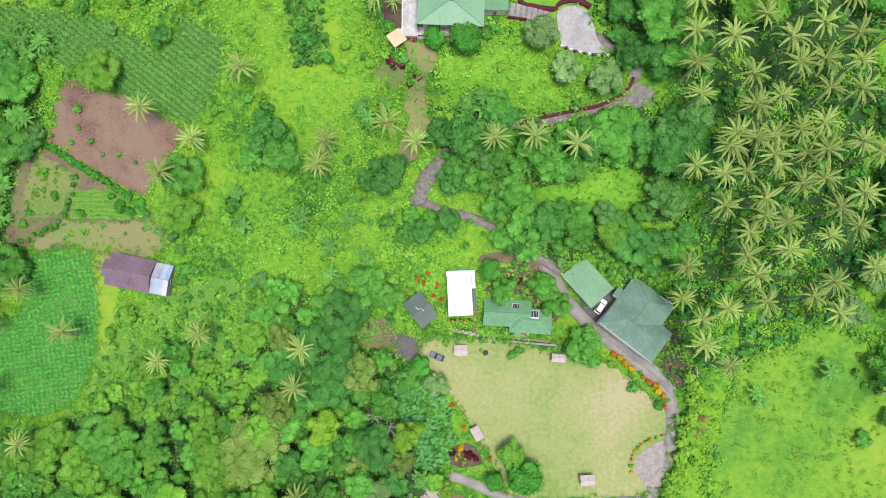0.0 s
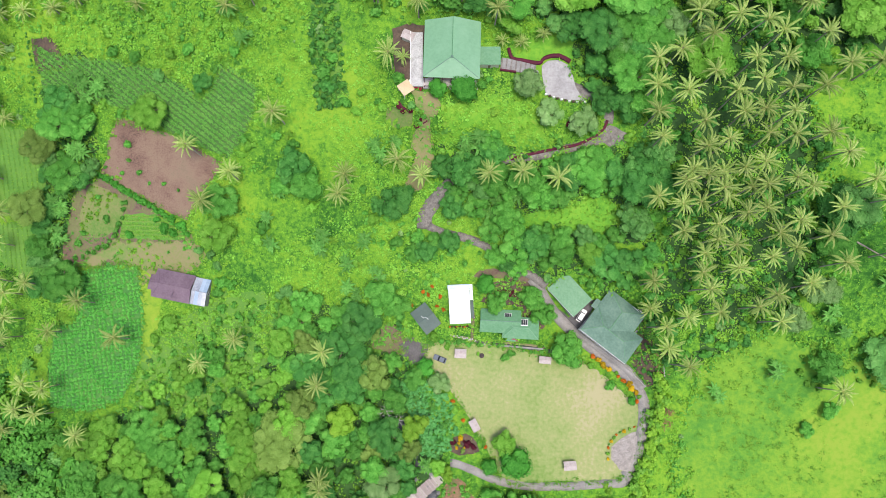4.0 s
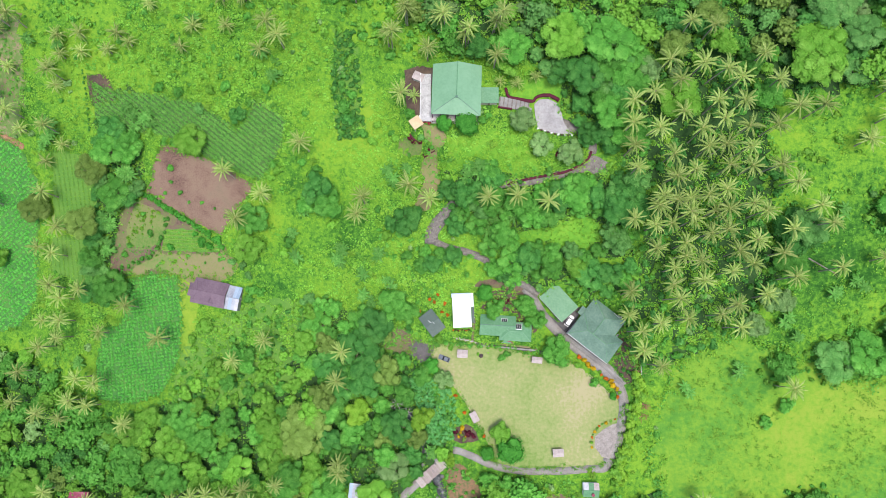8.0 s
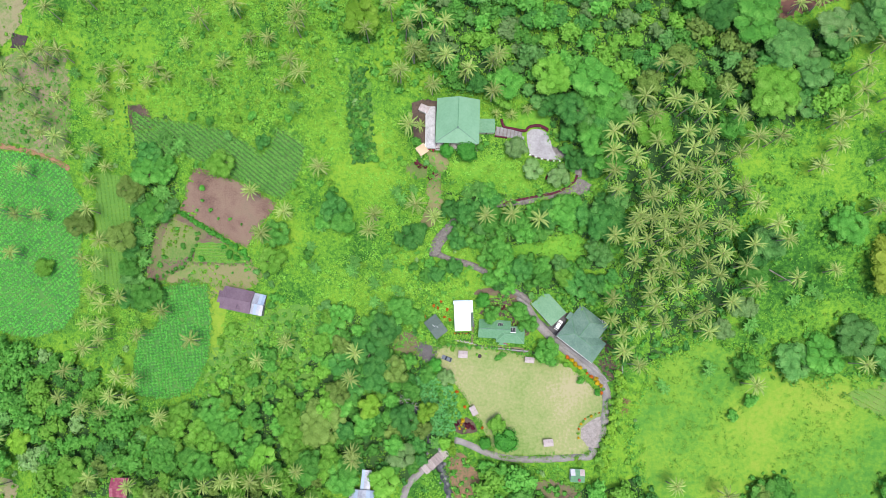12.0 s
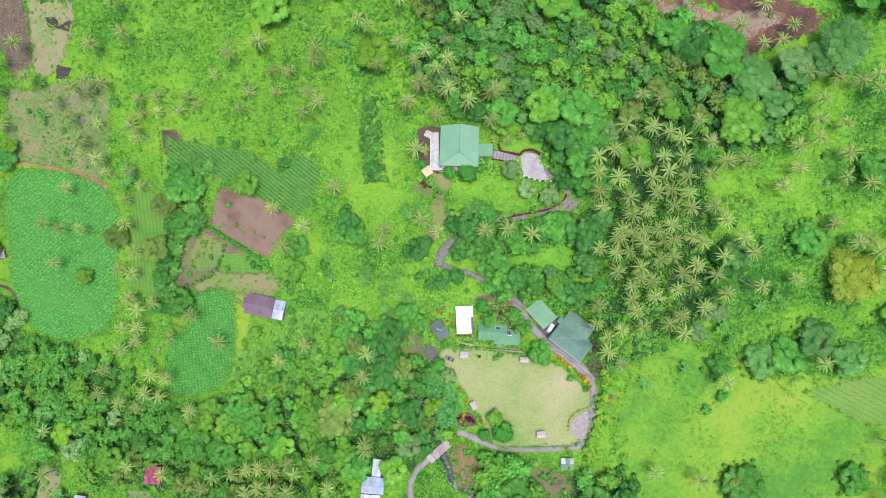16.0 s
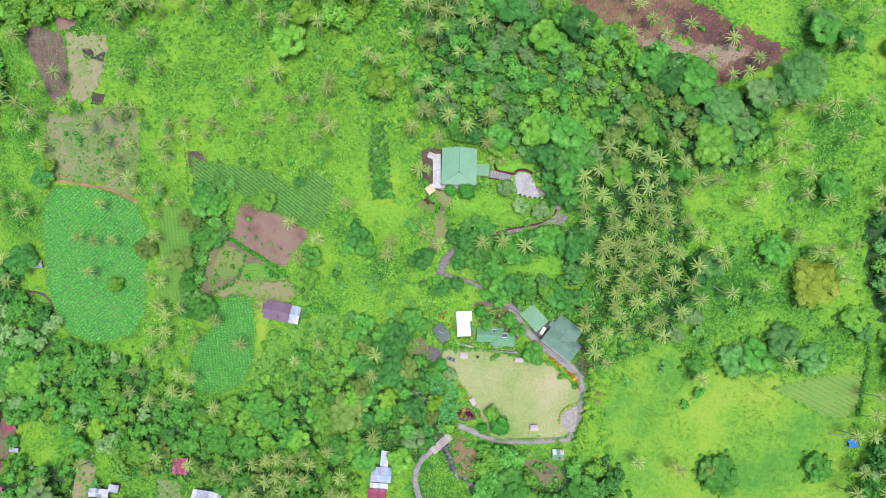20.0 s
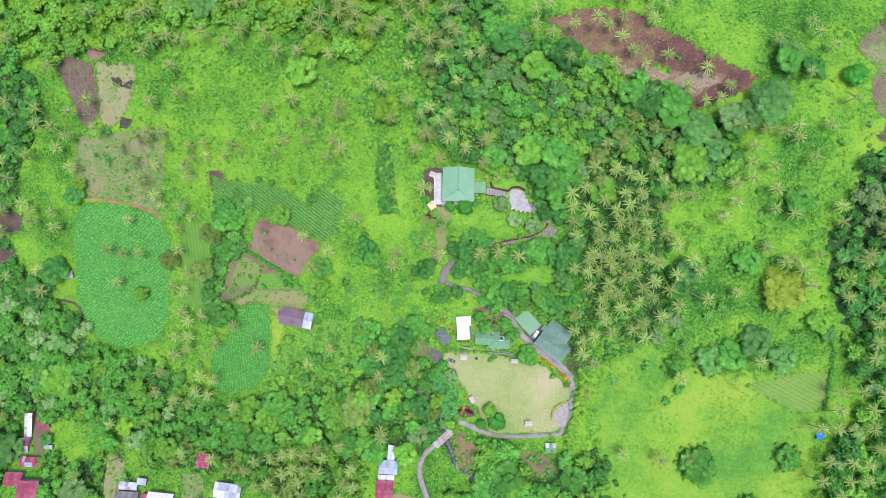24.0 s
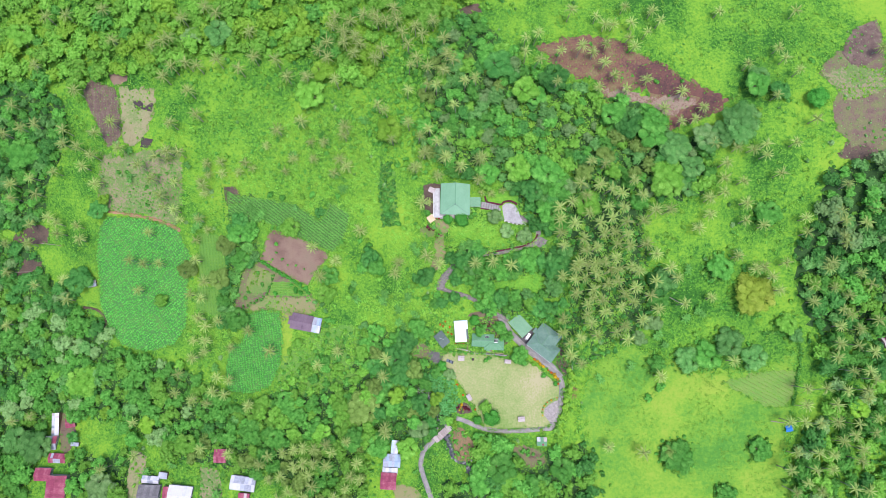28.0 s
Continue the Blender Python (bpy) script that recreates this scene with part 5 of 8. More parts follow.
def opening(root, kind, x, y, z, w, h, out, material):
    """A window or a door with frame and pane, set on a wall that faces out (a unit vector along x or y)."""
    o = Vector((out[0], out[1], 0))
    s = Vector((-out[1], out[0], 0))
    c = Vector((x, y, z)) + o * 0.05

    def bar(u0, u1, v0, v1, dep):
        p, q = c + s * u0 - o * 0.04, c + s * u1 + o * dep
        return block(min(p.x, q.x), min(p.y, q.y), z + v0, max(p.x, q.x), max(p.y, q.y), z + v1)
    pane = part(kind, bar(-w / 2, w / 2, 0, h, 0.01), material, root)
    for u0, u1, v0, v1 in ((-w / 2 - 0.08, w / 2 + 0.08, h, h + 0.08), (-w / 2 - 0.08, w / 2 + 0.08, -0.08, 0), (-w / 2 - 0.08, -w / 2, 0, h), (w / 2, w / 2 + 0.08, 0, h)):
        part("frame", bar(u0, u1, v0, v1, 0.06), white_paint, pane)


def walls(root, w, d, eave, material, down=3.0, t=0.18):
    for x0, y0, x1, y1 in ((-w / 2, -d / 2, w / 2, -d / 2 + t), (-w / 2, d / 2 - t, w / 2, d / 2), (-w / 2, -d / 2 + t, -w / 2 + t, d / 2 - t), (w / 2 - t, -d / 2 + t, w / 2, d / 2 - t)):
        part("wall", block(x0, y0, -down, x1, y1, eave), material, root)
    part("floor_slab", block(-w / 2 + t, -d / 2 + t, -down, w / 2 - t, d / 2 - t, 0.12), grey_wall, root)


def house(name, x, y, ang, w, d, eave, rise, style, roofs, wall, label, z=None, over=0.6, n=5, seed=0, doors=True, ridge=None, category="house", front=(0, -1)):
    """A building with walls, doors, windows and a pitched roof laid in sheets. w, d: the roof's outline."""
    rng = random.Random(seed)
    z = gz(x, y) if z is None else z
    claim(footprint(x, y, w, d, ang, 0.6))
    root = thing(name, x, y, z, ang, label, category)
    walls(root, w - 2 * over, d - 2 * over, eave, wall)
    W, D, e, t = w / 2, d / 2, eave - 0.1, eave + rise
    th = 0.12
    if style == "gable":
        sheets(root, [(-W, -D, e), (W, -D, e), (W, 0, t), (-W, 0, t)], th, roofs, n, rng)
        sheets(root, [(W, D, e), (-W, D, e), (-W, 0, t), (W, 0, t)], th, roofs, n, rng)
        part("ridge_cap", tube((-W, 0, t + 0.03), (W, 0, t + 0.03), 0.16, 6), ridge or roofs[0], root)
        for sx in (-1, 1):
            bm = bmesh.new()
            bm.faces.new([bm.verts.new(p) for p in ((sx * (W - over), -D + over, eave - 0.3), (sx * (W - over), D - over, eave - 0.3), (sx * (W - over), 0, t - 0.25))])
            part("gable", bm, wall, root)
    elif style == "hip":
        r = max(0.2, W - D)
        sheets(root, [(-W, -D, e), (W, -D, e), (r, 0, t), (-r, 0, t)], th, roofs, n, rng)
        sheets(root, [(W, D, e), (-W, D, e), (-r, 0, t), (r, 0, t)], th, roofs, n, rng)
        for sx in (-1, 1):
            part("roof_sheet", slab([(sx * W, -D, e), (sx * W, D, e), (sx * r, 0, t)], th), rng.choice(roofs), root)
            for sy in (-1, 1):
                part("hip_cap", tube((sx * W, sy * D, e + 0.02), (sx * r, 0, t + 0.02), 0.12, 6), ridge or roofs[0], root)
        part("ridge_cap", tube((-r, 0, t + 0.03), (r, 0, t + 0.03), 0.14, 6), ridge or roofs[0], root)
    else:
        sheets(root, [(-W, -D, e), (W, -D, e), (W, D, t), (-W, D, t)], th, roofs, n, rng)
    if doors:
        fw = w - 2 * over
        fd = (d - 2 * over) / 2
        opening(root, "door", 0, -fd, 0.12, 0.9, 2.05, (0, -1), wood_m)
        for k in (-1, 1):
            if fw > 6:
                opening(root, "window", k * fw * 0.3, -fd, 1.0, 1.3, 1.1, (0, -1), glass)
        opening(root, "window", fw / 2, 0, 1.0, 1.1, 1.1, (1, 0), glass)
        opening(root, "window", -fw / 2, 0, 1.0, 1.1, 1.1, (-1, 0), glass)
    return root


# hilltop house
hx, hy, hz = 5.7, 93.8, 27.2
hh = house("hilltop_house", hx, hy, -2.0, 17.3, 18.6, 4.6, 2.6, "custom", [roof_mint], cream_m, "large hilltop house with a mint-green metal roof and veranda", z=hz, over=1.6, doors=False)
for ch in [c for c in hh.children if c.name.startswith("roof_sheet")]:
    bpy.data.objects.remove(ch)
W, D, e, t = 8.65, 9.3, 4.5, 7.2
rs = -3.6          # where the ridge ends in a half hip to the south
for sx in (-1, 1):
    for k in range(4):
        u0, u1 = k / 4, (k + 1) / 4
        lo, hi = Vector((sx * W, rs, e)), Vector((sx * W, D, e))
        part("roof_sheet", slab([lo.lerp(hi, u0), lo.lerp(hi, u1), Vector((0, rs + (D - rs) * u1, t)), Vector((0, rs + (D - rs) * u0, t))], 0.14), roof_mint, hh)
    part("roof_sheet", slab([(sx * W, rs, e), (0, rs, t), (sx * W, -D, e)], 0.14), roof_mint, hh)
    part("hip_cap", tube((0, rs, t + 0.05), (sx * W, -D, e + 0.05), 0.13, 6), roof_dull, hh)
part("roof_sheet", slab([(-W, -D, e), (W, -D, e), (0, rs, t)], 0.14), roof_mint, hh)
part("ridge_cap", tube((0, rs, t + 0.05), (0, D, t + 0.05), 0.15, 6), roof_green, hh)
part("finial", block(-0.4, rs - 0.5, t - 0.1, 0.4, rs + 0.3, t + 0.25, 0.05), roof_dull, hh)
part("veranda_floor", block(-8.6, -10.9, -3.0, 8.4, -7.72, 0.35), veranda_m, hh, "pale pinkish tiled floor")
for k in range(7):
    part("veranda_post", block(-8.2 + k * 2.7, -9.2, 0.35, -8.0 + k * 2.7, -9.0, 4.35), red_paint, hh)
    part("rail_post", block(-8.2 + k * 2.7, -10.75, 0.35, -8.05 + k * 2.7, -10.6, 1.25), red_paint, hh)
part("rail", block(-8.4, -10.8, 1.2, 8.2, -10.6, 1.32), red_paint, hh)
for k in range(28):
    part("baluster", block(-8.3 + k * 0.6, -10.08, 0.35, -8.24 + k * 0.6, -10.02, 1.2), white_paint, hh)
for k in (-5, 0, 5):
    opening(hh, "window", k, -7.7, 1.2, 1.6, 1.4, (0, -1), glass)
ax = house("annex", 17.3, 92.3, 0, 6.7, 5.6, 3.2, 0.5, "shed", [roof_mint, roof_green], cream_m, "small annex with a flat green metal roof", z=hz, over=0.4, n=2)
pt = thing("side_terrace", -5.2, 93, hz, 0, "stained white concrete terrace along the house", "terrace")
part("slab", block(-1.9, -9.2, -2.0, 1.9, 8.6, 0.3), stained_white, pt)
for k in range(9):
    part("coping", block(-2.1, -9.2 + k * 2, 0.3, -1.9, -7.3 + k * 2, 0.75), white_paint, pt)
gb = thing("gazebo", -8.6, 83.1, gz(-8.6, 83.1), 35, "small square gazebo with a cream roof", "gazebo")
for sx in (-1, 1):
    for sy in (-1, 1):
        part("post", block(sx * 1.6 - 0.07, sy * 1.6 - 0.07, -1.5, sx * 1.6 + 0.07, sy * 1.6 + 0.07, 2.5), white_paint, gb)
for k in range(4):
    q = Matrix.Rotation(k * math.pi / 2, 3, "Z")
    part("roof_panel", slab([q @ Vector((-2.0, -2.0, 2.45)), q @ Vector((2.0, -2.0, 2.45)), q @ Vector((0, 0, 3.1))], 0.08), roof_cream, gb)
part("bench", block(-1.4, 1.0, 0.0, 1.4, 1.4, 0.45), wood_m, gb)
lt = thing("gazebo_screen", -7.2, 85.8, gz(-7.2, 85.8), -35, "low white wall beside the gazebo", "wall")
part("panel", block(-0.3, -2.2, -1.2, 0.3, 2.2, 1.6, 0.04), white_paint, lt)
house("garden_shed", -7.9, 100.6, -25, 4.0, 3.0, 2.2, 0.4, "gable", [roof_thatch], cream_m, "small shed with a pale pinkish roof", over=0.3, n=2, doors=False, category="shed")

# steps, red-edged, from the terrace to the annex
st = thing("stairway", 27.2, 90.2, gz(27.5, 90.5), -8, "broad grey stone stairway with dark red edges", "stairs")
for k in range(25):
    part("step", block(-6.2 + k * 0.5, -1.9, -1.5, -5.72 + k * 0.5, 1.9, 0.9 - 0.03 * k + 0.05 * (k % 2)), concrete_m if k % 3 else cobble_m, st)
part("edge", block(-6.3, -2.4, -1.5, -1.2, -1.9, 1.15), red_paint, st)
claim(footprint(27.5, 90.5, 13, 5, -8, 0))
ribbon("planter_edge", [(23.6, 96.4), (24, 94.4), (24.8, 92.8), (27.5, 92.3), (33, 91.1), (33.9, 92), (35.3, 92.7), (38.7, 92.7), (42.2, 90.7)], 0.9, red_paint, lift=1.0, thick=1.5, label="curving dark red planter wall", category="wall")
for k in range(11):
    px, py = KERB[0][0] + (KERB[1][0] - KERB[0][0]) * k / 10, KERB[0][1] + (KERB[1][1] - KERB[0][1]) * k / 10 - 0.6 * math.sin(k * math.pi / 10)
    kb = thing("kerb_block", px, py, gz(px, py) + 0.3, 0, "white painted kerb block on the terrace rim", "kerb", "kerb blocks")
    part("block", block(-0.38, -0.25, -0.6, 0.38, 0.25, 0.55, 0.05), white_paint if k % 2 == 0 else dark_m, kb)

# the guest house row
wh = house("white_house", 8.6, 17.6, 2.5, 7.0, 12.9, 3.6, 0.5, "shed", [roof_white], white_paint, "plain building with a bright white flat metal roof", over=0.5, n=4)
part("roof_edge", block(-3.6, 6.2, 4.1, 3.7, 6.5, 4.3), zinc_blue, wh)
part("roof_strip", slab([(-3.72, 4.9, 4.1), (3.72, 4.9, 4.1), (3.72, 6.5, 4.18), (-3.72, 6.5, 4.18)], 0.1), zinc_blue, wh)
part("side_roof", slab([(3.6, 1.2, 3.75), (4.6, 1.2, 3.75), (4.6, 6.4, 4.0), (3.6, 6.4, 4.0)], 0.1), roof_white, wh)
part("side_porch", block(3.72, -4.8, 2.6, 4.7, 1.1, 2.75), roof_grey, wh)
for k in range(4):
    part("porch_post", block(4.75, -4.7 + k * 1.9, -2, 4.87, -4.58 + k * 1.9, 2.6), white_paint, wh)
hu = house("grey_hut", -2.7, 13, 37.7, 6.3, 9.1, 2.5, 0.7, "gable", [roof_grey], grey_wall, "square hut with a dark grey-green roof", over=0.4, n=3)
part("patch", tube((-0.7, 1.6, 3.08), (-0.5, 0.5, 3.25), 0.08, 5), white_paint, hu)
part("patch", tube((-0.5, 0.5, 3.25), (0.3, 0.2, 3.28), 0.08, 5), white_paint, hu)
part("patch", tube((0.3, 0.2, 3.28), (0.5, -0.8, 3.18), 0.11, 5), white_paint, hu)
gh = house("guest_house", 22.5, 12, -3.5, 13.8, 7.8, 3.4, 1.3, "gable", [roof_green], cream_m, "guest house of two blocks with green metal roofs and skylights", n=6, over=0.6, ridge=roof_dull, seed=3, z=-2.3)
ex, ey = 6.9, -1.9
claim(footprint(29.6, 9.7, 12.2, 7.2, -3.5, 0.6))
for q in ([(-6.1, -3.6, 3.35), (6.1, -3.6, 3.35), (2.5, 0, 4.7), (-2.5, 0, 4.7)], [(6.1, 3.6, 3.35), (-6.1, 3.6, 3.35), (-2.5, 0, 4.7), (2.5, 0, 4.7)], [(6.1, -3.6, 3.35), (6.1, 3.6, 3.35), (2.5, 0, 4.7)], [(-6.1, -3.6, 3.35), (-6.1, 3.6, 3.35), (-2.5, 0, 4.7)]):
    part("roof_sheet", slab([(x + ex, y + ey, z) for x, y, z in q], 0.12), roof_green, gh)
for sx in (-1, 1):
    for sy in (-1, 1):
        part("hip_cap", tube((ex + sx * 6.1, ey + sy * 3.6, 3.4), (ex + sx * 2.5, ey, 4.74), 0.11, 6), roof_mint, gh)
part("ridge_cap", tube((ex - 2.5, ey, 4.75), (ex + 2.5, ey, 4.75), 0.13, 6), roof_mint, gh)
part("wall", block(ex - 5.5, ey - 3.0, -3, ex + 5.5, ey - 2.8, 3.3), cream_m, gh)
part("wall", block(ex + 5.3, ey - 2.8, -3, ex + 5.5, ey + 3.0, 3.3), cream_m, gh)
for px, py, pz in ((2.4, 1.65, 3.95), (7.9, -0.1, 4.25)):
    sk = part("skylight", block(px - 1.15, py - 1.25, pz - 0.6, px + 1.15, py + 1.15, pz + 0.3, 0.03), white_paint, gh)
    for q in range(3):
        part("pane", block(px - 1.05 + q * 0.72, py - 0.75, pz + 0.3, px - 0.39 + q * 0.72, py + 1.05, pz + 0.34), glass, sk)
part("porch_front", slab([(3.0, -6.4, 2.5), (6.6, -6.4, 2.5), (4.8, -5.4, 3.3)], 0.1), rust, gh)
for x0, x1, xa, xb in ((2.2, 5.6, 2.9, 4.9),):
    part("porch_roof", slab([(x0, -6.5, 2.6), (x1, -6.5, 2.6), (x1 - 0.5, -5.3, 3.2), (x0 + 0.5, -5.3, 3.2)], 0.1), roof_green, gh)
    for px in (x0 + 0.3, x1 - 0.3):
        part("porch_post", block(px - 0.08, -6.4, -3, px + 0.08, -6.24, 2.6), white_paint, gh)
tl = thing("terrace_wall", 21.9, 3.9, gz(21.9, 5.5), -5, "long low stone retaining wall behind the lawn", "wall")
for k in range(16):
    part("stone_course", block(-16 + k * 2, -0.3, -1.6, -14.04 + k * 2, 0.25, 0.15 + 0.05 * (k % 3), 0.04), grey_wall, tl)

# shed and barn on the road
sd = house("long_shed", 45.7, 20.8, -48.2, 12.6, 8.5, 3.0, 0.7, "shed", [roof_green], grey_wall, "long open shed with a plain green metal roof", over=0.4, n=7, category="shed", z=0.4)
for k in range(5):
    part("rafter", block(-6.9, -3.9 + k * 1.8, 2.9, -6.2, -3.75 + k * 1.8, 3.1), wood_m if k % 2 else white_paint, sd)
part("fascia", block(-6.34, -4.3, 2.62, 6.34, -4.2, 2.92), white_paint, sd)
part("gutter", tube((-6.3, -4.4, 2.72), (6.3, -4.4, 2.68), 0.09, 6), roof_grey, sd)
bn = house("barn", 59.55, 7.5, -38.2, 18.5, 10.4, 4.2, 2.0, "hip", [roof_dull], white_paint, "large hall with a weathered dull green roof and broad wing", over=0.6, n=7, z=-1.5, ridge=roof_green, category="hall")
wx, wt, ww = -1.9, 6.23, 7.3
for sx in (-1, 1):
    a, b, c, d = (Vector(p) for p in ((wx + sx * ww, 5.2, 4.13), (wx + sx * ww, 12.1, 4.13), (wx, 7.6, wt), (wx, 0.0, wt)))
    for k in range(3):
        part("roof_sheet", slab([a.lerp(b, k / 3), a.lerp(b, (k + 1) / 3), d.lerp(c, (k + 1) / 3), d.lerp(c, k / 3)], 0.12), roof_dull, bn)
    part("valley_gutter", tube(a + Vector((0, 0, 0.02)), d, 0.08, 5), roof_grey, bn)
    part("hip_cap", tube(b, c, 0.12, 6), roof_green, bn)
    part("wall", block(wx + sx * (ww - 1) - 0.12, 4.6, -3, wx + sx * (ww - 1) + 0.12, 11.1, 4.1), white_paint, bn)
part("roof_sheet", slab([(wx - ww, 12.1, 4.13), (wx + ww, 12.1, 4.13), (wx, 7.6, wt)], 0.12), roof_dull, bn)
part("wall", block(wx - ww + 1.12, 10.9, -3, wx + ww - 1.12, 11.1, 4.1), white_paint, bn)
part("ridge_cap", tube((wx, 0, wt + 0.03), (wx, 7.6, wt + 0.03), 0.14, 6), roof_green, bn)
part("porch_roof", slab([(-10.9, 3.4, 3.7), (-9.2, 3.4, 3.9), (-9.2, 6.8, 3.9), (-10.9, 6.8, 3.7)], 0.1), roof_dull, bn)
part("gutter", tube((-9.2, -5.28, 4.0), (9.2, -5.28, 3.95), 0.1, 6), white_paint, bn)
part("downpipe", tube((-9.0, -5.2, 3.9), (-9.0, -5.2, -1.0), 0.07, 6), white_paint, bn)
part("antenna", tube((0.2, 11.9, 4.4), (2.9, 11.6, 4.5), 0.07), white_paint, bn)
part("wall_beam", block(2.2, 12.2, 3.6, 4.4, 12.4, 3.9), white_paint, bn)
tk = part("water_tank", tube((7.2, 6.4, -2), (7.2, 6.4, 1.4), 0.75, 14), zinc, bn)
part("lid", tube((7.2, 6.4, 1.4), (7.2, 6.4, 1.55), 0.35, 10), roof_black, tk)
claim(footprint(62.9, 14.4, 14.8, 8, -38.2, 0.5))
ribbon("roadside_wall", [(49.8, 8.6), (57.8, 2.2), (65.6, -3.9), (71.6, -10.2)], 0.22, concrete_m, lift=0.5, thick=1.3, label="low pale wall along the road", category="wall")

# farmhouse with the purple roof
fz = gz(-88, 24.1) + 0.6
fh = house("farmhouse", -90.5, 24.7, -11.5, 13.6, 9.9, 3.2, 1.9, "gable", [roof_purple], cream_m, "farmhouse with a faded purple metal roof", z=fz, n=5, over=0.5)
part("roof_wing", slab([(-8.6, -2.6, 3.2), (-5.0, -2.6, 3.2), (-5.0, 0, 4.6), (-8.0, 0, 4.6)], 0.12), roof_purple, fh)
part("roof_wing", slab([(-8.6, 2.6, 3.2), (-5.0, 2.6, 3.2), (-5.0, 0, 4.6), (-8.0, 0, 4.6)], 0.12), roof_purple, fh)
part("wing_wall", block(-8.0, -2.2, -2, -6.4, 2.2, 3.2), cream_m, fh)
for sx in (-1, 1):
    part("dormer", slab([(1.3 + sx * 1.2, -3.9, 3.72), (1.3, -3.9, 4.62), (1.3, -1.3, 4.68)], 0.1), roof_purple, fh)
    part("hip_cap", tube((-6.75, sx * 4.9, 3.2), (-4.2, 0, 5.18), 0.14, 6), roof_purple, fh)
house("zinc_lean_to", -81.3, 22.7, -11.5, 5.4, 9.4, 2.9, 1.0, "gable", [zinc, zinc_blue, roof_tin], grey_wall, "patched silver zinc lean-to beside the farmhouse", z=fz, over=0.2, n=4, seed=4)

# a ring of ashes, white stones and red-leaved plants about the lawn
pit = thing("fire_pit", 16.5, 0.4, gz(16.5, 0.4), 0, "round dark ring of ashes on the lawn", "fire pit")
bm = bmesh.new()
bmesh.ops.create_cone(bm, cap_ends=True, segments=14, radius1=1.0, radius2=0.7, depth=0.25, matrix=Matrix.Translation((0, 0, 0.1)))
part("ashes", bm, ash_m, pit)
for k in range(16):
    px, py = 5.8 + 8.6 * k / 15, 7.5 - 2.0 * k / 15 + 0.25 * math.sin(k * 2.1)
    bs = thing("border_stone", px, py, gz(px, py) + 0.1, 37 * k, "rough whitewashed stone along the garden rim", "stone", "border stones")
    part("stone", block(-0.3, -0.22, -0.4, 0.3, 0.22, 0.22, 0.08), stained_white, bs)

# lawn shelters
for x, y, a, w, d in ((9.1, 1.2, -3, 4.0, 3.1), (38.1, -1.2, -6, 4.1, 2.4), (13.6, -22.5, -62, 4.0, 2.6), (45.3, -35.8, 3, 4.2, 2.9)):
    hb = thing("picnic_shelter", x, y, gz(x, y), a, "open picnic shelter with a faded pinkish roof", "shelter", "picnic shelters on the lawn")
    for sx in (-1, 1):
        for sy in (-1, 1):
            part("post", block(sx * (w / 2 - 0.4) - 0.06, sy * (d / 2 - 0.4) - 0.06, -0.3, sx * (w / 2 - 0.4) + 0.06, sy * (d / 2 - 0.4) + 0.06, 2.3), wood_m, hb)
        part("bench", block(-w / 2 + 0.5, sx * (d / 2 - 0.55) - 0.18, 0.35, w / 2 - 0.5, sx * (d / 2 - 0.55) + 0.18, 0.45), wood_m, hb)
        part("roof_panel", slab([(-w / 2, sx * d / 2, 2.25), (w / 2, sx * d / 2, 2.25), (w / 2, 0, 2.85), (-w / 2, 0, 2.85)], 0.09), roof_thatch, hb)
    part("table", block(-w / 2 + 0.7, -0.35, 0.68, w / 2 - 0.7, 0.35, 0.75), wood_m, hb)
    part("table_leg", block(-0.1, -0.1, -0.2, 0.1, 0.1, 0.68), wood_m, hb)
    part("ridge_cap", tube((-w / 2, 0, 2.87), (w / 2, 0, 2.87), 0.07, 6), roof_thatch, hb)
tz = house("toilet_block", 57.3, -49.2, -2, 6.0, 5.2, 2.6, 0.8, "gable", [roof_green, roof_thatch, roof_tin], white_paint, "small block with a green and pale pink roof", over=0.3, n=3, seed=2, category="hut")
part("red_tank", tube((0.6, -1.6, 2.6), (0.6, -1.6, 3.7), 0.6, 12), rust, tz)

# village by the stream and at the west edge
house("zinc_house", -34.1, -59.9, -4, 10.6, 7.6, 3.0, 1.2, "gable", [zinc_blue, zinc], grey_wall, "village house with a bluish zinc roof", n=6, seed=5, over=0.4)
house("rust_house", -36.1, -71.6, -4, 9.6, 9.8, 3.0, 1.4, "gable", [rust], grey_wall, "village house with a dark red tin roof", n=6, seed=6, over=0.4)
house("zinc_porch", -35.2, -65.7, -4, 9.2, 3.6, 2.6, 0.3, "shed", [roof_tin, zinc], grey_wall, "pale tin porch between two houses", n=5, seed=7, over=0.2, doors=False, category="porch")
house("zinc_shed", -32.4, -52.2, -6, 4.2, 8.4, 2.6, 0.6, "shed", [zinc_blue, zinc], wood_m, "narrow shed with silver zinc sheets", n=3, seed=8, over=0.2, category="shed")
house("long_tin_shed", -259.4, -41.4, -86, 19, 4.6, 2.6, 0.7, "gable", [zinc, roof_tin, roof_tin, roof_thatch], wood_m, "long shed roofed with faded white and pinkish sheets", n=12, seed=9, over=0.2, category="shed")
house("tin_house", -259.7, -50.7, -2, 7.4, 8.6, 2.8, 1.0, "gable", [rust, roof_tin, zinc], grey_wall, "small house patched with white and red sheets", n=5, seed=10, over=0.3)
house("rust_hut", -248.8, -38.1, 8, 6.4, 6.4, 2.6, 1.0, "gable", [rust], wood_m, "small hut with a rusty red roof", n=4, seed=11, over=0.3)
house("rust_hut", -252.3, -59.7, -3, 11.1, 5.9, 2.6, 1.0, "gable", [rust, rust, zinc], wood_m, "low hut with a faded red tin roof", n=7, seed=12, over=0.3)
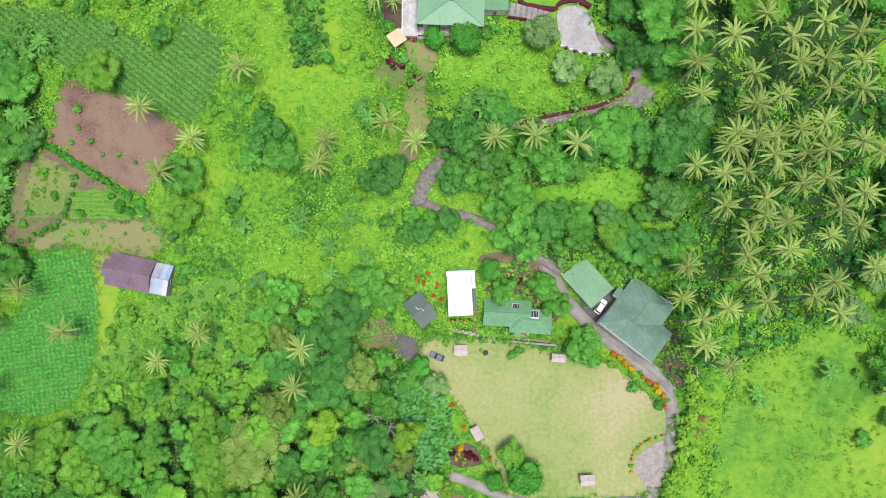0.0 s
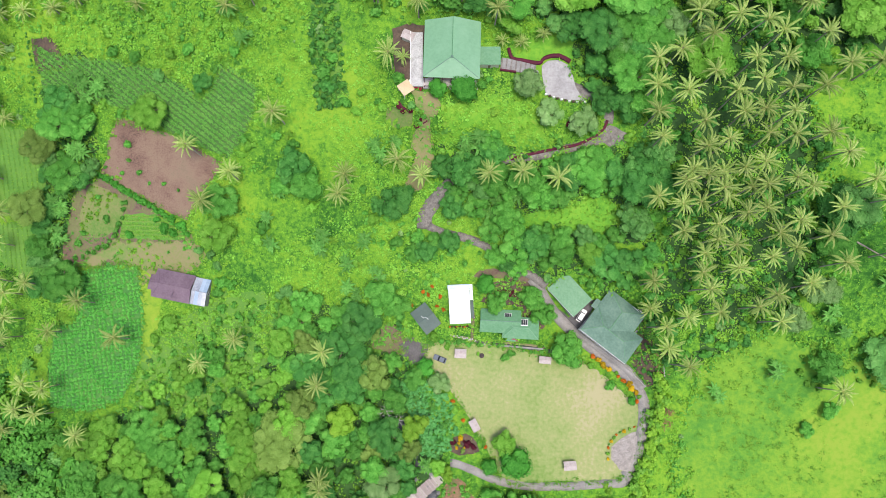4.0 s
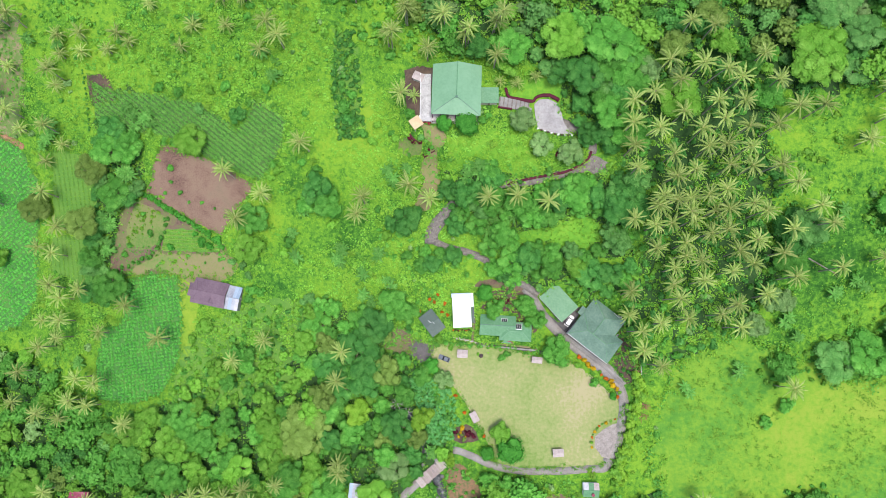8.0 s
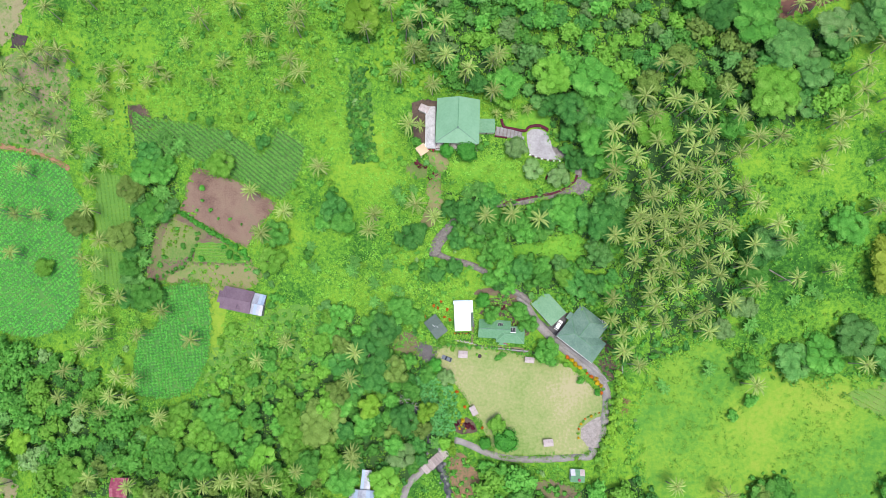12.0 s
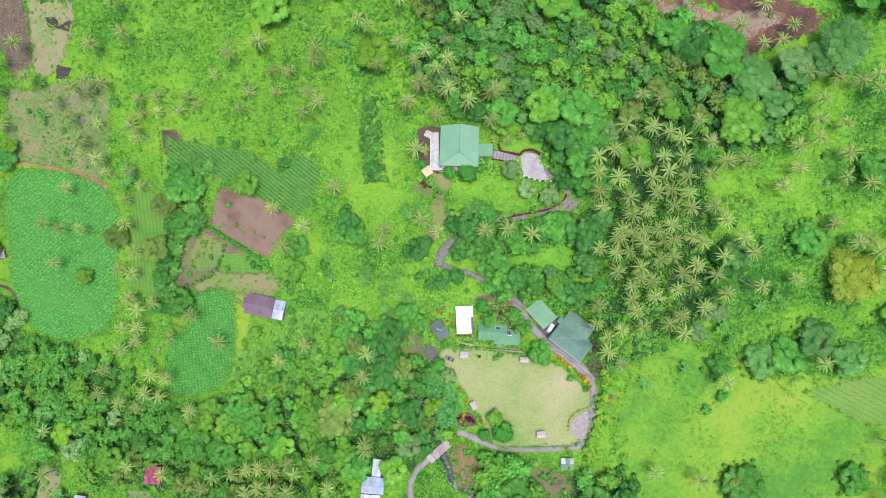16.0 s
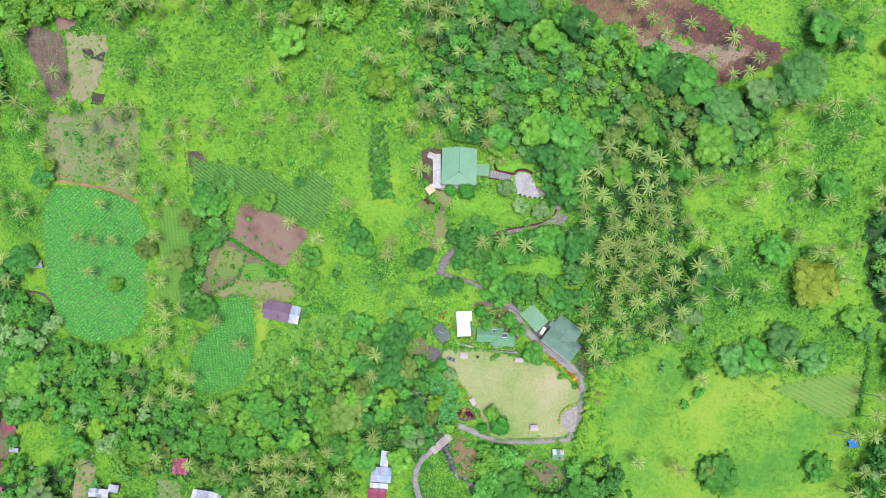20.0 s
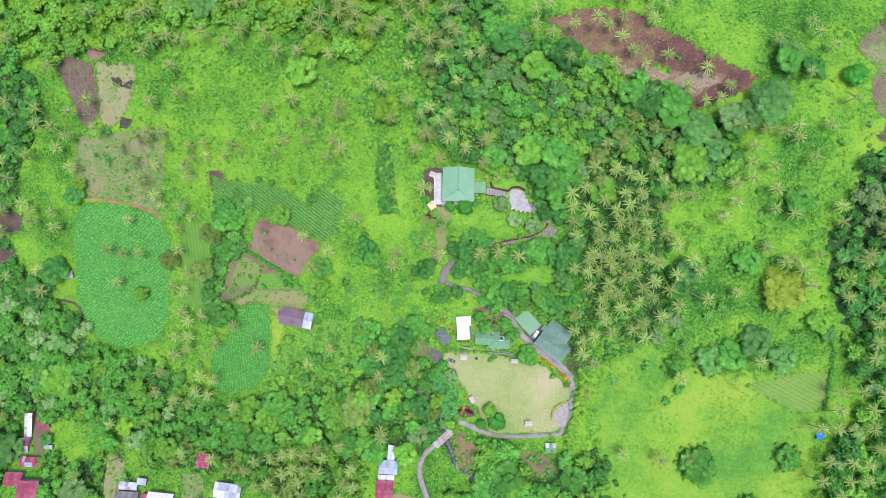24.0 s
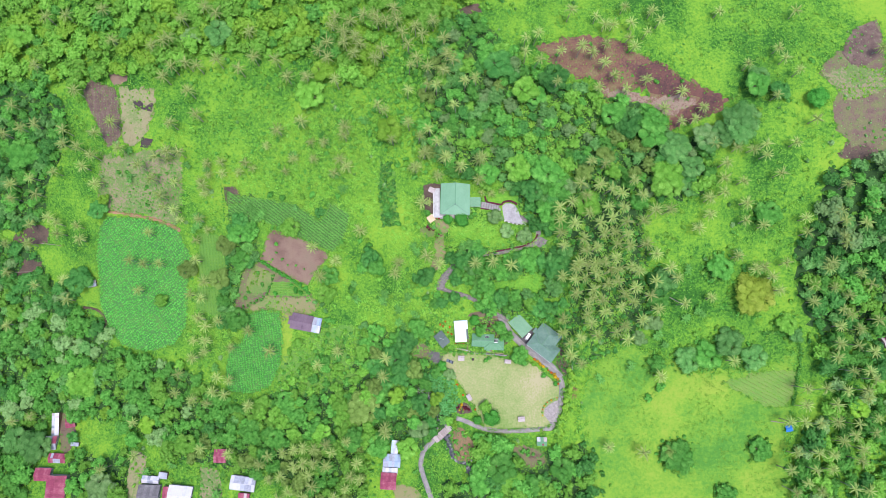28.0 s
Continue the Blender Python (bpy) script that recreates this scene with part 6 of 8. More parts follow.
house("rust_house", -259.2, -69.2, -3, 10.4, 8.0, 3.0, 1.3, "gable", [rust], grey_wall, "house wing with a dark red tin roof", n=7, seed=13, over=0.4)
house("rust_house", -247.7, -79.9, 88, 22.0, 12.4, 3.2, 1.8, "gable", [rust], grey_wall, "large village house with a crimson tin roof", n=12, seed=14, over=0.5)
house("zinc_roof_stall", -242.5, -51.3, -6, 5.2, 2.4, 2.2, 0.3, "shed", [zinc], wood_m, "little stall with a grey zinc roof", n=3, over=0.15, doors=False, category="stall")
house("patched_house", -185.4, -71.2, -5, 10.6, 4.4, 2.8, 0.9, "gable", [roof_tin, rust, zinc], grey_wall, "village house with white and red sheets", n=6, seed=15, over=0.3)
house("zinc_roof_stall", -177.8, -68.8, -8, 5.4, 4.0, 2.5, 0.4, "shed", [zinc], wood_m, "little stall with a silver zinc roof", n=3, over=0.15, doors=False, category="stall")
house("grey_house", -185.1, -80, -2, 13.4, 12.4, 3.2, 1.6, "gable", [roof_black], grey_wall, "village house with a blackened grey roof", n=7, seed=16, over=0.4)
house("zinc_house", -165.1, -79.7, -6, 14.7, 11.0, 3.0, 1.3, "gable", [roof_tin], grey_wall, "village house with a pale streaked zinc roof", n=8, seed=17, over=0.4)
house("rust_hut", -174.6, -78.3, -4, 3.6, 7.0, 2.6, 0.5, "shed", [rust], wood_m, "narrow lean-to with red sheets", n=2, over=0.2, doors=False)
house("rust_hut", -142.3, -57.3, -2, 7.6, 8.2, 2.7, 1.1, "gable", [rust], wood_m, "small hut with a bright red tin roof", n=5, seed=18, over=0.3)
house("zinc_house", -125.9, -73, -8, 15.4, 8.4, 3.0, 1.1, "gable", [roof_tin, zinc], grey_wall, "village house with a plain light zinc roof", n=7, seed=19, over=0.4)
house("rust_hut", -124.8, -80.2, -5, 6.9, 3.6, 2.4, 0.4, "shed", [roof_thatch, rust], wood_m, "small pinkish tin-roofed hut", n=4, over=0.2, doors=False)
house("field_hut", -236.7, 53.2, 10, 5.4, 4.4, 2.3, 0.7, "gable", [zinc, roof_thatch], wood_m, "small field hut beside the crop field", n=3, seed=20, over=0.3)
house("tin_house", 249.8, 8.3, 20, 6.0, 7.0, 2.6, 0.9, "gable", [roof_thatch, rust], wood_m, "small house with a faded pink roof under palms", n=4, seed=21, over=0.3)
tp = thing("tarp_shelter", 201.5, -41.8, gz(201.5, -41.8), 8, "field shelter covered with blue tarpaulin", "shelter")
for sx in (-1, 1):
    part("tarpaulin", slab([(-2.2, sx * 1.8, 1.3), (2.2, sx * 1.7, 1.35), (2.0, 0, 2.1), (-2.1, 0, 2.0)], 0.04), blue_tarp, tp)
    for sy in (-1, 1):
        part("pole", tube((sx * 1.9, sy * 1.6, -0.5), (sx * 1.9, sy * 1.6, 1.35), 0.05), wood_m, tp)

# bridge
br = thing("footbridge", -2.6, -44.3, gz(-2.6, -44.3) + 0.5, 40, "pinkish grey plank bridge over the rocky stream", "bridge")
for k in range(22):
    part("plank", block(-6.6 + k * 0.6, -1.95 - 0.12 * (k * 7 % 3), -0.12, -6.06 + k * 0.6, 1.95 + 0.12 * (k * 5 % 3), 0.08 + 0.03 * (k * 3 % 4), 0.02), plank_m, br)
for sy in (-1, 1):
    part("beam", block(-6.6, sy * 1.5 - 0.2, -0.55, 6.6, sy * 1.5 + 0.2, -0.12, 0.04), wood_m, br)
    part("abutment", block(sy * 6.2 - 0.6, -1.9, -3.5, sy * 6.2 + 0.6, 1.9, -0.5), grey_wall, br)
claim(footprint(-2.6, -44.3, 13, 4, 40, 0.5))


# ---- vehicles ----
def car(name, x, y, ang, length, width, height, paint, label, van=False):
    root = thing(name, x, y, gz(x, y) + 0.08, ang, label, "car")
    L, W = length / 2, width / 2
    part("body", block(-L, -W, 0.28, L, W, 0.95 if not van else 1.05, 0.12), paint, root)
    f, b = (0.3, 0.86) if not van else (0.55, 0.95)
    bm = bmesh.new()
    base = [(-b * L, -W * 0.92), (f * L, -W * 0.92), (f * L, W * 0.92), (-b * L, W * 0.92)]
    top = [(-b * L + 0.45, -W * 0.78), (f * L - 0.6, -W * 0.78), (f * L - 0.6, W * 0.78), (-b * L + 0.45, W * 0.78)]
    z0, z1 = 0.9, height
    lo, hi = [bm.verts.new((*p, z0)) for p in base], [bm.verts.new((*p, z1 - 0.08)) for p in top]
    for k in range(4):
        bm.faces.new((lo[k], lo[(k + 1) % 4], hi[(k + 1) % 4], hi[k]))
    bm.faces.new(hi)
    part("windows", bm, glass, root, "dark tinted windows")
    part("roof", block(-b * L + 0.42, -W * 0.8, z1 - 0.1, f * L - 0.55, W * 0.8, z1, 0.04), paint, root)
    part("bonnet", block(f * L + 0.05, -W * 0.85, 0.93, L * 0.93, W * 0.85, 0.99, 0.02), paint, root)
    for sx in (-1, 1):
        for sy in (-1, 1):
            wheel = part("tyre", tube((sx * L * 0.62, sy * (W - 0.2), 0.32), (sx * L * 0.62, sy * W, 0.32), 0.32, 14), rubber, root)
            part("rim", tube((sx * L * 0.62, sy * (W - 0.02), 0.32), (sx * L * 0.62, sy * (W + 0.02), 0.32), 0.19, 10), lamp_glass, wheel)
        part("headlight" if sx > 0 else "tail_light", block(sx * L - 0.06, -W + 0.12, 0.6, sx * L + 0.03, -W + 0.45, 0.78), lamp_glass if sx > 0 else rust, root)
        part("headlight" if sx > 0 else "tail_light", block(sx * L - 0.06, W - 0.45, 0.6, sx * L + 0.03, W - 0.12, 0.78), lamp_glass if sx > 0 else rust, root)
        part("mirror", block(f * L * 0.7, sx * (W + 0.02) - 0.09, 0.95, f * L * 0.7 + 0.14, sx * (W + 0.02) + 0.09, 1.1), paint, root)
    return root


car("parked_car", 2.1, -0.6, 158, 4.5, 1.85, 1.6, car_dark, "dark blue-grey car parked on the lawn")
car("parked_van", 50.6, 13.9, 55, 4.6, 1.9, 1.85, car_white, "white van parked beside the shed", van=True)

# timber by the brook and cut trunks
for j in range(9):
    lg = thing("log", 51.2 + 0.55 * j, -58.1 + 0.4 * math.sin(j * 2.3), gz(52.1, -58) + 0.35, 35 + 12 * math.sin(j * 1.7), "cut pale log lying in a clearing", "log", "logs in the clearing")
    part("trunk", tube((-2.0 - 0.4 * math.sin(j), 0, 0), (2.2, 0, 0.1), 0.2, 7, 0.15), bark if j % 2 else wood_m, lg)
for j in range(26):
    q = STREAM[2 + j % (len(STREAM) - 3)]
    sx, sy = q[0] + 2.6 * math.sin(j * 2.7), q[1] + 2.2 * math.cos(j * 1.9)
    rk = thing("boulder", sx, sy, gz(sx, sy) + 0.1, j * 40, "grey boulder in the stream bed", "boulder", "stream boulders")
    bm = bmesh.new()
    bmesh.ops.create_icosphere(bm, subdivisions=2, radius=0.5 + 0.35 * abs(math.sin(j * 3.1)))
    for v in bm.verts:
        v.co *= 1 + 0.3 * noise.noise(v.co * 2 + Vector((j, 0, 0)))
        v.co.z *= 0.7
    part("stone", bm, stone_m, rk)

# ---- plants ----
RNG = np.random.default_rng(7)


def unit(v):
    return v / np.maximum(np.linalg.norm(v, axis=-1, keepdims=True), 1e-9)


def leaves(p, nrm, size, rng, ratio=0.6):
    """Bent four-cornered leaves at points p, facing nrm."""
    n = len(p)
    t = unit(np.cross(nrm, rng.normal(size=(n, 3))))
    b = np.cross(nrm, t)
    s = size * rng.uniform(0.7, 1.3, (n, 1))
    v = np.stack([p - t * s, p - b * s * ratio + nrm * s * 0.2, p + t * s - nrm * s * 0.35, p + b * s * ratio + nrm * s * 0.2], 1)
    return v.reshape(-1, 3), np.arange(4 * n).reshape(n, 4)


def join(parts):
    v, f, k = [], [], 0
    for a, b in parts:
        v.append(a)
        f.append(b + k)
        k += len(a)
    return np.concatenate(v), np.concatenate(f)


def ball(c, r, rng, fine=True):
    """A rough lump of 24 quads, or of 6."""
    if not fine:
        v = unit(np.array([(a, b, d) for a in (-1.0, 1.0) for b in (-1.0, 1.0) for d in (-1.0, 1.0)]))
        return c + v * r, np.array([(0, 1, 3, 2), (4, 6, 7, 5), (0, 4, 5, 1), (2, 3, 7, 6), (0, 2, 6, 4), (1, 5, 7, 3)])
    g = np.linspace(-1, 1, 3)
    vs, fs = [], []
    for ax in range(3):
        for s in (-1, 1):
            u, w = np.meshgrid(g, g)
            q = np.zeros((9, 3))
            q[:, ax], q[:, (ax + 1) % 3], q[:, (ax + 2) % 3] = s, (u * s).ravel(), w.ravel()
            k = 9 * len(vs)
            vs.append(q)
            fs += [[k + i, k + i + 1, k + i + 4, k + i + 3] for i in (0, 1, 3, 4)]
    v = unit(np.concatenate(vs))
    return c + v * r * (1 + 0.12 * np.sin(v @ rng.normal(size=3) * 4))[:, None], np.array(fs)


def crown_shape(seed, lobes, n, leaf, squash=0.75, spread=0.62, lobe=0.42, fine=True):
    """A crown of radius 1 about the origin: many small leaves on uneven lobes."""
    rng = np.random.default_rng(seed)
    c = unit(rng.normal(size=(lobes, 3))) * (rng.uniform(0.25, 1, (lobes, 1)) ** 0.5) * spread
    c[:, 2] = np.abs(c[:, 2]) * squash + rng.uniform(-0.12, 0.05, lobes)
    c[0] = (0, 0, 0.25)
    r = lobe * rng.uniform(0.55, 1.3, lobes)
    parts = [ball(c[k] - (0, 0, 0.1 * r[k]), r[k] * (0.80 if fine else 0.82), rng, fine) for k in range(lobes)]
    pick = rng.choice(lobes, n, p=r**2 / (r**2).sum())
    d = rng.normal(size=(n, 3))
    d[:, 2] = np.abs(d[:, 2]) * 1.3 - 0.25
    d = unit(d)
    p = c[pick] + d * (r[pick] * rng.uniform(0.9, 1.06, n))[:, None]
    nrm = unit(d + 0.17 * rng.normal(size=(n, 3)) + (0, 0, 0.2))
    parts.append(leaves(p, nrm, leaf, rng, 0.72))
    return join(parts)


def branchy(seed):
    """Trunk and limbs under a crown of radius 1, from -1.1 up."""
    rng = np.random.default_rng(seed)
    bm = bmesh.new()
    def limb(a, b, r1, r2):
        a, b = Vector(a), Vector(b)
        m = Matrix.Translation((a + b) / 2) @ (b - a).to_track_quat("Z", "Y").to_matrix().to_4x4()
        bmesh.ops.create_cone(bm, cap_ends=True, segments=6, radius1=r1, radius2=r2, depth=(b - a).length, matrix=m)
    limb((0, 0, -1.5), (0.03, 0.02, -0.25), 0.085, 0.06)
    for k in range(5):
        a = k * 1.26 + rng.uniform(0, 0.6)
        limb((0.02, 0.01, -0.35), (0.5 * math.cos(a), 0.5 * math.sin(a), -0.12 + rng.uniform(0, 0.12)), 0.05, 0.02)
    me = bpy.data.meshes.new("trunk")
    bm.to_mesh(me)
    bm.free()
    me.materials.append(bark)
    return me


def mesh_of(name, vf, material):
    ob = mesh_object(name, vf[0], vf[1], material)
    me = ob.data
    bpy.data.objects.remove(ob)
    return me


SHAPES = [crown_shape(20 + k, 22 + 4 * (k % 4), 1900, 0.053, squash=0.6 + 0.12 * (k % 3), spread=0.8, lobe=0.29 + 0.03 * (k % 3)) for k in range(6)]
ROUND = [crown_shape(50 + k, 18, 1300, 0.054, squash=0.9, spread=0.5, lobe=0.46) for k in range(2)]
BIG = [crown_shape(40 + k, 44, 5600, 0.036, squash=0.62, spread=0.82, lobe=0.25) for k in range(2)]
HUGE = [crown_shape(60, 60, 9000, 0.03, squash=0.6, spread=0.8, lobe=0.23)]
FAR = [crown_shape(70 + k, 15 + 2 * (k % 3), 380, 0.1, squash=0.8, spread=0.72, lobe=0.34, fine=False) for k in range(8)]
TRUNKS = [branchy(k) for k in range(4)]
CROWNS = {}
KIND = {"d": "dark green spreading tree with dense leaves", "m": "fresh green broadleaf tree with a lumpy crown", "y": "light yellowish green broadleaf tree", "l": "lime yellow flushing tree", "g": "grey-green dusty leafed tree", "b": "bluish green broad tree", "o": "olive brown tinged tree", "r": "round clipped-looking glossy green tree", "s": "yellowish feathery bamboo-like tree"}


def tree(x, y, r, c, k, name="broadleaf_tree", group="broadleaf trees on the hillside", tall=1.0):
    shapes = ROUND if c == "r" else HUGE if r > 9.8 else BIG if r > 6.2 else SHAPES
    key = (c, k % len(shapes), len(shapes))
    if key not in CROWNS:
        CROWNS[key] = mesh_of("crown", shapes[key[1]], LEAF[c])
    h = min(r * 0.65, 4.2) * (1.8 if c == "l" else tall) if c != "r" else min(r * 0.8, 3.5)
    rng = random.Random(k * 31 + int(x))
    root = new(name)
    root.matrix_basis = pose(x, y, gz(x, y), 0, 0, rng.uniform(0, 360))
    tagged(root, KIND[c], "tree", group)
    cr = new("crown", CROWNS[key])
    cr.parent = root
    cr.matrix_basis = Matrix.Translation((0, 0, h)) @ Matrix.Diagonal((r * 1.05, r * 1.05, r * rng.uniform(0.8, 1.0) * (0.62 if r > 6.2 else 0.85), 1))
    tk = new("trunk", TRUNKS[k % 4])
    tk.parent = root
    tk.matrix_basis = Matrix.Translation((0, 0, h)) @ Matrix.Diagonal((r, r, (h + 0.6) / 1.5, 1))
    return root


count = 0
SPOTS = []
BARN_RIM = [(49.1, 9.1), (63.6, -2.3), (70, 5.9), (67.2, 8.8), (71.3, 13.7), (61.9, 21), (54.2, 18.5), (49.1, 9.1)]
SHED_RIM = [(38.3, 22.4), (46.7, 13), (53.2, 19.9), (44.8, 27.8), (38.3, 22.4)]
OPEN = np.array([(q.x, q.y) for line in (PATH_MID[:4], PATH_MID[8:], RED_EDGE[:5], TURN_PAD, BARN_RIM, SHED_RIM, TERRACE + TERRACE[:1], ROAD_SW[:5], STREAM[3:7], [(-20, 4.5), (-13.5, 7.5)], [(31, 44.5), (42, 45), (49, 46), (56, 46.5)]) for q in smooth_line(line, 2.0)])


def room(x, y):
    """Distance to the nearest stretch of path that lies open."""
    return float(np.hypot(OPEN[:, 0] - x, OPEN[:, 1] - y).min())


for group in (TREES_INNER, TREES_BEND, TREES_YARD, TREES_PATH, TREES_NORTH, TREES_HILL, TREES_EAST, TREES_WEST):
    for x, y, r, c in group:
        if c not in "gr":
            r = min(r, room(x, y) * 0.92 - 0.8)
        if r < 1.3:
            continue
        tree(x, y, r, c, count, tall=0.7 if group is TREES_EAST else 1.5 if r >= 7 else 1.0)
        SPOTS.append((x, y, r))
        count += 1


# coconut palms
def palm_crown(seed, n=24, size=1.0):
    rng = np.random.default_rng(seed)
    blades, ribs = [], []
    for k in range(n):
        az = k * 2.39996 + rng.uniform(-0.25, 0.25)
        age = k / n
        e0 = radians(66 - 62 * age + rng.uniform(-8, 8))
        L = size * rng.uniform(5.0, 6.2)
        s = np.linspace(0, 1, 11)
        pitch = e0 - s**1.6 * radians(62 + rng.uniform(-10, 15))
        rr = np.concatenate([[0], np.cumsum(np.cos(pitch[1:]) * L / 10)])
        zz = np.concatenate([[0], np.cumsum(np.sin(pitch[1:]) * L / 10)])
        out = np.array([math.cos(az), math.sin(az), 0])
        side = np.array([-math.sin(az), math.cos(az), 0])
        swing = rng.uniform(-0.9, 0.9) * s**2
        p = rr[:, None] * out + zz[:, None] * [0, 0, 1] + (swing * L * 0.25)[:, None] * side
        w = 0.085 * (1.15 - s)[:, None]
        v = np.concatenate([p + side * w + [0, 0, 0.05], p - side * w + [0, 0, 0.05]])
        ribs.append((v, np.array([[i, i + 1, i + 12, i + 11] for i in range(10)])))
        for sg in (-1, 1):
            for i in range(1, 11):
                ln = size * 0.68 * (math.sin(math.pi * min(1, 0.2 + 0.72 * s[i])) ** 0.8 + 0.12) * rng.uniform(0.8, 1.15)
                d = unit(p[min(i + 1, 10)] - p[i - 1])
                tip = unit(sg * side * 0.62 + d * 0.95 + np.array([0, 0, -0.28 - 0.25 * rng.random()])) * ln
                a, b = p[i] - d * 0.23, p[i] + d * 0.23
                blades.append((np.array([a, b, b + tip * 0.95 + d * 0.02, a + tip - d * 0.02]), np.array([[0, 1, 2, 3]])))
    return join(blades), join(ribs)


def two_mats(name, blades, ribs, m1, m2):
    v, f = join([blades, ribs])
    ob = mesh_object(name, v, f, m1)
    me = ob.data
    bpy.data.objects.remove(ob)
    me.materials.append(m2)
    idx = np.zeros(len(f), np.int32)
    idx[len(blades[1]):] = 1
    me.polygons.foreach_set("material_index", idx)
    return me


PALM_ARRAYS = [palm_crown(100 + k, 19 + k) for k in range(4)]
PALM_CROWNS = [two_mats("crown", b, r, frond, rib) for b, r in PALM_ARRAYS]


def palm_trunk(h, lean, seed):
    rng = random.Random(seed)
    vs, fs = [], []
    for k in range(7):
        t = k / 6
        r = 0.26 - 0.12 * t + (0.12 if k == 0 else 0)
        for a in range(7):
            an = a * 2 * math.pi / 7
            vs.append((r * math.cos(an) + lean * t**1.8, r * math.sin(an), -1.0 + (h + 1.0) * t))
    for k in range(6):
        for a in range(7):
            fs.append((7 * k + a, 7 * k + (a + 1) % 7, 7 * k + 7 + (a + 1) % 7, 7 * k + 7 + a))
    return np.array(vs), np.array(fs)


NUTS = mesh_of("fruit_cluster", join([ball(np.array([0.45 * math.cos(a), 0.45 * math.sin(a), -0.25]), 0.22, RNG, False) for a in np.arange(0, 6.2, 1.2)]), mat("coconut_husk", [(0.16, 0.20, 0.03), (0.30, 0.22, 0.06)], vary=0.3))
PALM_TRUNKS = {}


def palm(x, y, h, k, group, scale=1.0, label="tall coconut palm with a feathery crown"):
    rng = random.Random(k)
    key = (round(h), k % 3)
    if key not in PALM_TRUNKS:
        PALM_TRUNKS[key] = mesh_of("trunk", palm_trunk(h, (0.3, 0.9, 1.6)[k % 3] * h / 14, k), palm_bark)
    lean = (0.3, 0.9, 1.6)[k % 3] * h / 14
    a = rng.uniform(0, 360)
    x0, y0 = x - lean * math.cos(radians(a)), y - lean * math.sin(radians(a))
    root = new("coconut_palm")
    root.matrix_basis = pose(x0, y0, gz(x0, y0), 0, 0, a)
    tagged(root, label, "palm", group)
    t = new("trunk", PALM_TRUNKS[key])
    t.parent = root
    c = new("crown", PALM_CROWNS[k % 4])
    c.parent = root
    s = scale * rng.uniform(0.82, 1.06)
    c.matrix_basis = Matrix.Translation((lean, 0, h)) @ Matrix.Rotation(rng.uniform(0, 6), 4, "Z") @ Matrix.Rotation(rng.uniform(-0.15, 0.15), 4, "X") @ Matrix.Diagonal((s, s, s, 1))
    n = new("fruit_cluster", NUTS)
    n.parent = root
    n.matrix_basis = Matrix.Translation((lean, 0, h))


# palms that fill the grove between the marked ones
EXTRA_PALMS = []
grow = random.Random(77)
for q in range(900):
    x, y = grow.uniform(70, 150), grow.uniform(10, 125)
    if inside(WOOD_GROVE, np.array([x]), np.array([y]))[0] and all(math.hypot(x - a, y - b) > 7.4 for a, b in GROVE_NORTH + GROVE_SOUTH + EXTRA_PALMS) and len(EXTRA_PALMS) < 34:
        EXTRA_PALMS.append((x, y))
k = 0
for pts, h, sc, group in ((GROVE_NORTH, 13, 0.86, "palms of the eastern grove"), (GROVE_SOUTH, 13, 0.86, "palms of the eastern grove"), (GARDEN_PALMS, 11, 0.9, "scattered garden palms"), (SMALL_PALMS, 2.5, 0.55, "young palms behind the house"), (PALMS_YOUNG, 3.6, 0.74, "young palms over the west meadow"), (PALMS_HILL_LOW, 14, 0.75, "palms on the wooded hill"), (PALMS_EAST, 8.5, 0.8, "palms on the east slope"), (PALMS_WEST, 10, 0.88, "palms round the west fields"), (PALMS_NORTHEAST, 8, 0.76, "palms by the cleared hillside"), (PALMS_SOUTHWEST, 11, 0.8, "palms round the village"), (EXTRA_PALMS, 12, 0.84, "palms of the eastern grove"), (PALMS_SOUTHEAST, 13, 0.8, "palms of the southeast grove")):
    for x, y in pts:
        hh2 = h * random.Random(k).uniform(0.85, 1.12) if h > 5 else h
        palm(x, y, hh2, k, group, sc, "young coconut palm with arching fronds" if h < 5 else "tall coconut palm with a feathery crown")
        k += 1


# bananas
def banana_leaves(seed, n=9):
    rng = np.random.default_rng(seed)
    parts = []
    for k in range(n):
        az = k * 2.4 + rng.uniform(-0.3, 0.3)
        out, side = np.array([math.cos(az), math.sin(az), 0]), np.array([-math.sin(az), math.cos(az), 0])
        L, e0 = rng.uniform(1.9, 2.7), radians(rng.uniform(35, 70))
        s = np.linspace(0, 1, 6)
        pitch = e0 - s * radians(rng.uniform(70, 110))
        r = np.concatenate([[0], np.cumsum(np.cos(pitch[1:]) * L / 5)])
        z = np.concatenate([[0], np.cumsum(np.sin(pitch[1:]) * L / 5)])
        p = r[:, None] * out + z[:, None] * [0, 0, 1] + [0, 0, 2.2]
        w = 0.30 * np.sin(np.pi * np.clip(s * 0.9 + 0.08, 0, 1))[:, None]
        v = np.concatenate([p + side * w + [0, 0, -0.0] - [0, 0, 0.1] * (w > 0.1), p, p - side * w - [0, 0, 0.1] * (w > 0.1)])
        parts.append((v, np.array([[i, i + 1, i + 7, i + 6] for i in range(5)] + [[i + 6, i + 7, i + 13, i + 12] for i in range(5)])))
    return join(parts)


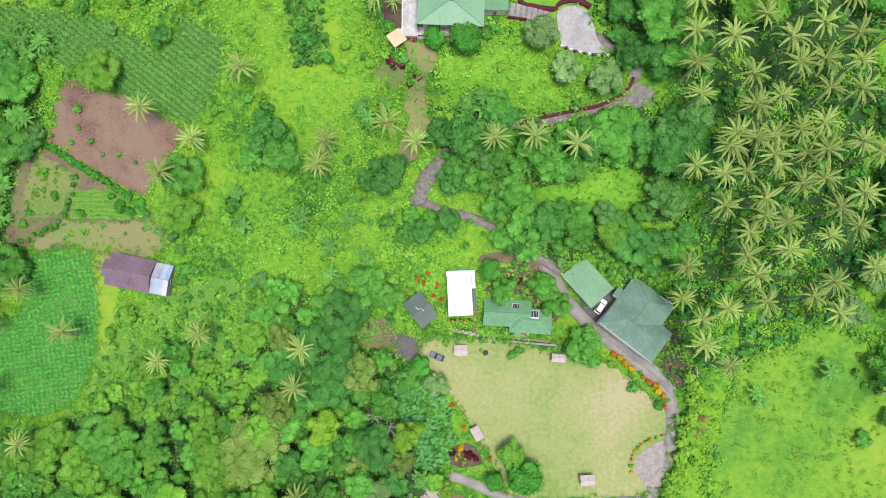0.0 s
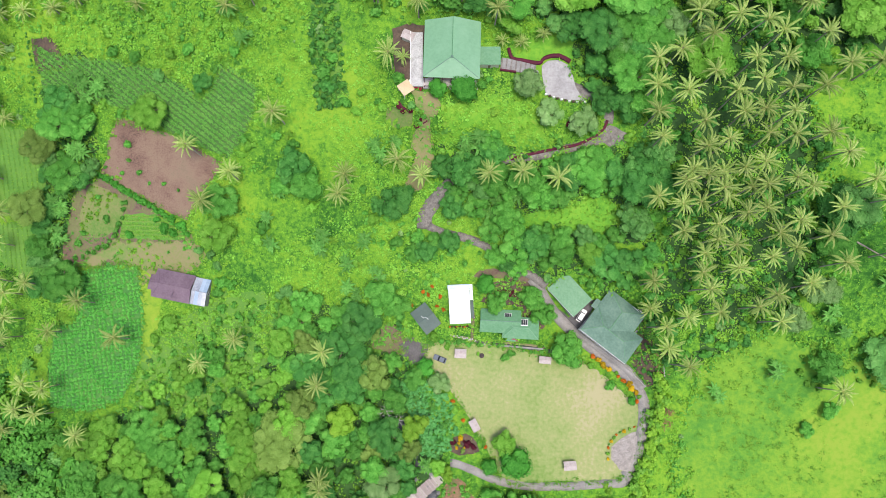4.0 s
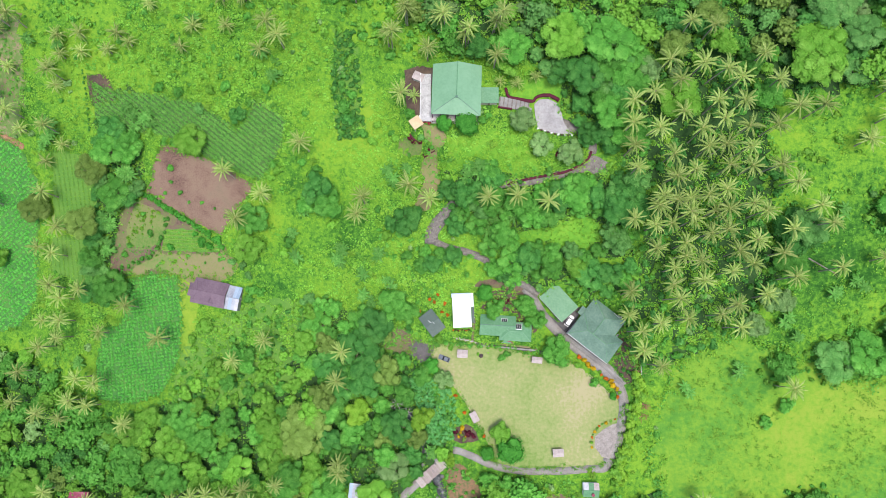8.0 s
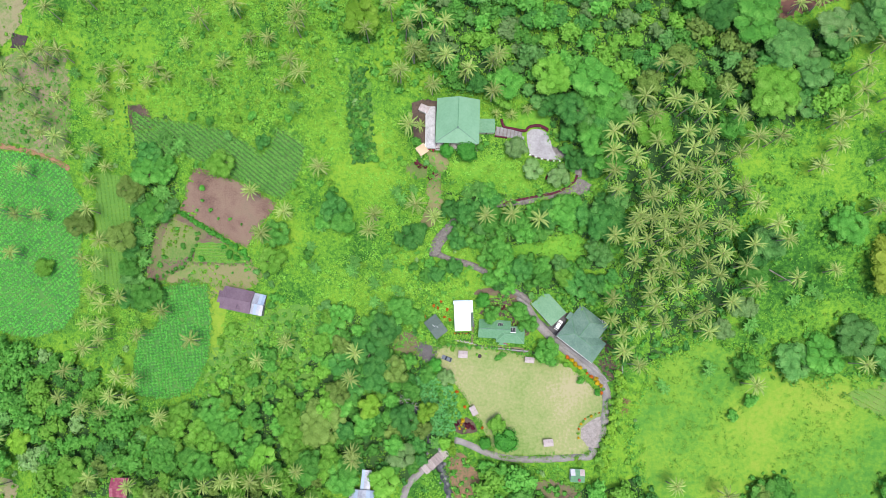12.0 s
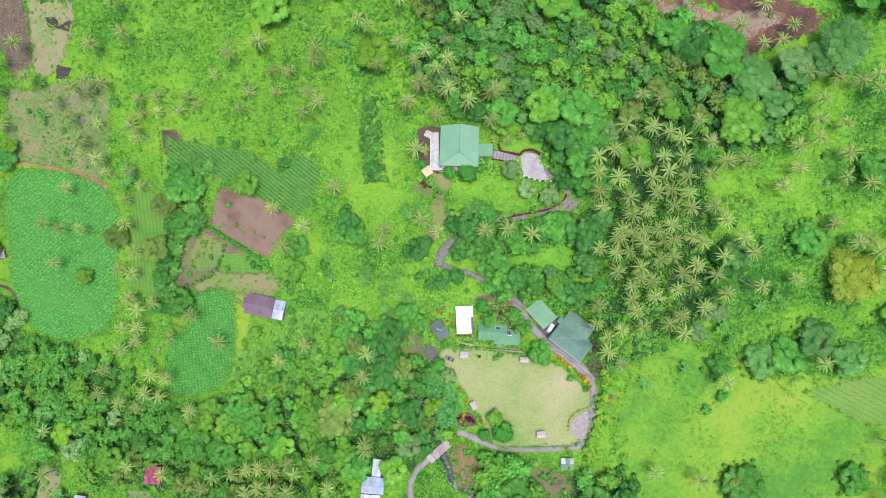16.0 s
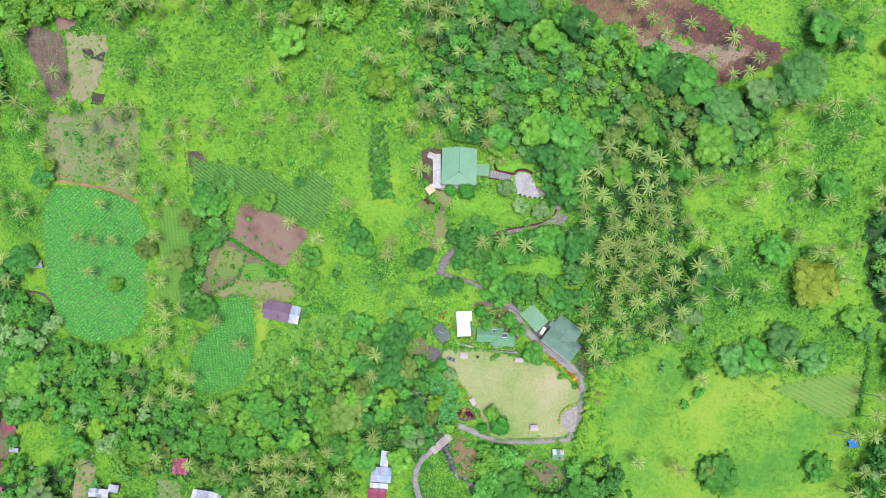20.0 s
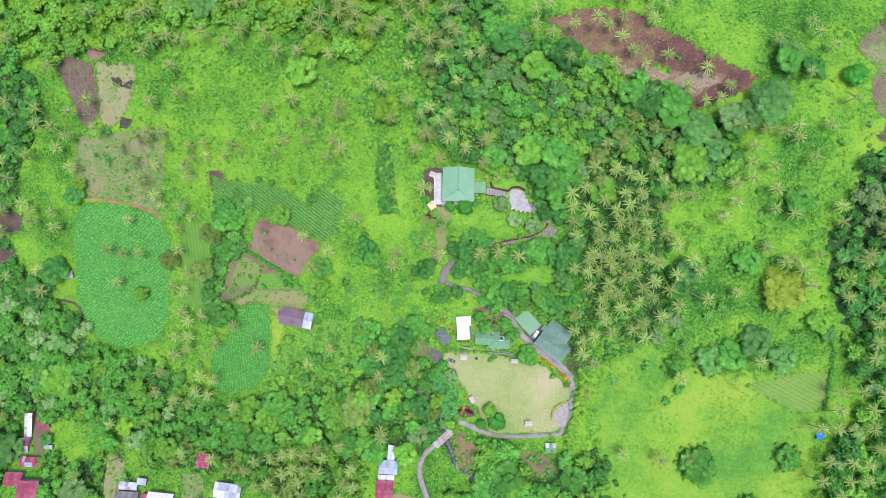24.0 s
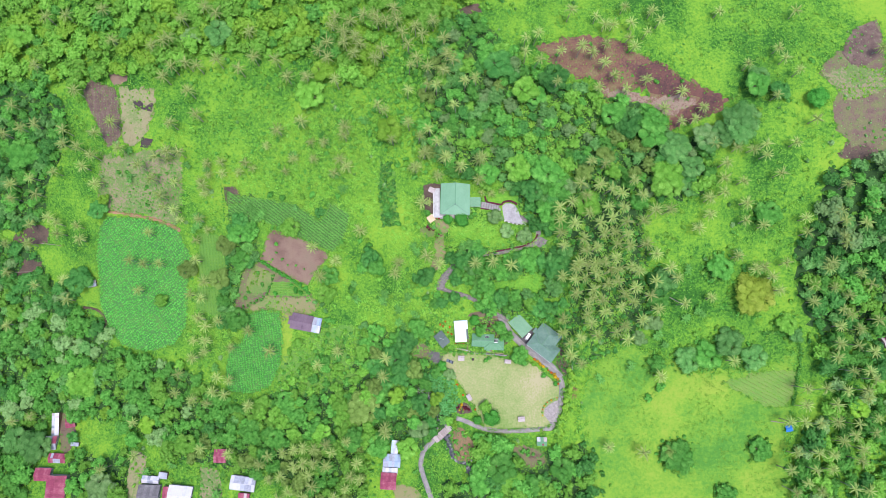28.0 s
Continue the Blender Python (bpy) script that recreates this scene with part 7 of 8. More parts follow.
BAN = [mesh_of("leaves", banana_leaves(k), banana_leaf) for k in range(4)]
BST = mesh_of("stem", (lambda v: (v[0] * [0.55, 0.55, 1], v[1]))(palm_trunk(2.3, 0.05, 1)), mat("banana_stem", [(0.16, 0.24, 0.06), (0.26, 0.30, 0.12)]))
k = 0
for x, y in BANANAS + BANANAS_OUTER + ROSETTES:
    root = thing("banana_clump", x, y, gz(x, y), 40 * k, "banana clump with broad arching leaves", "banana plant", "banana clumps")
    rng = random.Random(k)
    for j in range(3):
        m = pose(rng.uniform(-1.7, 1.7), rng.uniform(-1.7, 1.7), 0, 0, 0, rng.uniform(0, 360)) @ Matrix.Diagonal((1, 1, 1, 1)) * 1.0
        s = rng.uniform(0.95, 1.4)
        for nm, me in (("stem", BST), ("leaves", BAN[(k + j) % 4])):
            o = new(nm, me)
            o.parent = root
            o.matrix_basis = m @ Matrix.Scale(s, 4)
    k += 1


# ---- joined plants: woods, shrubs, weeds and crops ----
def scatter(poly, gap, rng, tries=6):
    """Random places in an outline, no two nearer than about gap."""
    xs, ys = [p[0] for p in poly], [p[1] for p in poly]
    area = (max(xs) - min(xs)) * (max(ys) - min(ys))
    n = int(area / gap**2 * tries)
    x, y = rng.uniform(min(xs), max(xs), n), rng.uniform(min(ys), max(ys), n)
    ok = inside(poly, x, y)
    cell, pts = {}, []
    for a, b in zip(x[ok], y[ok]):
        i, j = int(a // gap), int(b // gap)
        if all((a - c) ** 2 + (b - d) ** 2 > gap * gap for u in (-1, 0, 1) for w in (-1, 0, 1) for c, d in cell.get((i + u, j + w), ())):
            cell.setdefault((i, j), []).append((a, b))
            pts.append((a, b))
    return np.array(pts).reshape(-1, 2)


def spread(name, shapes, x, y, size, rng, material, lift=0.0, label="", category="", flatten=1.0):
    """Many copies of some shapes joined into one mesh."""
    parts = []
    if not len(x):
        return None
    for k in range(len(shapes)):
        sel = np.arange(len(x)) % len(shapes) == k
        if not sel.any():
            continue
        v, f = shapes[k]
        n = int(sel.sum())
        a = rng.uniform(0, 2 * np.pi, n)
        c, s = np.cos(a)[:, None], np.sin(a)[:, None]
        sz = size[sel][:, None]
        X = (v[:, 0] * c - v[:, 1] * s) * sz + x[sel][:, None]
        Y = (v[:, 0] * s + v[:, 1] * c) * sz + y[sel][:, None]
        Z = v[:, 2] * sz * flatten + (ground(x[sel], y[sel]) + lift * size[sel])[:, None]
        V = np.stack([X, Y, Z], 2).reshape(-1, 3)
        F = (f[None] + (np.arange(n) * len(v))[:, None, None]).reshape(-1, 4)
        parts.append((V, F))
    v, f = join(parts)
    return tagged(mesh_object(name, v, f, material), label, category, kind="stuff")


def free(p, spots, extra=0.6):
    """Drops places under a tree that stands there already or on a plot."""
    ok = ~is_taken(p[:, 0], p[:, 1])
    for x, y, r in spots:
        ok &= np.hypot(p[:, 0] - x, p[:, 1] - y) > r * extra
    return p[ok]


rng = np.random.default_rng(11)
near_count = 0
CLEAR = SPOTS + [(bx, by, 6.0) for bx, by in BANANAS] + [(0, -8, 10), (-2, -18, 12), (3, -26, 9)]
for poly, gap, mix, near in ((BELT_WEST, 4.2, "ddbdm", True), (WOOD_PATH, 4.8, "mmdmb", True), (WOOD_SOUTH, 4.9, "mmdmmdmommdmmdy", True), (WOOD_BROOK, 6.0, "myd", False), (WOOD_NORTH, 5.0, "mymdbmgymoymdbm", False), (WOOD_TOP, 6.6, "yylymlyy", False), (WOOD_FAR_EAST, 6.0, "dmbmy", False), (WOOD_WEST, 6.4, "mmgymbmd", False), (WOOD_EAST, 6.5, "bdmg", False), (WOOD_SOUTHWEST, 6.0, "mym", False), (WOOD_VILLAGE, 6.0, "moy", False), (WOOD_SOUTHEAST, 7.0, "mymgd", False), (BRUSH_NORTHWEST, 4.9, "dmdbm", False), (BRUSH_WEST, 5.0, "dmgd", False)):
    p = free(scatter(poly, gap, rng), CLEAR)
    size = gap * (0.6 + 0.8 * rng.random(len(p)) ** 1.5)
    if poly is WOOD_NORTH:
        close = (p[:, 1] < 110) & (p[:, 0] < 72)
        for (x, y), s in zip(p[close], size[close]):
            s = min(s, room(x, y) * 0.92 - 0.8)
            if s > 1.5:
                tree(x, y, s, "dmdmb"[near_count % 5], near_count, group="trees of the hilltop wood")
                near_count += 1
        p, size = p[~close], size[~close]
    if near:
        for (x, y), s in zip(p, size):
            s = min(s, room(x, y) * 0.92 - 0.8)
            if s < 1.5:
                continue
            tone = "mymyyymm" if poly is WOOD_SOUTH and x < -46 else mix
            if inside(WOOD_FRINGE, x, y):
                s, tone = max(1.5, 0.62 * s), "yym"
            tree(x, y, s, tone[near_count % len(tone)], near_count, group="trees of the near woods", tall=(0.7, 1.0, 1.5, 1.15, 2.0)[near_count * 7 % 5] if poly is WOOD_SOUTH else 1.0)
            near_count += 1
        continue
    kinds = rng.integers(0, len(mix), len(p))
    for q in range(len(mix)):
        if (kinds == q).any():
            sel = kinds == q
            spread("woodland", FAR, p[sel, 0], p[sel, 1], size[sel], rng, LEAF[mix[q]], lift=0.5, label="dense tropical woodland, " + KIND[mix[q]].split(" with")[0] + "s", category="woods", flatten=0.8)

# undergrowth below woods and palms
BUSH = [crown_shape(90 + k, 5, 48, 0.25, squash=0.6, lobe=0.5, fine=False) for k in range(4)]
PLANTS_GARDEN = [
    ("undergrowth", WOOD_GROVE, 4.0, "d", 1.2, 2.8), ("undergrowth", WOOD_GROVE, 5.0, "m", 1.1, 2.4), ("garden_shrubs", GARDEN_NORTH, 2.6, "d", 0.5, 1.2), ("garden_shrubs", GARDEN_NORTH, 3.0, "m", 0.5, 1.2),
    ("garden_shrubs", GARDEN_SOIL_MID, 2.0, "d", 0.6, 1.3), ("garden_shrubs", GARDEN_SOIL_MID, 2.8, "m", 0.6, 1.3), ("field_shrubs", GLADE_GRASS, 2.6, "y", 0.5, 1.3), ("field_shrubs", HILL_GRASS, 4.5, "y", 0.4, 1.0),
    ("garden_shrubs", GARDEN_MID, 2.0, "m", 0.4, 0.9), ("garden_shrubs", GARDEN_MID, 3.0, "y", 0.5, 1.0), ("garden_shrubs", GARDEN_BACK, 2.2, "m", 0.6, 1.4), ("garden_shrubs", GARDEN_SOIL, 2.0, "d", 0.5, 1.3),
    ("garden_shrubs", GARDEN_WEST, 2.4, "y", 0.6, 1.5), ("garden_shrubs", GARDEN_WEST, 3.0, "m", 0.6, 1.6), ("undergrowth", BRUSH_WEST, 4, "d", 1, 2.4), ("bank_shrubs", STREAM_BANK, 2.6, "m", 0.7, 2.0),
    ("bank_shrubs", STREAM_BANK, 4.5, "y", 0.6, 1.6),
]
PLANTS_FIELD = [
    ("bank_shrubs", BROOK_EARTH, 2.6, "m", 0.7, 2.2), ("field_shrubs", SCRUB_NW, 4.6, "g", 0.6, 1.7), ("field_shrubs", SCRUB_NW, 7.0, "m", 0.7, 2.0), ("field_shrubs", PALE_NW, 5.0, "y", 0.5, 1.3),
    ("field_shrubs", TILLED_NW, 8.0, "m", 0.5, 1.2), ("field_shrubs", VILLAGE_YARD, 4.0, "m", 0.6, 1.5), ("field_shrubs", SW_YARD, 3.2, "y", 0.6, 1.6), ("field_shrubs", SW_YARD_EAST, 3.2, "m", 0.6, 1.6),
    ("field_shrubs", RED_FIELD, 8.5, "m", 0.7, 2.0), ("field_shrubs", NE_FIELD, 9.0, "g", 0.6, 1.6), ("field_shrubs", DARK_W, 5.0, "m", 0.6, 1.6), ("field_shrubs", FARM_GROUND, 4.6, "m", 0.4, 1.0),
    ("thicket", HILL_WEST, 2.8, "y", 0.9, 2.6), ("thicket", HILL_WEST, 4.2, "m", 1.0, 3.2), ("thicket", MEADOW_NORTH, 6.5, "m", 0.7, 2.1), ("thicket", MEADOW_NORTH, 4.5, "y", 0.8, 2.4),
    ("thicket", WOOD_FRINGE, 3.2, "y", 0.9, 2.4),
]
PLANTS_WOOD = [
    ("thicket", WOOD_FRINGE, 4.5, "m", 0.9, 2.4), ("weed_strip", DARK_STRIP, 2.2, "m", 1.0, 2.1), ("weed_strip", DARK_STRIP, 1.8, "d", 1.0, 1.9), ("thicket", BELT_WEST, 2.4, "d", 0.8, 1.8),
    ("thicket", LAWN_WEST, 1.0, "t", 0.9, 1.7), ("thicket", LAWN_WEST, 3.0, "r", 0.8, 1.4), ("thicket", THICKET_BANK, 2.6, "m", 0.9, 2.2), ("thicket", BARN_BACK, 2.2, "m", 1.2, 2.6),
    ("thicket", BARN_BACK, 2.8, "y", 1.2, 2.4), ("undergrowth", WOOD_SOUTHEAST, 6, "d", 1, 2.4), ("undergrowth", WOOD_SOUTHEAST, 4.2, "m", 1, 2.4), ("undergrowth", BRUSH_NORTHWEST, 5, "m", 1, 2.2),
    ("undergrowth", WOOD_NORTH, 4.0, "m", 1, 2), ("undergrowth", WOOD_SOUTH, 4.0, "d", 1, 2.2), ("undergrowth", WOOD_WEST, 4.5, "m", 1, 2.2), ("undergrowth", WOOD_TOP, 3.4, "y", 0.9, 2.4),
    ("undergrowth", WOOD_FAR_EAST, 4.5, "d", 0.9, 2.2), ("undergrowth", WOOD_VILLAGE, 4.5, "y", 1, 2),
]
for name, poly, gap, c, lo, hi in PLANTS_GARDEN + PLANTS_FIELD + PLANTS_WOOD:
    p = scatter(poly, gap, rng, 4)
    if name in ("bank_shrubs", "field_shrubs"):
        p = p + rng.normal(0, gap * 0.35, p.shape)
        p = p[rng.random(len(p)) < 0.75]
    else:
        p = free(p, [])
    spread(name, BUSH, p[:, 0], p[:, 1], lo + (hi - lo) * rng.random(len(p)) ** 1.3, rng, LEAF[c], lift=0.15, label="tangled green undergrowth shrubs", category="shrubs")

# low bushes round the feet of trees that stand alone
ring = np.array([(x + r * q * math.cos(a), y + r * q * math.sin(a)) for x, y, r, c in TREES_EAST if r > 4 for a, q in [(k * 2.2 / r, (0.8, 1.0, 0.88, 1.08)[k % 4]) for k in range(int(6.2 * r / 2.2))]])
ring = ring + rng.normal(0, 0.5, ring.shape)
for c, q in (("m", 0), ("y", 1)):
    sel = ring[q::2]
    spread("foot_shrubs", BUSH, sel[:, 0], sel[:, 1], rng.uniform(0.8, 1.9, len(sel)), rng, LEAF[c], lift=0.15, label="low green bushes round the feet of trees", category="shrubs")

# bushy fringe along the rims of the woods
FRINGE = [WOOD_NORTH, WOOD_TOP, WOOD_WEST, WOOD_SOUTH, WOOD_BROOK, WOOD_EAST, WOOD_SOUTHWEST, WOOD_VILLAGE, WOOD_SOUTHEAST, WOOD_PATH, WOOD_GROVE]
fr = np.array([(q.x, q.y) for poly in FRINGE for q in smooth_line(poly + poly[:1], 3.2)])
fr = free(fr + rng.normal(0, 2.2, fr.shape), [])
for c, q in (("m", 0), ("y", 1), ("d", 2)):
    sel = fr[q::3]
    spread("fringe_shrubs", BUSH, sel[:, 0], sel[:, 1], rng.uniform(0.8, 2.3, len(sel)), rng, LEAF[c], lift=0.15, label="bushy green fringe along the woods", category="shrubs")

# far palms on the northern hill, joined
far = np.array(PALMS_NORTHWEST + PALMS_HILL)
for arr, m, nm, lb in ((0, frond, "far_palm_fronds", "feathery crowns of distant coconut palms"), (1, rib, "far_palm_ribs", "pale ribs of distant coconut palm fronds")):
    spread(nm, [a[arr] for a in PALM_ARRAYS[:3]], far[:, 0], far[:, 1], np.full(len(far), 0.86), np.random.default_rng(5), m, lift=13.4, label=lb, category="palms")
spread("far_palm_trunks", [palm_trunk(11.6, 0.1, 1)], far[:, 0], far[:, 1], np.ones(len(far)), rng, palm_bark, label="slender grey trunks of distant palms", category="palms")

# weeds of the meadow
def tuft(seed, n, size, wide):
    r = np.random.default_rng(seed)
    p = np.stack([r.normal(0, wide, n), r.normal(0, wide, n), r.uniform(0.1, 0.5, n)], 1)
    return leaves(p, unit(np.stack([r.normal(0, 0.35, n), r.normal(0, 0.35, n), np.ones(n)], 1)), size, r)


TUFT = [tuft(200 + k, 3, 0.28, 0.4) for k in range(5)]
CROP = [tuft(400 + k, 11, 0.27, 0.26) for k in range(4)]
CLUMP = [tuft(300 + k, 16, 0.27, 0.55) for k in range(5)]


def patchy(x, y, scale, seed):
    """0 to 1, in drifts of about the given size."""
    r = np.random.default_rng(seed)
    v = sum(np.sin((x * math.cos(a) + y * math.sin(a)) / scale * f + b) / f for a, b, f in zip(r.uniform(0, 6.3, 7), r.uniform(0, 6.3, 7), (0.7, 1, 1.3, 1.7, 2.3, 3.1, 4.2)))
    return (v - v.min()) / np.ptp(v)


n = 52000
x, y = rng.uniform(-330, 330, n), rng.uniform(-110, 270, n)
keep = ~is_taken(x, y) & ~(inside(SE_PASTURE, x, y) & (rng.random(n) < 0.85)) & ~((x > 105) & (rng.random(n) < 0.6))
x, y = x[keep], y[keep]
size = 0.7 + 1.2 * rng.random(len(x)) ** 2
size = np.where(inside(SE_PASTURE, x, y), 0.6 * size, size)
spread("meadow_weeds", TUFT, x, y, size, rng, herb, label="knee-high bright green weeds and grass", category="weeds")
n = 13000
x, y = rng.uniform(-330, 330, n), rng.uniform(-110, 270, n)
keep = ~is_taken(x, y) & (patchy(x, y, 14, 4) * 0.8 + 0.2 * rng.random(n) > 0.47) & ~inside(SE_PASTURE, x, y) & ~((x > 105) & (rng.random(n) < 0.5))
x, y = x[keep], y[keep]
for q, (m, lb) in enumerate(((LEAF["y"], "drifts of tall green weeds"), (herb, "drifts of tall yellow-green weeds"), (herb_dark, "drifts of leafy darker weeds"))):
    sel = np.arange(len(x)) % 3 == q
    spread("weed_drifts", CLUMP, x[sel], y[sel], rng.uniform(0.9, 2.2, sel.sum()), rng, m, lift=0.02, label=lb, category="weeds", flatten=0.75)
MOUND = [crown_shape(500 + k, 3, 20, 0.27, squash=0.4, lobe=0.55, fine=False) for k in range(4)]
n = 5000
x, y = rng.uniform(-240, 240, n), rng.uniform(-70, 210, n)
keep = ~is_taken(x, y) & (patchy(x, y, 18, 21) + 0.25 * rng.random(n) > np.where(inside(SE_PASTURE, x, y), 0.98, np.where(x > 105, 0.78, 0.55)))
x, y = x[keep], y[keep]
for q, (m, lb) in enumerate(((herb, "mounds of yellow-green creeping weeds"), (herb_dark, "mounds of green creeping weeds"))):
    sel = np.arange(len(x)) % 2 == q
    spread("weed_mounds", MOUND, x[sel], y[sel], 0.45 + 0.9 * rng.random(sel.sum()) ** 1.5, rng, m, lift=0.0, label=lb, category="weeds", flatten=0.5)
p = np.stack([rng.uniform(-330, 330, 3600), rng.uniform(-110, 265, 3600)], 1)
p = p[(patchy(p[:, 0], p[:, 1], 25, 9) > 0.45) & ~inside(SE_PASTURE, p[:, 0], p[:, 1])]
p = free(p, [])
for c, a, b in (("y", 0, 500), ("m", 500, 900), ("b", 900, 1020), ("g", 1020, 1150)):
    q = p[a:b]
    spread("meadow_shrubs", BUSH, q[:, 0], q[:, 1], 0.6 + 1.8 * rng.random(len(q)) ** 1.5, rng, LEAF[c], lift=0.1, label="low green shrubs scattered over the meadow", category="shrubs")

# herbs over the pasture
n = 2600
x, y = rng.uniform(80, 205, n), rng.uniform(-90, 15, n)
keep = ~is_taken(x, y) & inside(SE_PASTURE, x, y) & (patchy(x, y, 12, 52) + 0.4 * rng.random(n) > 0.85)
spread("pasture_herbs", CLUMP, x[keep], y[keep], rng.uniform(0.5, 1.3, keep.sum()), rng, herb, label="fresh green herbs scattered over the pasture", category="weeds", flatten=0.5)

# creeping leaves that cover the meadow round the gardens and fields
n = 15000
x, y = rng.uniform(-175, 110, n), rng.uniform(5, 150, n)
keep = ~is_taken(x, y) & (patchy(x, y, 12, 81) + 0.35 * rng.random(n) > 0.6)
for q, (m, lb) in enumerate(((herb, "low carpet of yellow-green creeping leaves"), (LEAF["l"], "low carpet of lime green creeping leaves"), (LEAF["y"], "low carpet of light green creeping leaves"))):
    a, b = x[keep][q::3], y[keep][q::3]
    spread("creeping_leaves", CLUMP, a, b, rng.uniform(0.9, 1.9, len(a)), rng, m, label=lb, category="weeds", flatten=0.4)

# drifts of mid-sized shrubs over the meadows, thicker to the northwest
n = 15000
x, y = rng.uniform(-330, 330, n), rng.uniform(-110, 270, n)
dense = patchy(x, y, 20, 33) + 0.5 * patchy(x, y, 6, 34) + 0.25 * rng.random(n) + 0.12 * np.clip((y - 20) / 120, 0, 1) - 0.10 * np.clip((x - 60) / 60, 0, 1)
p = np.stack([x, y], 1)[(dense > 0.98) & ~inside(SE_PASTURE, x, y)]
p = free(p, [])[:3600]
for q, (m, lb) in enumerate(((herb_dark, "fresh green meadow shrubs in drifts"), (herb, "leafy green meadow shrubs in drifts"), (herb, "bright green meadow shrubs in drifts"), (LEAF["y"], "yellow-green meadow shrubs in drifts"))):
    sel = p[q::4]
    spread("shrub_drifts", MOUND, sel[:, 0], sel[:, 1], 0.8 + 2.0 * rng.random(len(sel)) ** 2.2, rng, m, lift=0.0, label=lb, category="shrubs", flatten=0.42)


def rows(name, poly, gap, step, ang, size, material, label, shapes=CROP, jitter=0.1, lift=0.0):
    xs, ys = np.array([p[0] for p in poly]), np.array([p[1] for p in poly])
    cx, cy, R = xs.mean(), ys.mean(), max(np.ptp(xs), np.ptp(ys))
    u, w = np.meshgrid(np.arange(-R, R, step), np.arange(-R, R, gap))
    u, w = u.ravel() + rng.uniform(-jitter, jitter, u.size), w.ravel() + rng.uniform(-jitter, jitter, u.size)
    c, s = math.cos(radians(ang)), math.sin(radians(ang))
    x, y = cx + u * c - w * s, cy + u * s + w * c
    ok = inside(poly, x, y) & (rng.random(len(x)) > 0.06)
    spread(name, shapes, x[ok], y[ok], size * rng.uniform(0.75, 1.2, ok.sum()), rng, material, lift=lift, label=label, category="crop")


rows("bean_plants", BEAN_FIELD, 1.7, 1.4, 97, 1.06, bean_leaf, "rows of leafy green bean plants", shapes=MOUND)
rows("corn_plants", CORN_FIELD, 1.6, 0.5, -38, 1.1, corn_leaf, "slanting rows of young corn")
rows("crop_plants", WEST_CROP, 1.8, 1.45, 35, 0.95, bean_leaf, "dense broad-leaved emerald green crop plants", jitter=0.3, shapes=MOUND)
rows("vegetables", LIGHT_CROP, 1.3, 1.0, -4, 0.8, LEAF["y"], "rows of pale vegetables")
rows("plot_rows", STRIPED_PLOT, 2.0, 0.9, 92, 0.6, herb, "thin rows of sprouting plants")
rows("plot_rows", STRIPED_PLOT_LOW, 2.0, 0.9, 92, 0.6, herb, "thin rows of sprouting plants")
rows("furrow_rows", FURROWS, 2.1, 0.9, -28, 0.55, herb, "slanting furrow rows of young plants")
rows("sprouts", TILLED_NW, 2.4, 1.6, 80, 0.55, LEAF["g"], "rows of pale sprouts on dark soil")
rows("sprouts", NE_FIELD, 4.0, 3.5, 60, 0.7, LEAF["g"], "scattered young plants on tilled soil", jitter=1.2)
rows("regrowth", RED_FIELD, 4.0, 3.0, 20, 0.8, LEAF["y"], "sparse green regrowth on burnt soil", jitter=1.4)
rows("regrowth", SCRUB_NW, 3.5, 3.0, 20, 0.9, LEAF["y"], "sparse green regrowth on bare soil", jitter=1.4)
rows("weeds", WEED_BED, 1.6, 1.5, 20, 0.7, LEAF["m"], "sprouting weeds on dark soil", jitter=0.6)

for nm, poly in (("glade_weeds", GLADE_GRASS), ("slope_weeds", HILL_GRASS)):
    p = scatter(poly, 1.1, rng, 5)
    spread(nm, TUFT, p[:, 0], p[:, 1], rng.uniform(0.7, 1.7, len(p)), rng, herb, lift=0.15, label="tall bright green grass tufts", category="weeds")
# weeds that creep over the rims of plots and paths
rim = np.array([(q.x, q.y) for poly, step in ((BROWN_FIELD, 0.9), (FARM_GROUND, 1.0), (DIRT_YARD, 1.0), (GARDEN_EARTH, 0.8), (GLADE_GRASS, 0.6), (YARD_EARTH, 0.7), (GARDEN_BED, 0.9), (WEST_CROP, 1.2), (BEAN_FIELD, 1.0), (LAWN, 0.8), (CORN_FIELD, 1.0), (PALE_NW, 1.2), (TILLED_NW, 1.2), (SCRUB_NW, 1.2), (RED_FIELD, 1.5), (NE_FIELD, 1.5), (STREAM_BANK, 0.9), (BROOK_EARTH, 0.9), (DARK_PLOT, 1.0), (DARK_W, 1.2), (FURROWS, 1.2), (SW_YARD, 1.2), (SW_YARD_EAST, 1.2), (PATH_APRON, 1.2), (GARDEN_SOIL, 1.0), (PARKING_EARTH, 0.9), (STRIPED_PLOT, 1.3)) for q in smooth_line(poly + poly[:1], step)])
rim = rim + rng.normal(0, 0.55, rim.shape)
for q, (m, lb) in enumerate(((herb, "yellow-green weeds creeping over plot rims"), (herb_dark, "green weeds creeping over plot rims"))):
    sel = rim[q::2]
    spread("rim_weeds", CLUMP, sel[:, 0], sel[:, 1], 0.45 + 0.8 * rng.random(len(sel)) ** 1.5, rng, m, lift=0.1, label=lb, category="weeds")

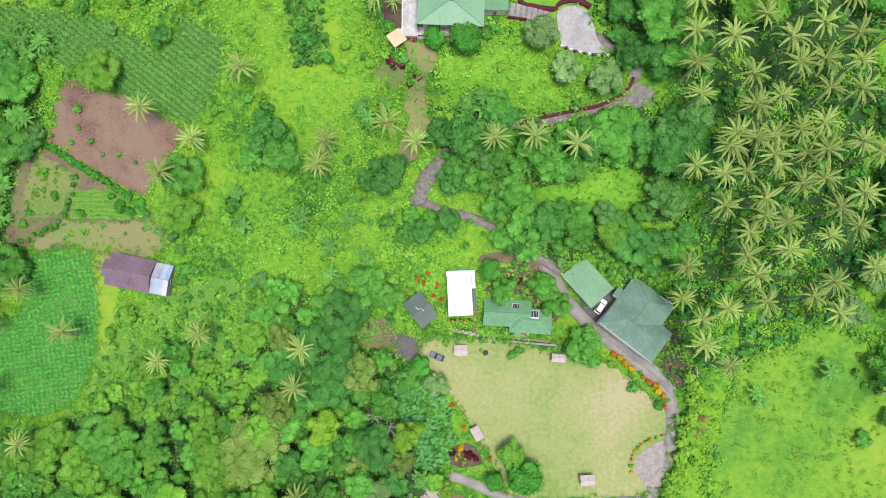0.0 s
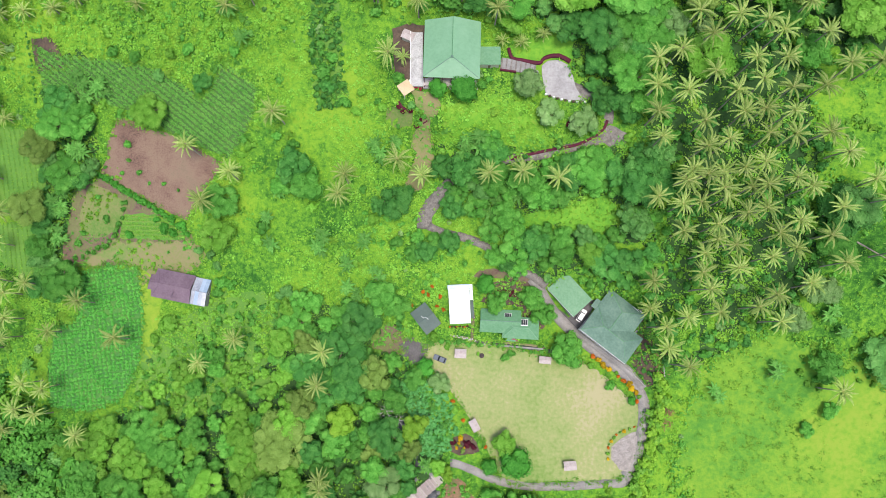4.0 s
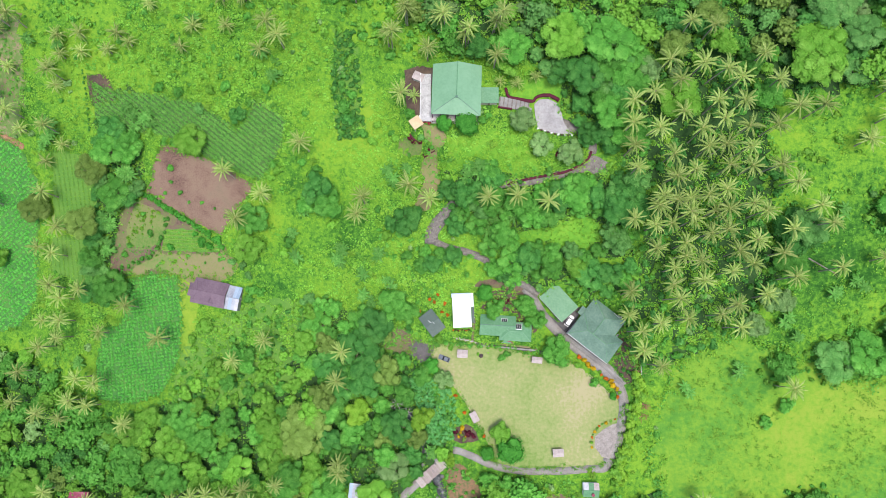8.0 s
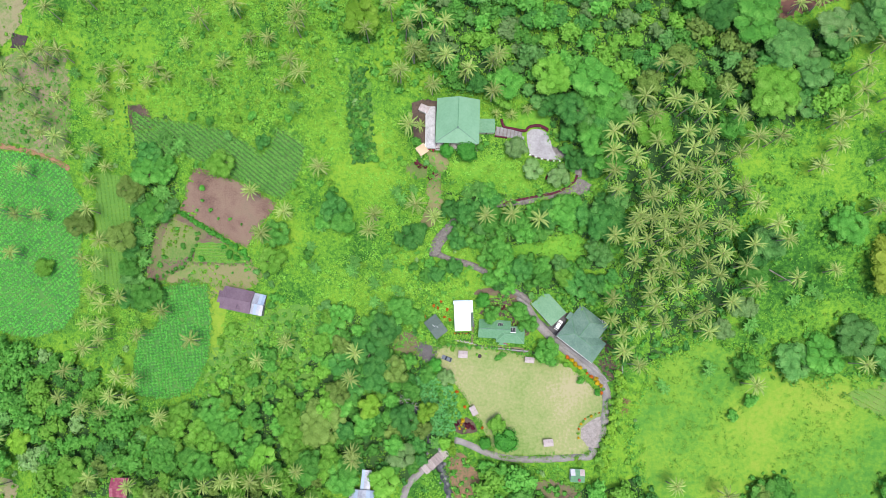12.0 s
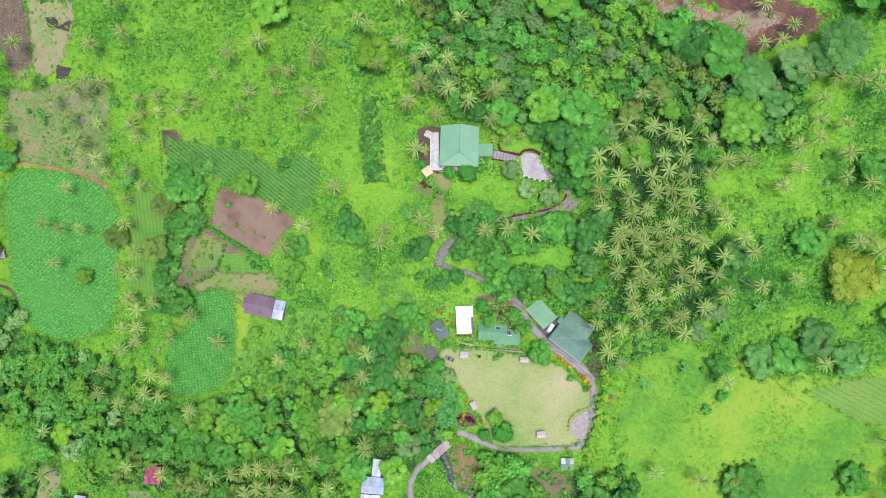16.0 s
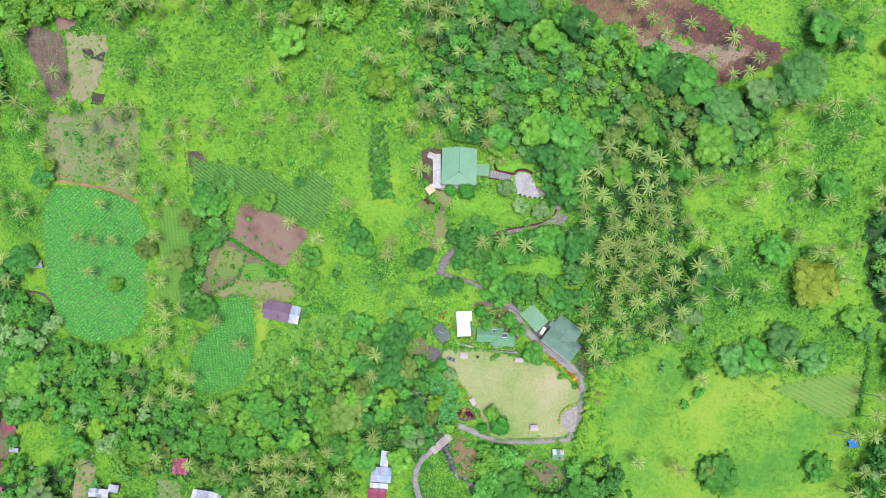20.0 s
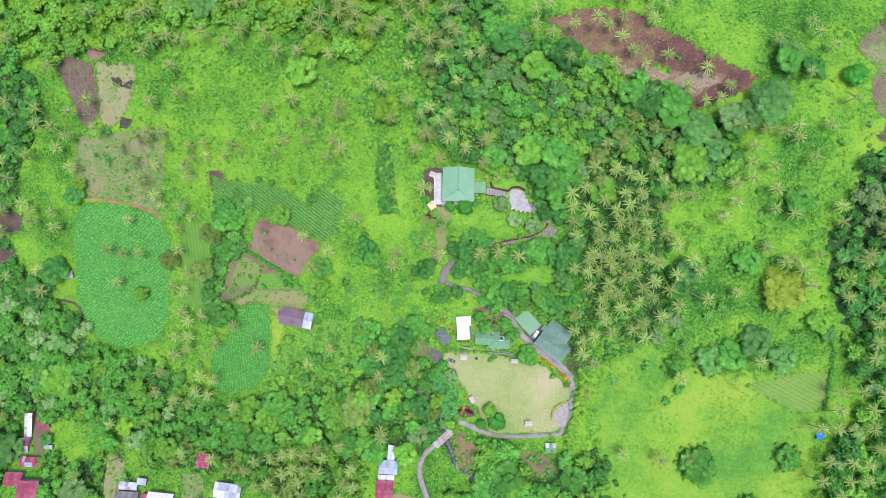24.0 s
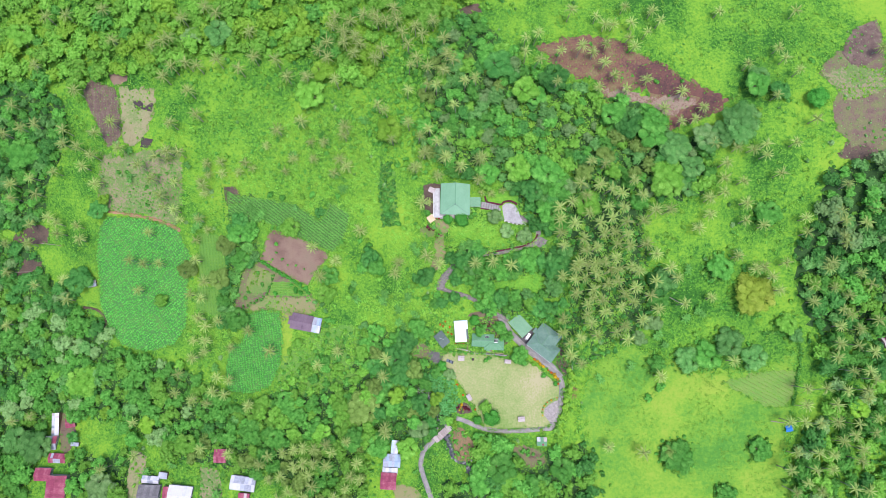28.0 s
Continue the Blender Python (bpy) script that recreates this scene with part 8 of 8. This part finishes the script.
for name, poly, gap, seed, cut in (("field_cover", SCRUB_NW, 1.9, 61, 0.47), ("field_cover", PALE_NW, 1.9, 62, 0.55), ("field_cover", RED_FIELD, 2.6, 65, 0.74), ("field_cover", NE_FIELD_MID, 1.6, 76, 0.5), ("field_cover", NE_FIELD, 2.2, 77, 0.75), ("field_cover", DARK_W, 2.2, 66, 0.6), ("field_cover", SW_YARD_EAST, 2.0, 67, 0.5), ("field_cover", SW_YARD, 2.0, 68, 0.55), ("field_cover", STREAM_BANK, 1.6, 69, 0.45), ("field_cover", BROWN_FIELD, 2.2, 70, 0.72), ("field_cover", GARDEN_EARTH, 1.1, 75, 0.6), ("field_cover", DIRT_YARD, 1.2, 71, 0.72), ("field_cover", GRASS_PLOT, 1.5, 72, 0.5), ("field_cover", YARD_EARTH, 1.3, 73, 0.5), ("field_cover", FARM_GROUND, 1.8, 74, 0.62)):
    p = scatter(poly, gap, rng, 4)
    p = p[patchy(p[:, 0], p[:, 1], 7, seed) + 0.2 * rng.random(len(p)) > cut + 0.1]
    spread(name, MOUND, p[:, 0], p[:, 1], 0.5 + 1.1 * rng.random(len(p)) ** 1.5, rng, herb_dark if seed % 2 else herb, label="patches of green regrowth over bare soil", category="weeds", flatten=0.5)


# ragged seams where wood, grove and pasture meet
seam = np.array([(q.x, q.y) for poly in (SE_PASTURE, WOOD_GROVE, WOOD_PATH, WOOD_SOUTH, WOOD_NORTH, WOOD_WEST) for q in smooth_line(poly + poly[:1], 1.0)])
seam = free(seam + rng.normal(0, 1.7, seam.shape), [])
for q, (m, lb) in enumerate(((herb, "yellow-green weeds along the rims of the pasture"), (LEAF["m"], "green weeds along the rims of the woods"))):
    sel = seam[q::2]
    spread("seam_weeds", CLUMP, sel[:, 0], sel[:, 1], rng.uniform(0.8, 2.0, len(sel)), rng, m, lift=0.1, label=lb, category="weeds")


def ridges(name, poly, gap, ang, width, material, label, lift=0.16, keep=0.9):
    """Low broken earth ridges in rows over a plot."""
    xs, ys = np.array([p[0] for p in poly]), np.array([p[1] for p in poly])
    cx, cy, R = xs.mean(), ys.mean(), max(np.ptp(xs), np.ptp(ys))
    u, w = np.meshgrid(np.arange(-R, R, 2.0), np.arange(-R, R, gap))
    u, w = u.ravel(), w.ravel() + rng.uniform(-0.12, 0.12, u.size)
    c, s = math.cos(radians(ang)), math.sin(radians(ang))
    x, y = cx + u * c - w * s, cy + u * s + w * c
    ok = inside(poly, x, y) & (rng.random(len(x)) < keep)
    bar = np.array([(-1.05, -width / 2, -0.1), (1.05, -width / 2, -0.1), (1.05, 0, 0.14), (-1.05, 0, 0.14), (-1.05, width / 2, -0.1), (1.05, width / 2, -0.1)])
    bar = bar @ np.array([(c, s, 0), (-s, c, 0), (0, 0, 1)])
    v = bar[None] + np.stack([x[ok], y[ok], ground(x[ok], y[ok]) + lift], 1)[:, None]
    f = np.array([(0, 1, 2, 3), (3, 2, 5, 4)])[None] + (6 * np.arange(ok.sum()))[:, None, None]
    tagged(mesh_object(name, v.reshape(-1, 3), f.reshape(-1, 4), material), label, "furrows", kind="stuff")


ridges("furrow_ridges", FURROWS, 2.1, -28, 0.6, ridge_m, "tan earth ridges slanting over the plot", keep=0.45, lift=0.1)
ridges("furrow_ridges", TILLED_NW, 1.7, 97, 0.8, farm_m, "crumbled brown ridges over dark tilled soil", keep=0.5)
ridges("furrow_ridges", STRIPED_PLOT, 2.0, 92, 0.7, plot_m, "faint grassy ridges over a mown plot")
ridges("furrow_ridges", STRIPED_PLOT_LOW, 2.0, 92, 0.7, plot_m, "faint grassy ridges over a mown plot")
ridges("furrow_ridges", LIGHT_CROP, 1.5, -4, 0.7, furrow_m, "low vegetable beds in rows")
# hedges and flower borders
def hedge(name, line, size, c, label, gap=1.1, wobble=0.4, material=None):
    pts = smooth_line(line, gap)
    x = np.array([p.x for p in pts]) + rng.uniform(-wobble, wobble, len(pts))
    y = np.array([p.y for p in pts]) + rng.uniform(-wobble, wobble, len(pts))
    spread(name, BUSH, x, y, size * rng.uniform(0.8, 1.2, len(pts)), rng, material or LEAF[c], lift=0.3, label=label, category="hedge")


hedge("field_hedge", FIELD_HEDGE, 1.5, "r", "clipped green hedge of round shrubs between fields")
hedge("field_hedge", FIELD_HEDGE_LOW, 1.3, "m", "row of round shrubs along the field rim", gap=2.0)
hedge("field_hedge", PLOT_HEDGE, 0.7, "d", "low dark row of plants beside a dug plot", gap=1.5, wobble=0.2)
hedge("fence_hedge", FENCE_HEDGE, 1.3, "m", "dense green hedge along the pasture", gap=1.1, wobble=0.6)
hedge("lime_hedge", LIME_HEDGE, 2.3, "l", "tall yellow-green hedge along the road", gap=1.4, wobble=1.2)
hedge("lime_hedge", LIME_HEDGE, 2.2, "y", "leafy green hedge along the road", gap=1.7, wobble=1.9)
hedge("wall_hedge", HEDGE_SOUTH, 0.9, "m", "low green hedge behind the lawn", gap=1.6, wobble=0.6)


FINE_BUSH = [crown_shape(130 + k, 8, 230, 0.12, squash=0.6, spread=0.62, lobe=0.42) for k in range(4)]


def shrub(x, y, r, material, label, k, name="shrub", category="shrub", group="garden shrubs"):
    key = (material.name, k % 4)
    if key not in CROWNS:
        CROWNS[key] = mesh_of("leaves", FINE_BUSH[k % 4], material)
    root = thing(name, x, y, gz(x, y), k * 57, label, category, group)
    o = new("leaves", CROWNS[key])
    o.parent = root
    o.matrix_basis = Matrix.Translation((0, 0, r * 0.35)) @ Matrix.Diagonal((r, r, r * 0.9, 1))
    s = new("stem", TRUNKS[k % 4])
    s.parent = root
    s.matrix_basis = Matrix.Translation((0, 0, r * 0.4)) @ Matrix.Diagonal((r * 0.6, r * 0.6, r * 0.4, 1))


k = 0
for x, y in ((-105.8, 73.3), (-118.9, 56.5), (-116.8, 49.2), (-126, 44.5), (-128.7, 40.7), (-103.1, 64), (-106.4, 68.3), (-115.6, 66.3), (-109.3, 64.3), (-88.8, 57.9), (-94.1, 60), (-99.6, 60.5)):
    shrub(x, y, (1.9, 1.5, 1.8, 1.5)[k % 4] * (0.6 if k > 5 else 1), LEAF["m"], "round green shrub on bare soil", k, group="shrubs in the fields")
    k += 1
for x, y in ((-3.5, 21.9), (-0.4, 23.6), (2.2, 20.5), (-1.8, 21.1), (-7.7, 17.6), (0.9, 17.2), (3.4, 15.9), (6.4, -14.9), (10, -21), (17.5, -29.7)):
    shrub(x, y, 1.0, orange_leaf, "shrub covered in orange-red flowers", k, "flowering_shrub", "shrub", "orange flowering shrubs")
    k += 1
for x, y, r, c in ((26.4, 1.1, 1.9, "m"), (60, -9.5, 2.3, "m"), (54.1, -3.4, 1.6, "y"), (66.9, -15.4, 2.2, "r"), (24.3, 2.7, 0.9, "y"), (35.3, 1.4, 0.9, "y"), (15.4, 3.9, 0.9, "y"), (39.7, -1.1, 0.7, "y"), (7.2, -17.8, 1.8, "y")):
    shrub(x, y, r, LEAF[c], "leafy green shrub on the lawn rim", k)
    k += 1
for x, y, r, c in SHRUBS_NEAR + SHRUBS_FARM:
    c = "o" if c == "x" and inside(RED_BED, x, y) else c
    m = {"p": red_leaf, "w": yellow_leaf, "x": orange_leaf}.get(c) or LEAF[c]
    lb = {"p": "dark red leafed garden shrub", "w": "yellow leafed garden shrub", "x": "orange flowering garden shrub"}.get(c, "leafy green garden shrub")
    shrub(x, y, r, m, lb, k)
    k += 1
for j, p in enumerate(smooth_line(CROTONS, 1.6)):
    m = (orange_leaf, yellow_leaf, yellow_leaf, yellow_leaf, LEAF["y"], orange_leaf)[(j * 7) % 6]
    shrub(p.x + 0.5 * math.sin(j * 2.1), p.y, 1.25 + 0.3 * math.sin(j), m, {"orange_flowers": "croton shrub with orange leaves", "yellow_leaves": "croton shrub with yellow leaves", "red_leaves": "croton shrub with dark red leaves"}.get(m.name, "leafy green border shrub"), j, "croton_shrub", "shrub", "croton border along the road")
for j in range(7):
    x, y = -6.2 + 1.0 * j, 83.6 + 0.3 * math.sin(j * 2.1)
    shrub(x, y, 0.75 + 0.15 * math.sin(j * 1.7), crimson_leaf, "crimson leafed shrub below the veranda", j)
for j in range(14):
    x, y = 21.2 + 0.46 * j, 21.2 + 0.9 * math.sin(j * 2.3)
    shrub(x, y, 0.65 + 0.15 * math.sin(j * 1.3), red_leaf, "dark red leafed garden shrub", j)
for j in range(8):
    x = 5.6 + 0.85 * j
    shrub(x, 10.2 + 0.15 * math.sin(j * 2), 0.5, red_leaf if j % 3 else orange_leaf, "low red flowering plant below the white house", j, "flowering_shrub", "shrub", "red flowers below the white house")
for j, (x, y) in enumerate(((-49.6, 21.9), (-53.2, 21.1))):
    shrub(x, y, 2.4, LEAF["b"], "bluish green meadow bush", j, group="meadow bushes")
for j, p in enumerate(smooth_line(PATCH_RIM, 1.5)):
    m = (yellow_leaf, LEAF["y"], orange_leaf, LEAF["m"])[j % 4]
    shrub(p.x - 0.6, p.y + 0.5, 0.75 + 0.25 * math.sin(j * 1.7), m, {"orange_flowers": "low orange flowering border plant", "yellow_leaves": "low yellow border plant"}.get(m.name, "low green border plant"), j, "border_plant", "shrub", "plants round the cobbled corner")


# fallen trunks and a bare tree
for k in range(0, len(FALLEN), 2):
    (xa, ya), (xb, yb) = FALLEN[k], FALLEN[k + 1]
    ln = math.hypot(xb - xa, yb - ya)
    za, zb = gz(xa, ya), gz(xb, yb)
    fl = thing("fallen_trunk", xa, ya, za, 0, "long pale fallen palm trunk lying on the ground", "fallen trunk", "fallen palm trunks")
    part("trunk", tube((0, 0, 0.25), (xb - xa, yb - ya, zb - za + 0.25), 0.30, 8, 0.16), palm_bark, fl)
    for j in range(3):
        a = math.atan2(yb - ya, xb - xa) + (j - 1) * 0.5
        part("dry_frond", tube((xb - xa, yb - ya, zb - za + 0.3), (xb - xa + 2.4 * math.cos(a), yb - ya + 2.4 * math.sin(a), zb - za + 0.25), 0.14, 5, 0.03), wood_m, fl)
pale_wood = mat("bleached_wood", [(0.30, 0.27, 0.25), (0.45, 0.42, 0.40)], scale=1.2, bump=0.2)
for q, (x, y) in enumerate(DEAD_TREE):
    dt = thing("dead_tree", x, y, gz(x, y), 60 * q, "bare grey dead tree with forked branches", "tree", "bare trees")
    part("trunk", tube((0, 0, -0.5), (0.3, 0.1, 6.0), 0.24, 7, 0.14), pale_wood, dt)
    rb = random.Random(5 + q)
    for j in range(7):
        a, hgt = j * 0.9 + rb.uniform(-0.2, 0.2), rb.uniform(4.2, 6.0)
        tip = Vector((math.cos(a) * rb.uniform(1.8, 3.0), math.sin(a) * rb.uniform(1.8, 3.0), hgt + rb.uniform(0.6, 1.8)))
        br = part("branch", tube((0.25, 0.1, hgt), tip, 0.12, 5, 0.05), pale_wood, dt)
        for s in (-1, 1):
            part("twig", tube(tip * 0.6 + Vector((0.1, 0, hgt * 0.4)), tip * 0.9 + Vector((0.9 * math.cos(a + s), 0.9 * math.sin(a + s), 0.9)), 0.05, 4, 0.02), pale_wood, br)

# heaps of dry fronds and red-brown cuttings beside the hall and the hedge
dry_m = mat("dry_cuttings", [(0.16, 0.055, 0.045), (0.26, 0.10, 0.075), (0.34, 0.20, 0.13)], scale=0.8, island=0.4, bump=0.2)
for q, (x, y) in enumerate(DEBRIS):
    wide = (2.2, 1.6, 1.2, 1.4)[q]
    heap = thing("cuttings_heap", x, y, gz(x, y), 40 * q, "heap of red-brown dry fronds and cuttings", "garden waste", "heaps of cuttings")
    rb = random.Random(90 + q)
    for j in range(16):
        a, u, w = rb.uniform(0, 6.3), rb.uniform(-wide, wide), rb.uniform(-wide * 1.4, wide * 1.4)
        ln = rb.uniform(0.8, 1.8)
        part("dry_frond", tube((u - ln * math.cos(a) / 2, w - ln * math.sin(a) / 2, 0.15 + 0.02 * j), (u + ln * math.cos(a) / 2, w + ln * math.sin(a) / 2, 0.35 + 0.02 * j), 0.13, 5, 0.05), dry_m, heap)
    if q == 0:
        part("pale_trunk", tube((0.4, -2.4, 0.5), (0.2, 1.6, 0.6), 0.2, 7, 0.15), pale_wood, heap)
